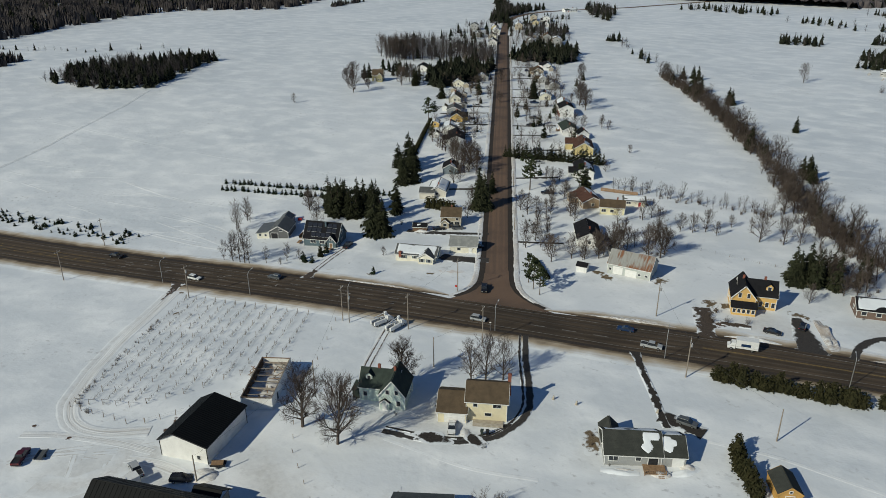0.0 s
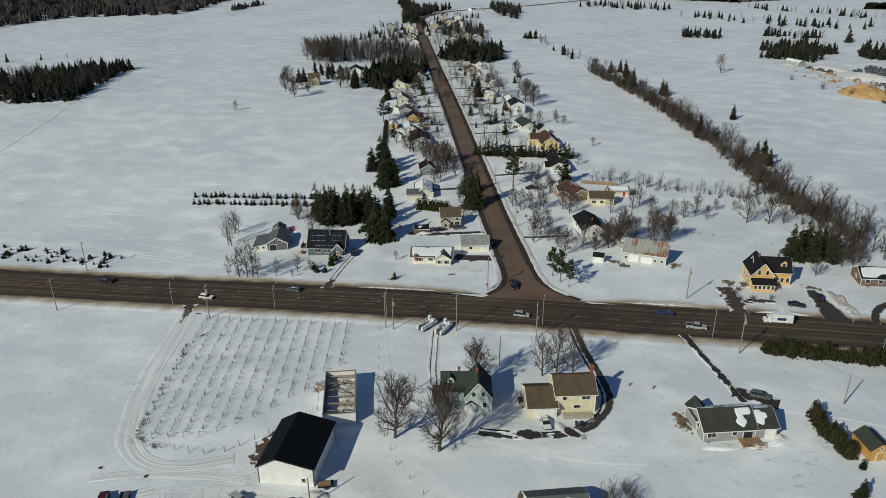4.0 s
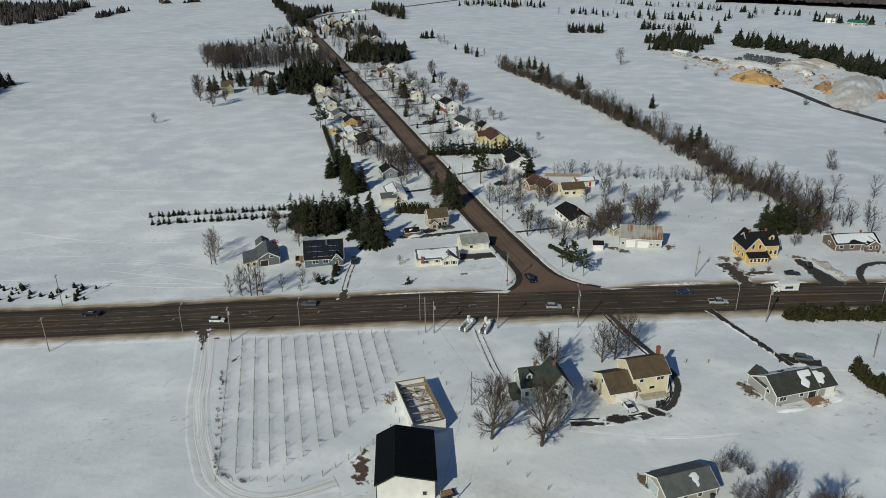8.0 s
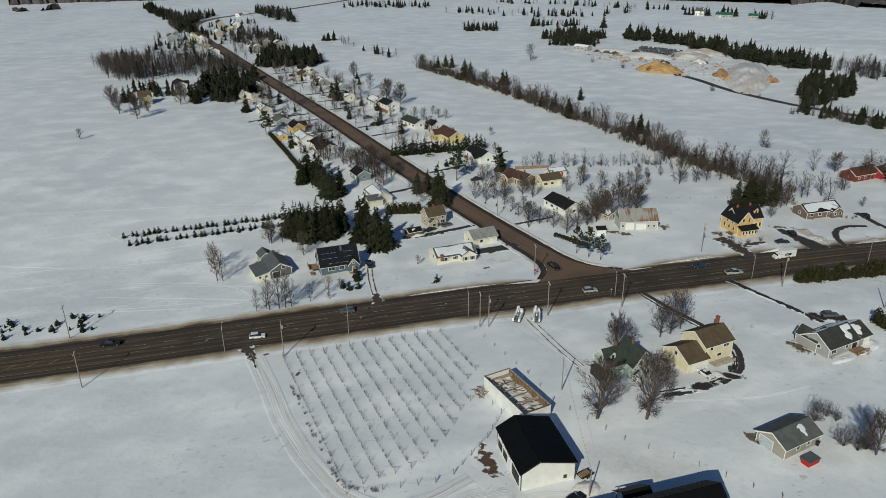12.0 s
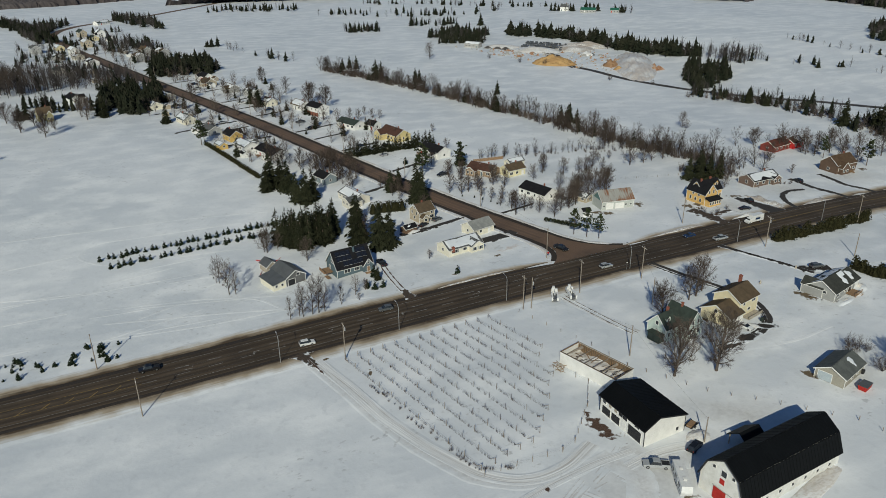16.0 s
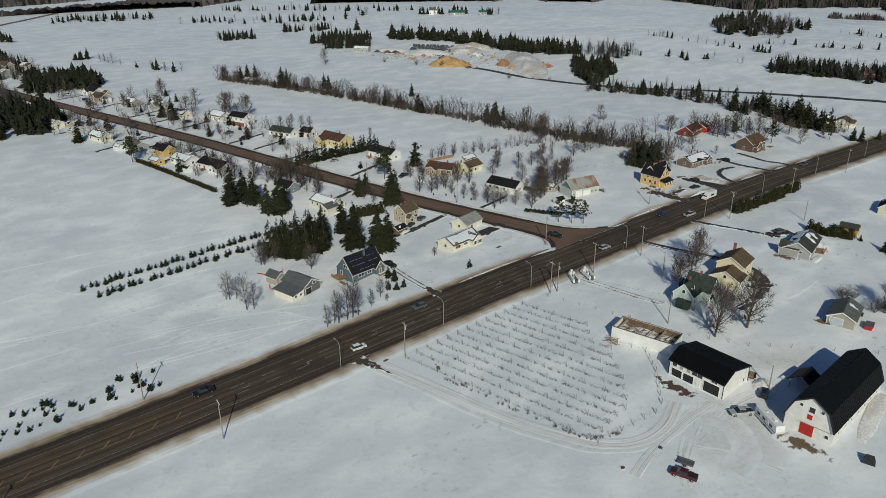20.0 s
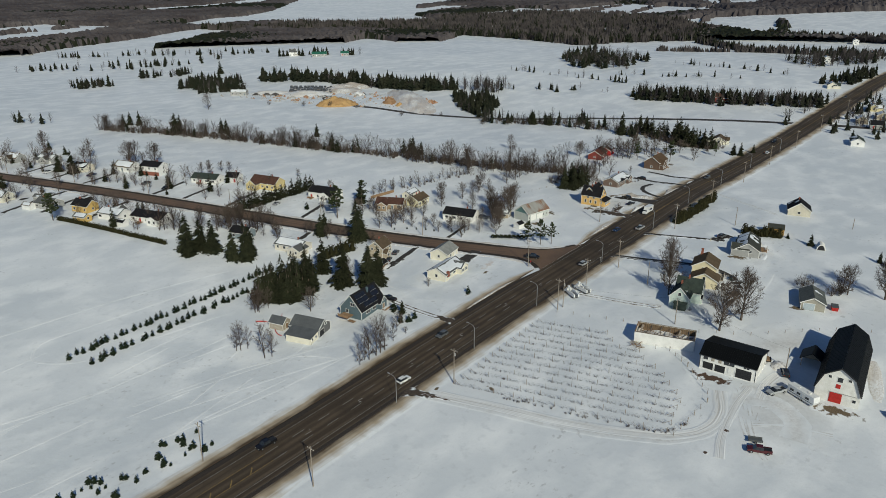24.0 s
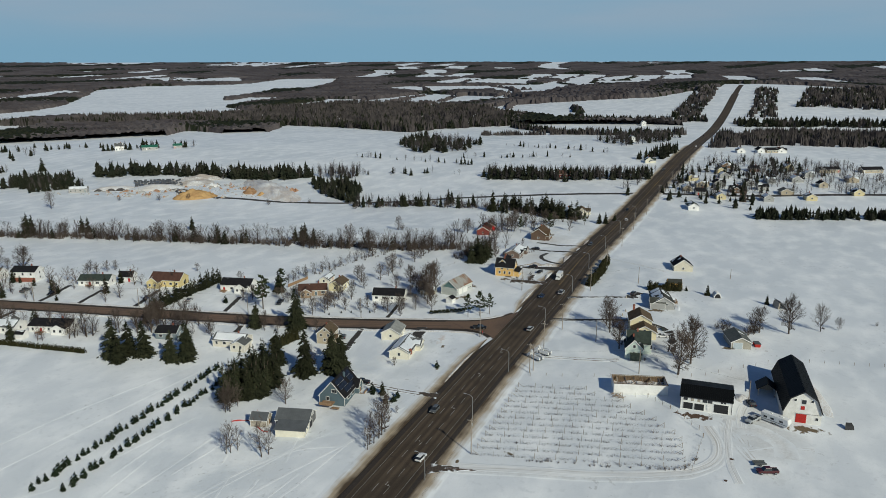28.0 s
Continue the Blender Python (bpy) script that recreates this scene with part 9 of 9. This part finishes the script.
# trodden ground round houses, with slope shade coloured into the same patches
for x, y, rx, ry, rot in [(-50, -108, 30, 17, 10), (-18, -99, 22, 10, -35), (2, -68, 27, 14, 10), (52, -64, 17, 12, 17), (77, 8, 24, 12, 0), (113, 16, 20, 16, 0), (153, 18, 22, 14, 0), (16, 52, 20, 18, 20), (38, 30, 14, 10, 0), (8, 92, 24, 20, 15), (-36, 24, 22, 13, 10), (-42, 54, 18, 12, 15), (-80, 24, 22, 14, 10), (-102, 34, 14, 14, 10), (18, -97, 15, 12, 17)]:
    patch(x, y, rx, ry, rot, TRAMPLED_SHADED, "broad trampled and thawing snow round a house, slope shade in its grey", int(x), -0.2)
for y in range(120, 380, 34):
    for sd in (-1, 1):
        patch(side_x(y) + sd * 24, y, 17, 22, 0, TRAMPLED_SHADED, "broad trampled and thawing snow in village gardens, shade in its grey", y + sd, -0.2)
STAINED = strip_material("sand_stained_snow", (0.46, 0.33, 0.26), (0.60, 0.52, 0.46), noise_scale=0.5, edge=0.35, soft=0.5, both=True, amount=0.55, wander=2.4)
patch(-21, 14.6, 8.0, 2.4, 6, STAINED, "snow stained brown by road sand", 71)
patch(29.5, 25.5, 3.6, 2.6, -40, GRASS, "bare brown grass before the rusty-roofed barn", 72)
patch(45.5, 27.0, 2.4, 1.8, 20, GRASS, "bare brown grass beside the rusty-roofed barn", 73)
patch(67.5, 16.5, 5.5, 3.4, 10, GRASS, "bare earth and dead grass beside the farmhouse", 74)
patch(64.5, 4.0, 5.0, 3.2, 0, MUD, "bare red-brown earth under shrubs", 75)
patch(87.0, 17.5, 4.0, 2.4, -20, GRASS, "bare earth and dead grass beside the farmhouse", 76)
for x, y in ((64.2, 11.0), (63.6, 4.6), (67.4, 5.6), (62.5, 7.6), (73.0, 6.6)):
    shrub(x, y, 2.6)
patch(-50.7, -88.4, 2.8, 8.4, 10, MUD, "churned red-brown mud before the garage", 1)
patch(-72, -100.2, 1.2, 0.9, 30, MUD, "churned mud in the yard", 2)
patch(9.0, -93.5, 1.6, 3.6, 20, GRASS, "bare grass beside the garage", 3)
patch(42.0, -61.5, 3.4, 6.0, 17, GRASS, "bare grass and shrubs beside the bungalow", 4)
patch(60.5, -57.5, 1.8, 1.6, 0, GRASS, "bare grass beside the bungalow", 5)
patch(-46.5, -119.5, 3.6, 7.0, 10, GRASS, "bare grass before the barn", 6)
patch(26, 28.5, 3.5, 2.2, -8, GRASS, "bare grass beside the barn", 7)
patch(46.5, 29.0, 3.4, 2.4, -8, GRASS, "bare grass beside the barn", 8)
patch(4.6, -59.5, 1.9, 3.0, 15, GRASS, "bare brown shrub bed beside the house", 9)
patch(64, 14, 2.0, 3.0, 0, GRASS, "bare grass beside the farmhouse", 10)
patch(168.5, 23, 4.0, 2.4, 0, GRASS, "bare grass beside the brown house", 11)
patch(-28, 11, 1.8, 1.0, 0, GRASS, "bare grass on a front lawn", 12, -0.08)
patch(-47.5, 4.2, 1.4, 1.0, 0, GRASS, "bare grass under a small spruce", 13)
patch(-84, -99.5, 1.0, 0.7, 0, MUD, "clump of earth beside the farm track", 14)
patch(-92, -40, 0.8, 2.4, -14, GRASS, "dry grass along the vineyard edge", 15)
patch(-101.5, -27, 2.2, 1.2, 20, GRASS, "bare bank at the farm track mouth", 16)
patch(62, 17, 3.5, 4.0, 0, GRASS, "bare brown shrub bed beside the farmhouse", 21, 0.2)
patch(17.5, -70.4, 3.6, 1.8, -30, RAGGED, "dark wet tarmac by the house", 18, 0.5)
patch(7.4, -73.2, 5.6, 1.9, 8, RAGGED, "dark wet tarmac before the garage wing", 19, 0.5)
wp = thing("timber_pile", -46.6, -62.6, 20, "jumbled pile of salvaged boards in snow", "timber pile")
for i in range(18):
    part("board", Geo().box(PICK.uniform(-1.2, 1.2), PICK.uniform(-1.5, 1.5), 0.1 + i * 0.05, PICK.uniform(1.6, 3.2), 0.18, 0.06, PICK.uniform(0, 3.1)), TIMBER if i % 2 else PLYWOOD, wp)
sl = thing("red_snow_fence", -107.3, 51.0, 0, "fallen strip of red plastic snow fence", "snow fence")
g = Geo()
o = sl.matrix_world.translation
for i in range(24):
    t = i / 23
    p = Vector((-107.3 + 2.2 * math.sin(t * 5) + 1.5 * t, 51 - 15 * t, 0))
    z = float(ground_z(p.x, p.y)) + 0.1
    g.v += [(p.x - o.x, p.y - o.y, z - o.z), (p.x - o.x + 0.25, p.y - o.y, z - o.z + 0.25 + 0.15 * math.sin(t * 19))]
g.f = [(2 * i, 2 * i + 1, 2 * i + 3, 2 * i + 2) for i in range(23)]
part("mesh", g, DOOR_RED, sl)
bx = thing("red_equipment", -100.5, 45.5, 30, "small red machine half buried in snow", "machine")
part("body", Geo().box(0, 0, 0, 1.8, 1.1, 0.9, 0, 0.8), DOOR_RED, bx)
part("arm", Geo().tube((0.6, 0, 0.8), (2.2, 0.4, 1.2), 0.1, 0.08, 6), DOOR_RED, bx)
qh = thing("arched_shelter", 73.8, -84.2, 17, "small white arched shelter, its shaded mouth a black plate", "shelter")
ring = [(math.cos(math.pi * i / 8) * 1.7, math.sin(math.pi * i / 8) * 2.4) for i in range(9)]
part("cover", Geo().hull([(-2.2, a, b) for a, b in ring], [(2.2, a, b) for a, b in ring]), WHITE, qh)
# a thin black plate gives the shade inside; the cover itself is solid
part("opening", Geo().hull([(-2.24, a * 0.8, b * 0.85) for a, b in ring], [(-2.2, a * 0.8, b * 0.85) for a, b in ring]), BLACK_PANEL, qh)
cs = thing("collapsed_shed", 71.0, -111.5, 30, "collapsed grey shed leaning in deep snow", "shed")
part("roof_slab", Geo().hull([(-2.6, -1.5, 0), (2.6, -1.5, 0), (2.6, 1.6, 3.4), (-2.6, 1.6, 3.4)], [(-2.6, -1.7, 0.2), (2.6, -1.7, 0.2), (2.6, 1.4, 3.6), (-2.6, 1.4, 3.6)]), GREY_STEEL, cs)
part("wall", Geo().hull([(-2.4, 1.5, -0.2), (2.4, 1.5, -0.2), (2.4, 2.4, -0.2), (-2.4, 2.4, -0.2)], [(-2.4, 1.5, 3.0), (2.4, 1.5, 3.0), (2.4, 1.8, 3.0), (-2.4, 1.8, 3.0)]), PLYWOOD, cs)
# unidentified dark curved thing beside the barn, built as a bent sheet
tn = thing("curved_dark_sheet", -40.6, -132.0, 20, "dark curved sheet shelter standing in snow", "shelter")
part("sheet", Geo().hull([(-0.5, -1.4, 0), (-0.3, -1.4, 0), (-0.3, 1.4, 0), (-0.5, 1.4, 0)], [(-0.1, -1.2, 1.2), (0.08, -1.2, 1.2), (0.08, 1.2, 1.2), (-0.1, 1.2, 1.2)]).hull([(-0.1, -1.2, 1.2), (0.08, -1.2, 1.2), (0.08, 1.2, 1.2), (-0.1, 1.2, 1.2)], [(0.7, -0.8, 1.9), (0.85, -0.8, 1.8), (0.85, 0.8, 1.8), (0.7, 0.8, 1.9)]), BLACK_PANEL, tn)
for x, y in [(35.7, -49.3), (54.2, -46), (30, -49)]:
    st = thing("small_wrapped_shrub", x, y, 0, "small burlap-wrapped shrub in open snow", "shrub")
    part("wrap", Geo().tube((0, 0, -0.1), (0.1, 0, 1.1), 0.4, 0.12, 8), PLYWOOD, st)
for x, y, rx, ry, h in [(14.5, -68.8, 1.3, 2.0, 0.6), (57.5, -67.5, 2.4, 1.2, 0.7), (50, -69.0, 3.0, 1.0, 0.5), (62.5, -63.5, 1.8, 1.6, 0.7), (-12, -70, 2.0, 1.0, 0.5), (-33, -101, 3.5, 2.5, 1.0), (-24, -124.5, 13, 2.2, 0.6), (-46, 47, 3.4, 1.2, 0.9)]:
    mound("snow_pile", x, y, rx, ry, h, 15, SNOWBANK, "shovelled heap of snow", "snow pile", int(x), 14)
for x, y, h in [(4.4, -60.5, 1.8), (4.0, -57.8, 1.6), (5.2, -63.0, 1.5), (-14.8, -66, 1.8), (-15.6, -62.5, 2.0), (-3.2, -68, 1.5), (42.2, -63, 1.0), (41.6, -60, 1.2), (43.8, -66, 0.9), (47, -68.5, 0.8), (61.5, -58, 1.2), (9.2, -95.5, 1.2), (22.5, -97, 1.0), (118, 20.5, 1.8), (120, 19.6, 1.6), (122, 20.4, 1.9), (116.4, 21.2, 1.3), (104, 21.4, 1.2)]:
    shrub(x, y, h)
for x, y, r, lab, mt in [(18.2, -67.8, 10, "dark green wheeled bin by the house wall", R_GREEN), (19.4, -67.5, 25, "black wheeled bin by the house wall", BLACK_PANEL), (21.5, -98.8, 40, "black wheeled bin beside the garage", BLACK_PANEL)]:
    wb = thing("wheeled_bin", x, y, r, lab, "bin", "wheeled bins")
    part("body", Geo().hull([(-0.25, -0.3, 0.05), (0.25, -0.3, 0.05), (0.25, 0.3, 0.05), (-0.25, 0.3, 0.05)], [(-0.34, -0.4, 1.15), (0.34, -0.4, 1.15), (0.34, 0.4, 1.15), (-0.34, 0.4, 1.15)]), mt, wb)
    part("lid", Geo().box(0, 0, 1.15, 0.74, 0.88, 0.07), mt, wb)
SHEDS = random.Random(77)
for i in range(22):
    y = 150 + 19 * i + SHEDS.uniform(-5, 5)
    s = SHEDS.choice((-1, 1))
    x = side_x(y) + s * SHEDS.uniform(24, 40)
    wall = SHEDS.choice((GREY, TAN, BROWN, PALE, PLYWOOD))
    o = house("garden_shed", x, y, 107 if s < 0 else -72, "small gabled garden shed with snow on its dark roof", "shed", "village garden sheds")
    Block(o, 0, 0, SHEDS.uniform(3.5, 6), 3.4, 2.2, 1.1, wall, SHEDS.choice((R_BLACK, R_GREY, R_BROWN)), over=0.25).door("f", 0.3, 1.1, 1.8, WHITE).snow("b", 0.5, i, 0.15)
    patch(x + SHEDS.uniform(-6, 6), y + SHEDS.uniform(4, 9), SHEDS.uniform(1.5, 3.5), SHEDS.uniform(1, 2.5), SHEDS.uniform(0, 90), SHEDS.choice((GRASS, DRIVE)), "thawed bare ground in a village garden", i + 40)
for i in range(18):
    y = 100 + 21 * i + SHEDS.uniform(-6, 6)
    s = SHEDS.choice((-1, 1))
    car(side_x(y) + s * SHEDS.uniform(13, 22), y + s * SHEDS.uniform(2, 5), 17 + SHEDS.choice((0, 180)), (BLACKP, GREYP, SILVER, NAVY, WHITEP)[i % 5], ("black", "dark grey", "silver", "dark blue", "white")[i % 5] + " car parked in a village drive", SHEDS.choice(("suv", "sedan", "pickup")), PK)
for x, y in [(-13, 74), (-9, 70), (-7, 66), (-5, 62), (-4, 58)]:
    conifer(x, y, 1.2, "young", "small garden conifers", 1.2)
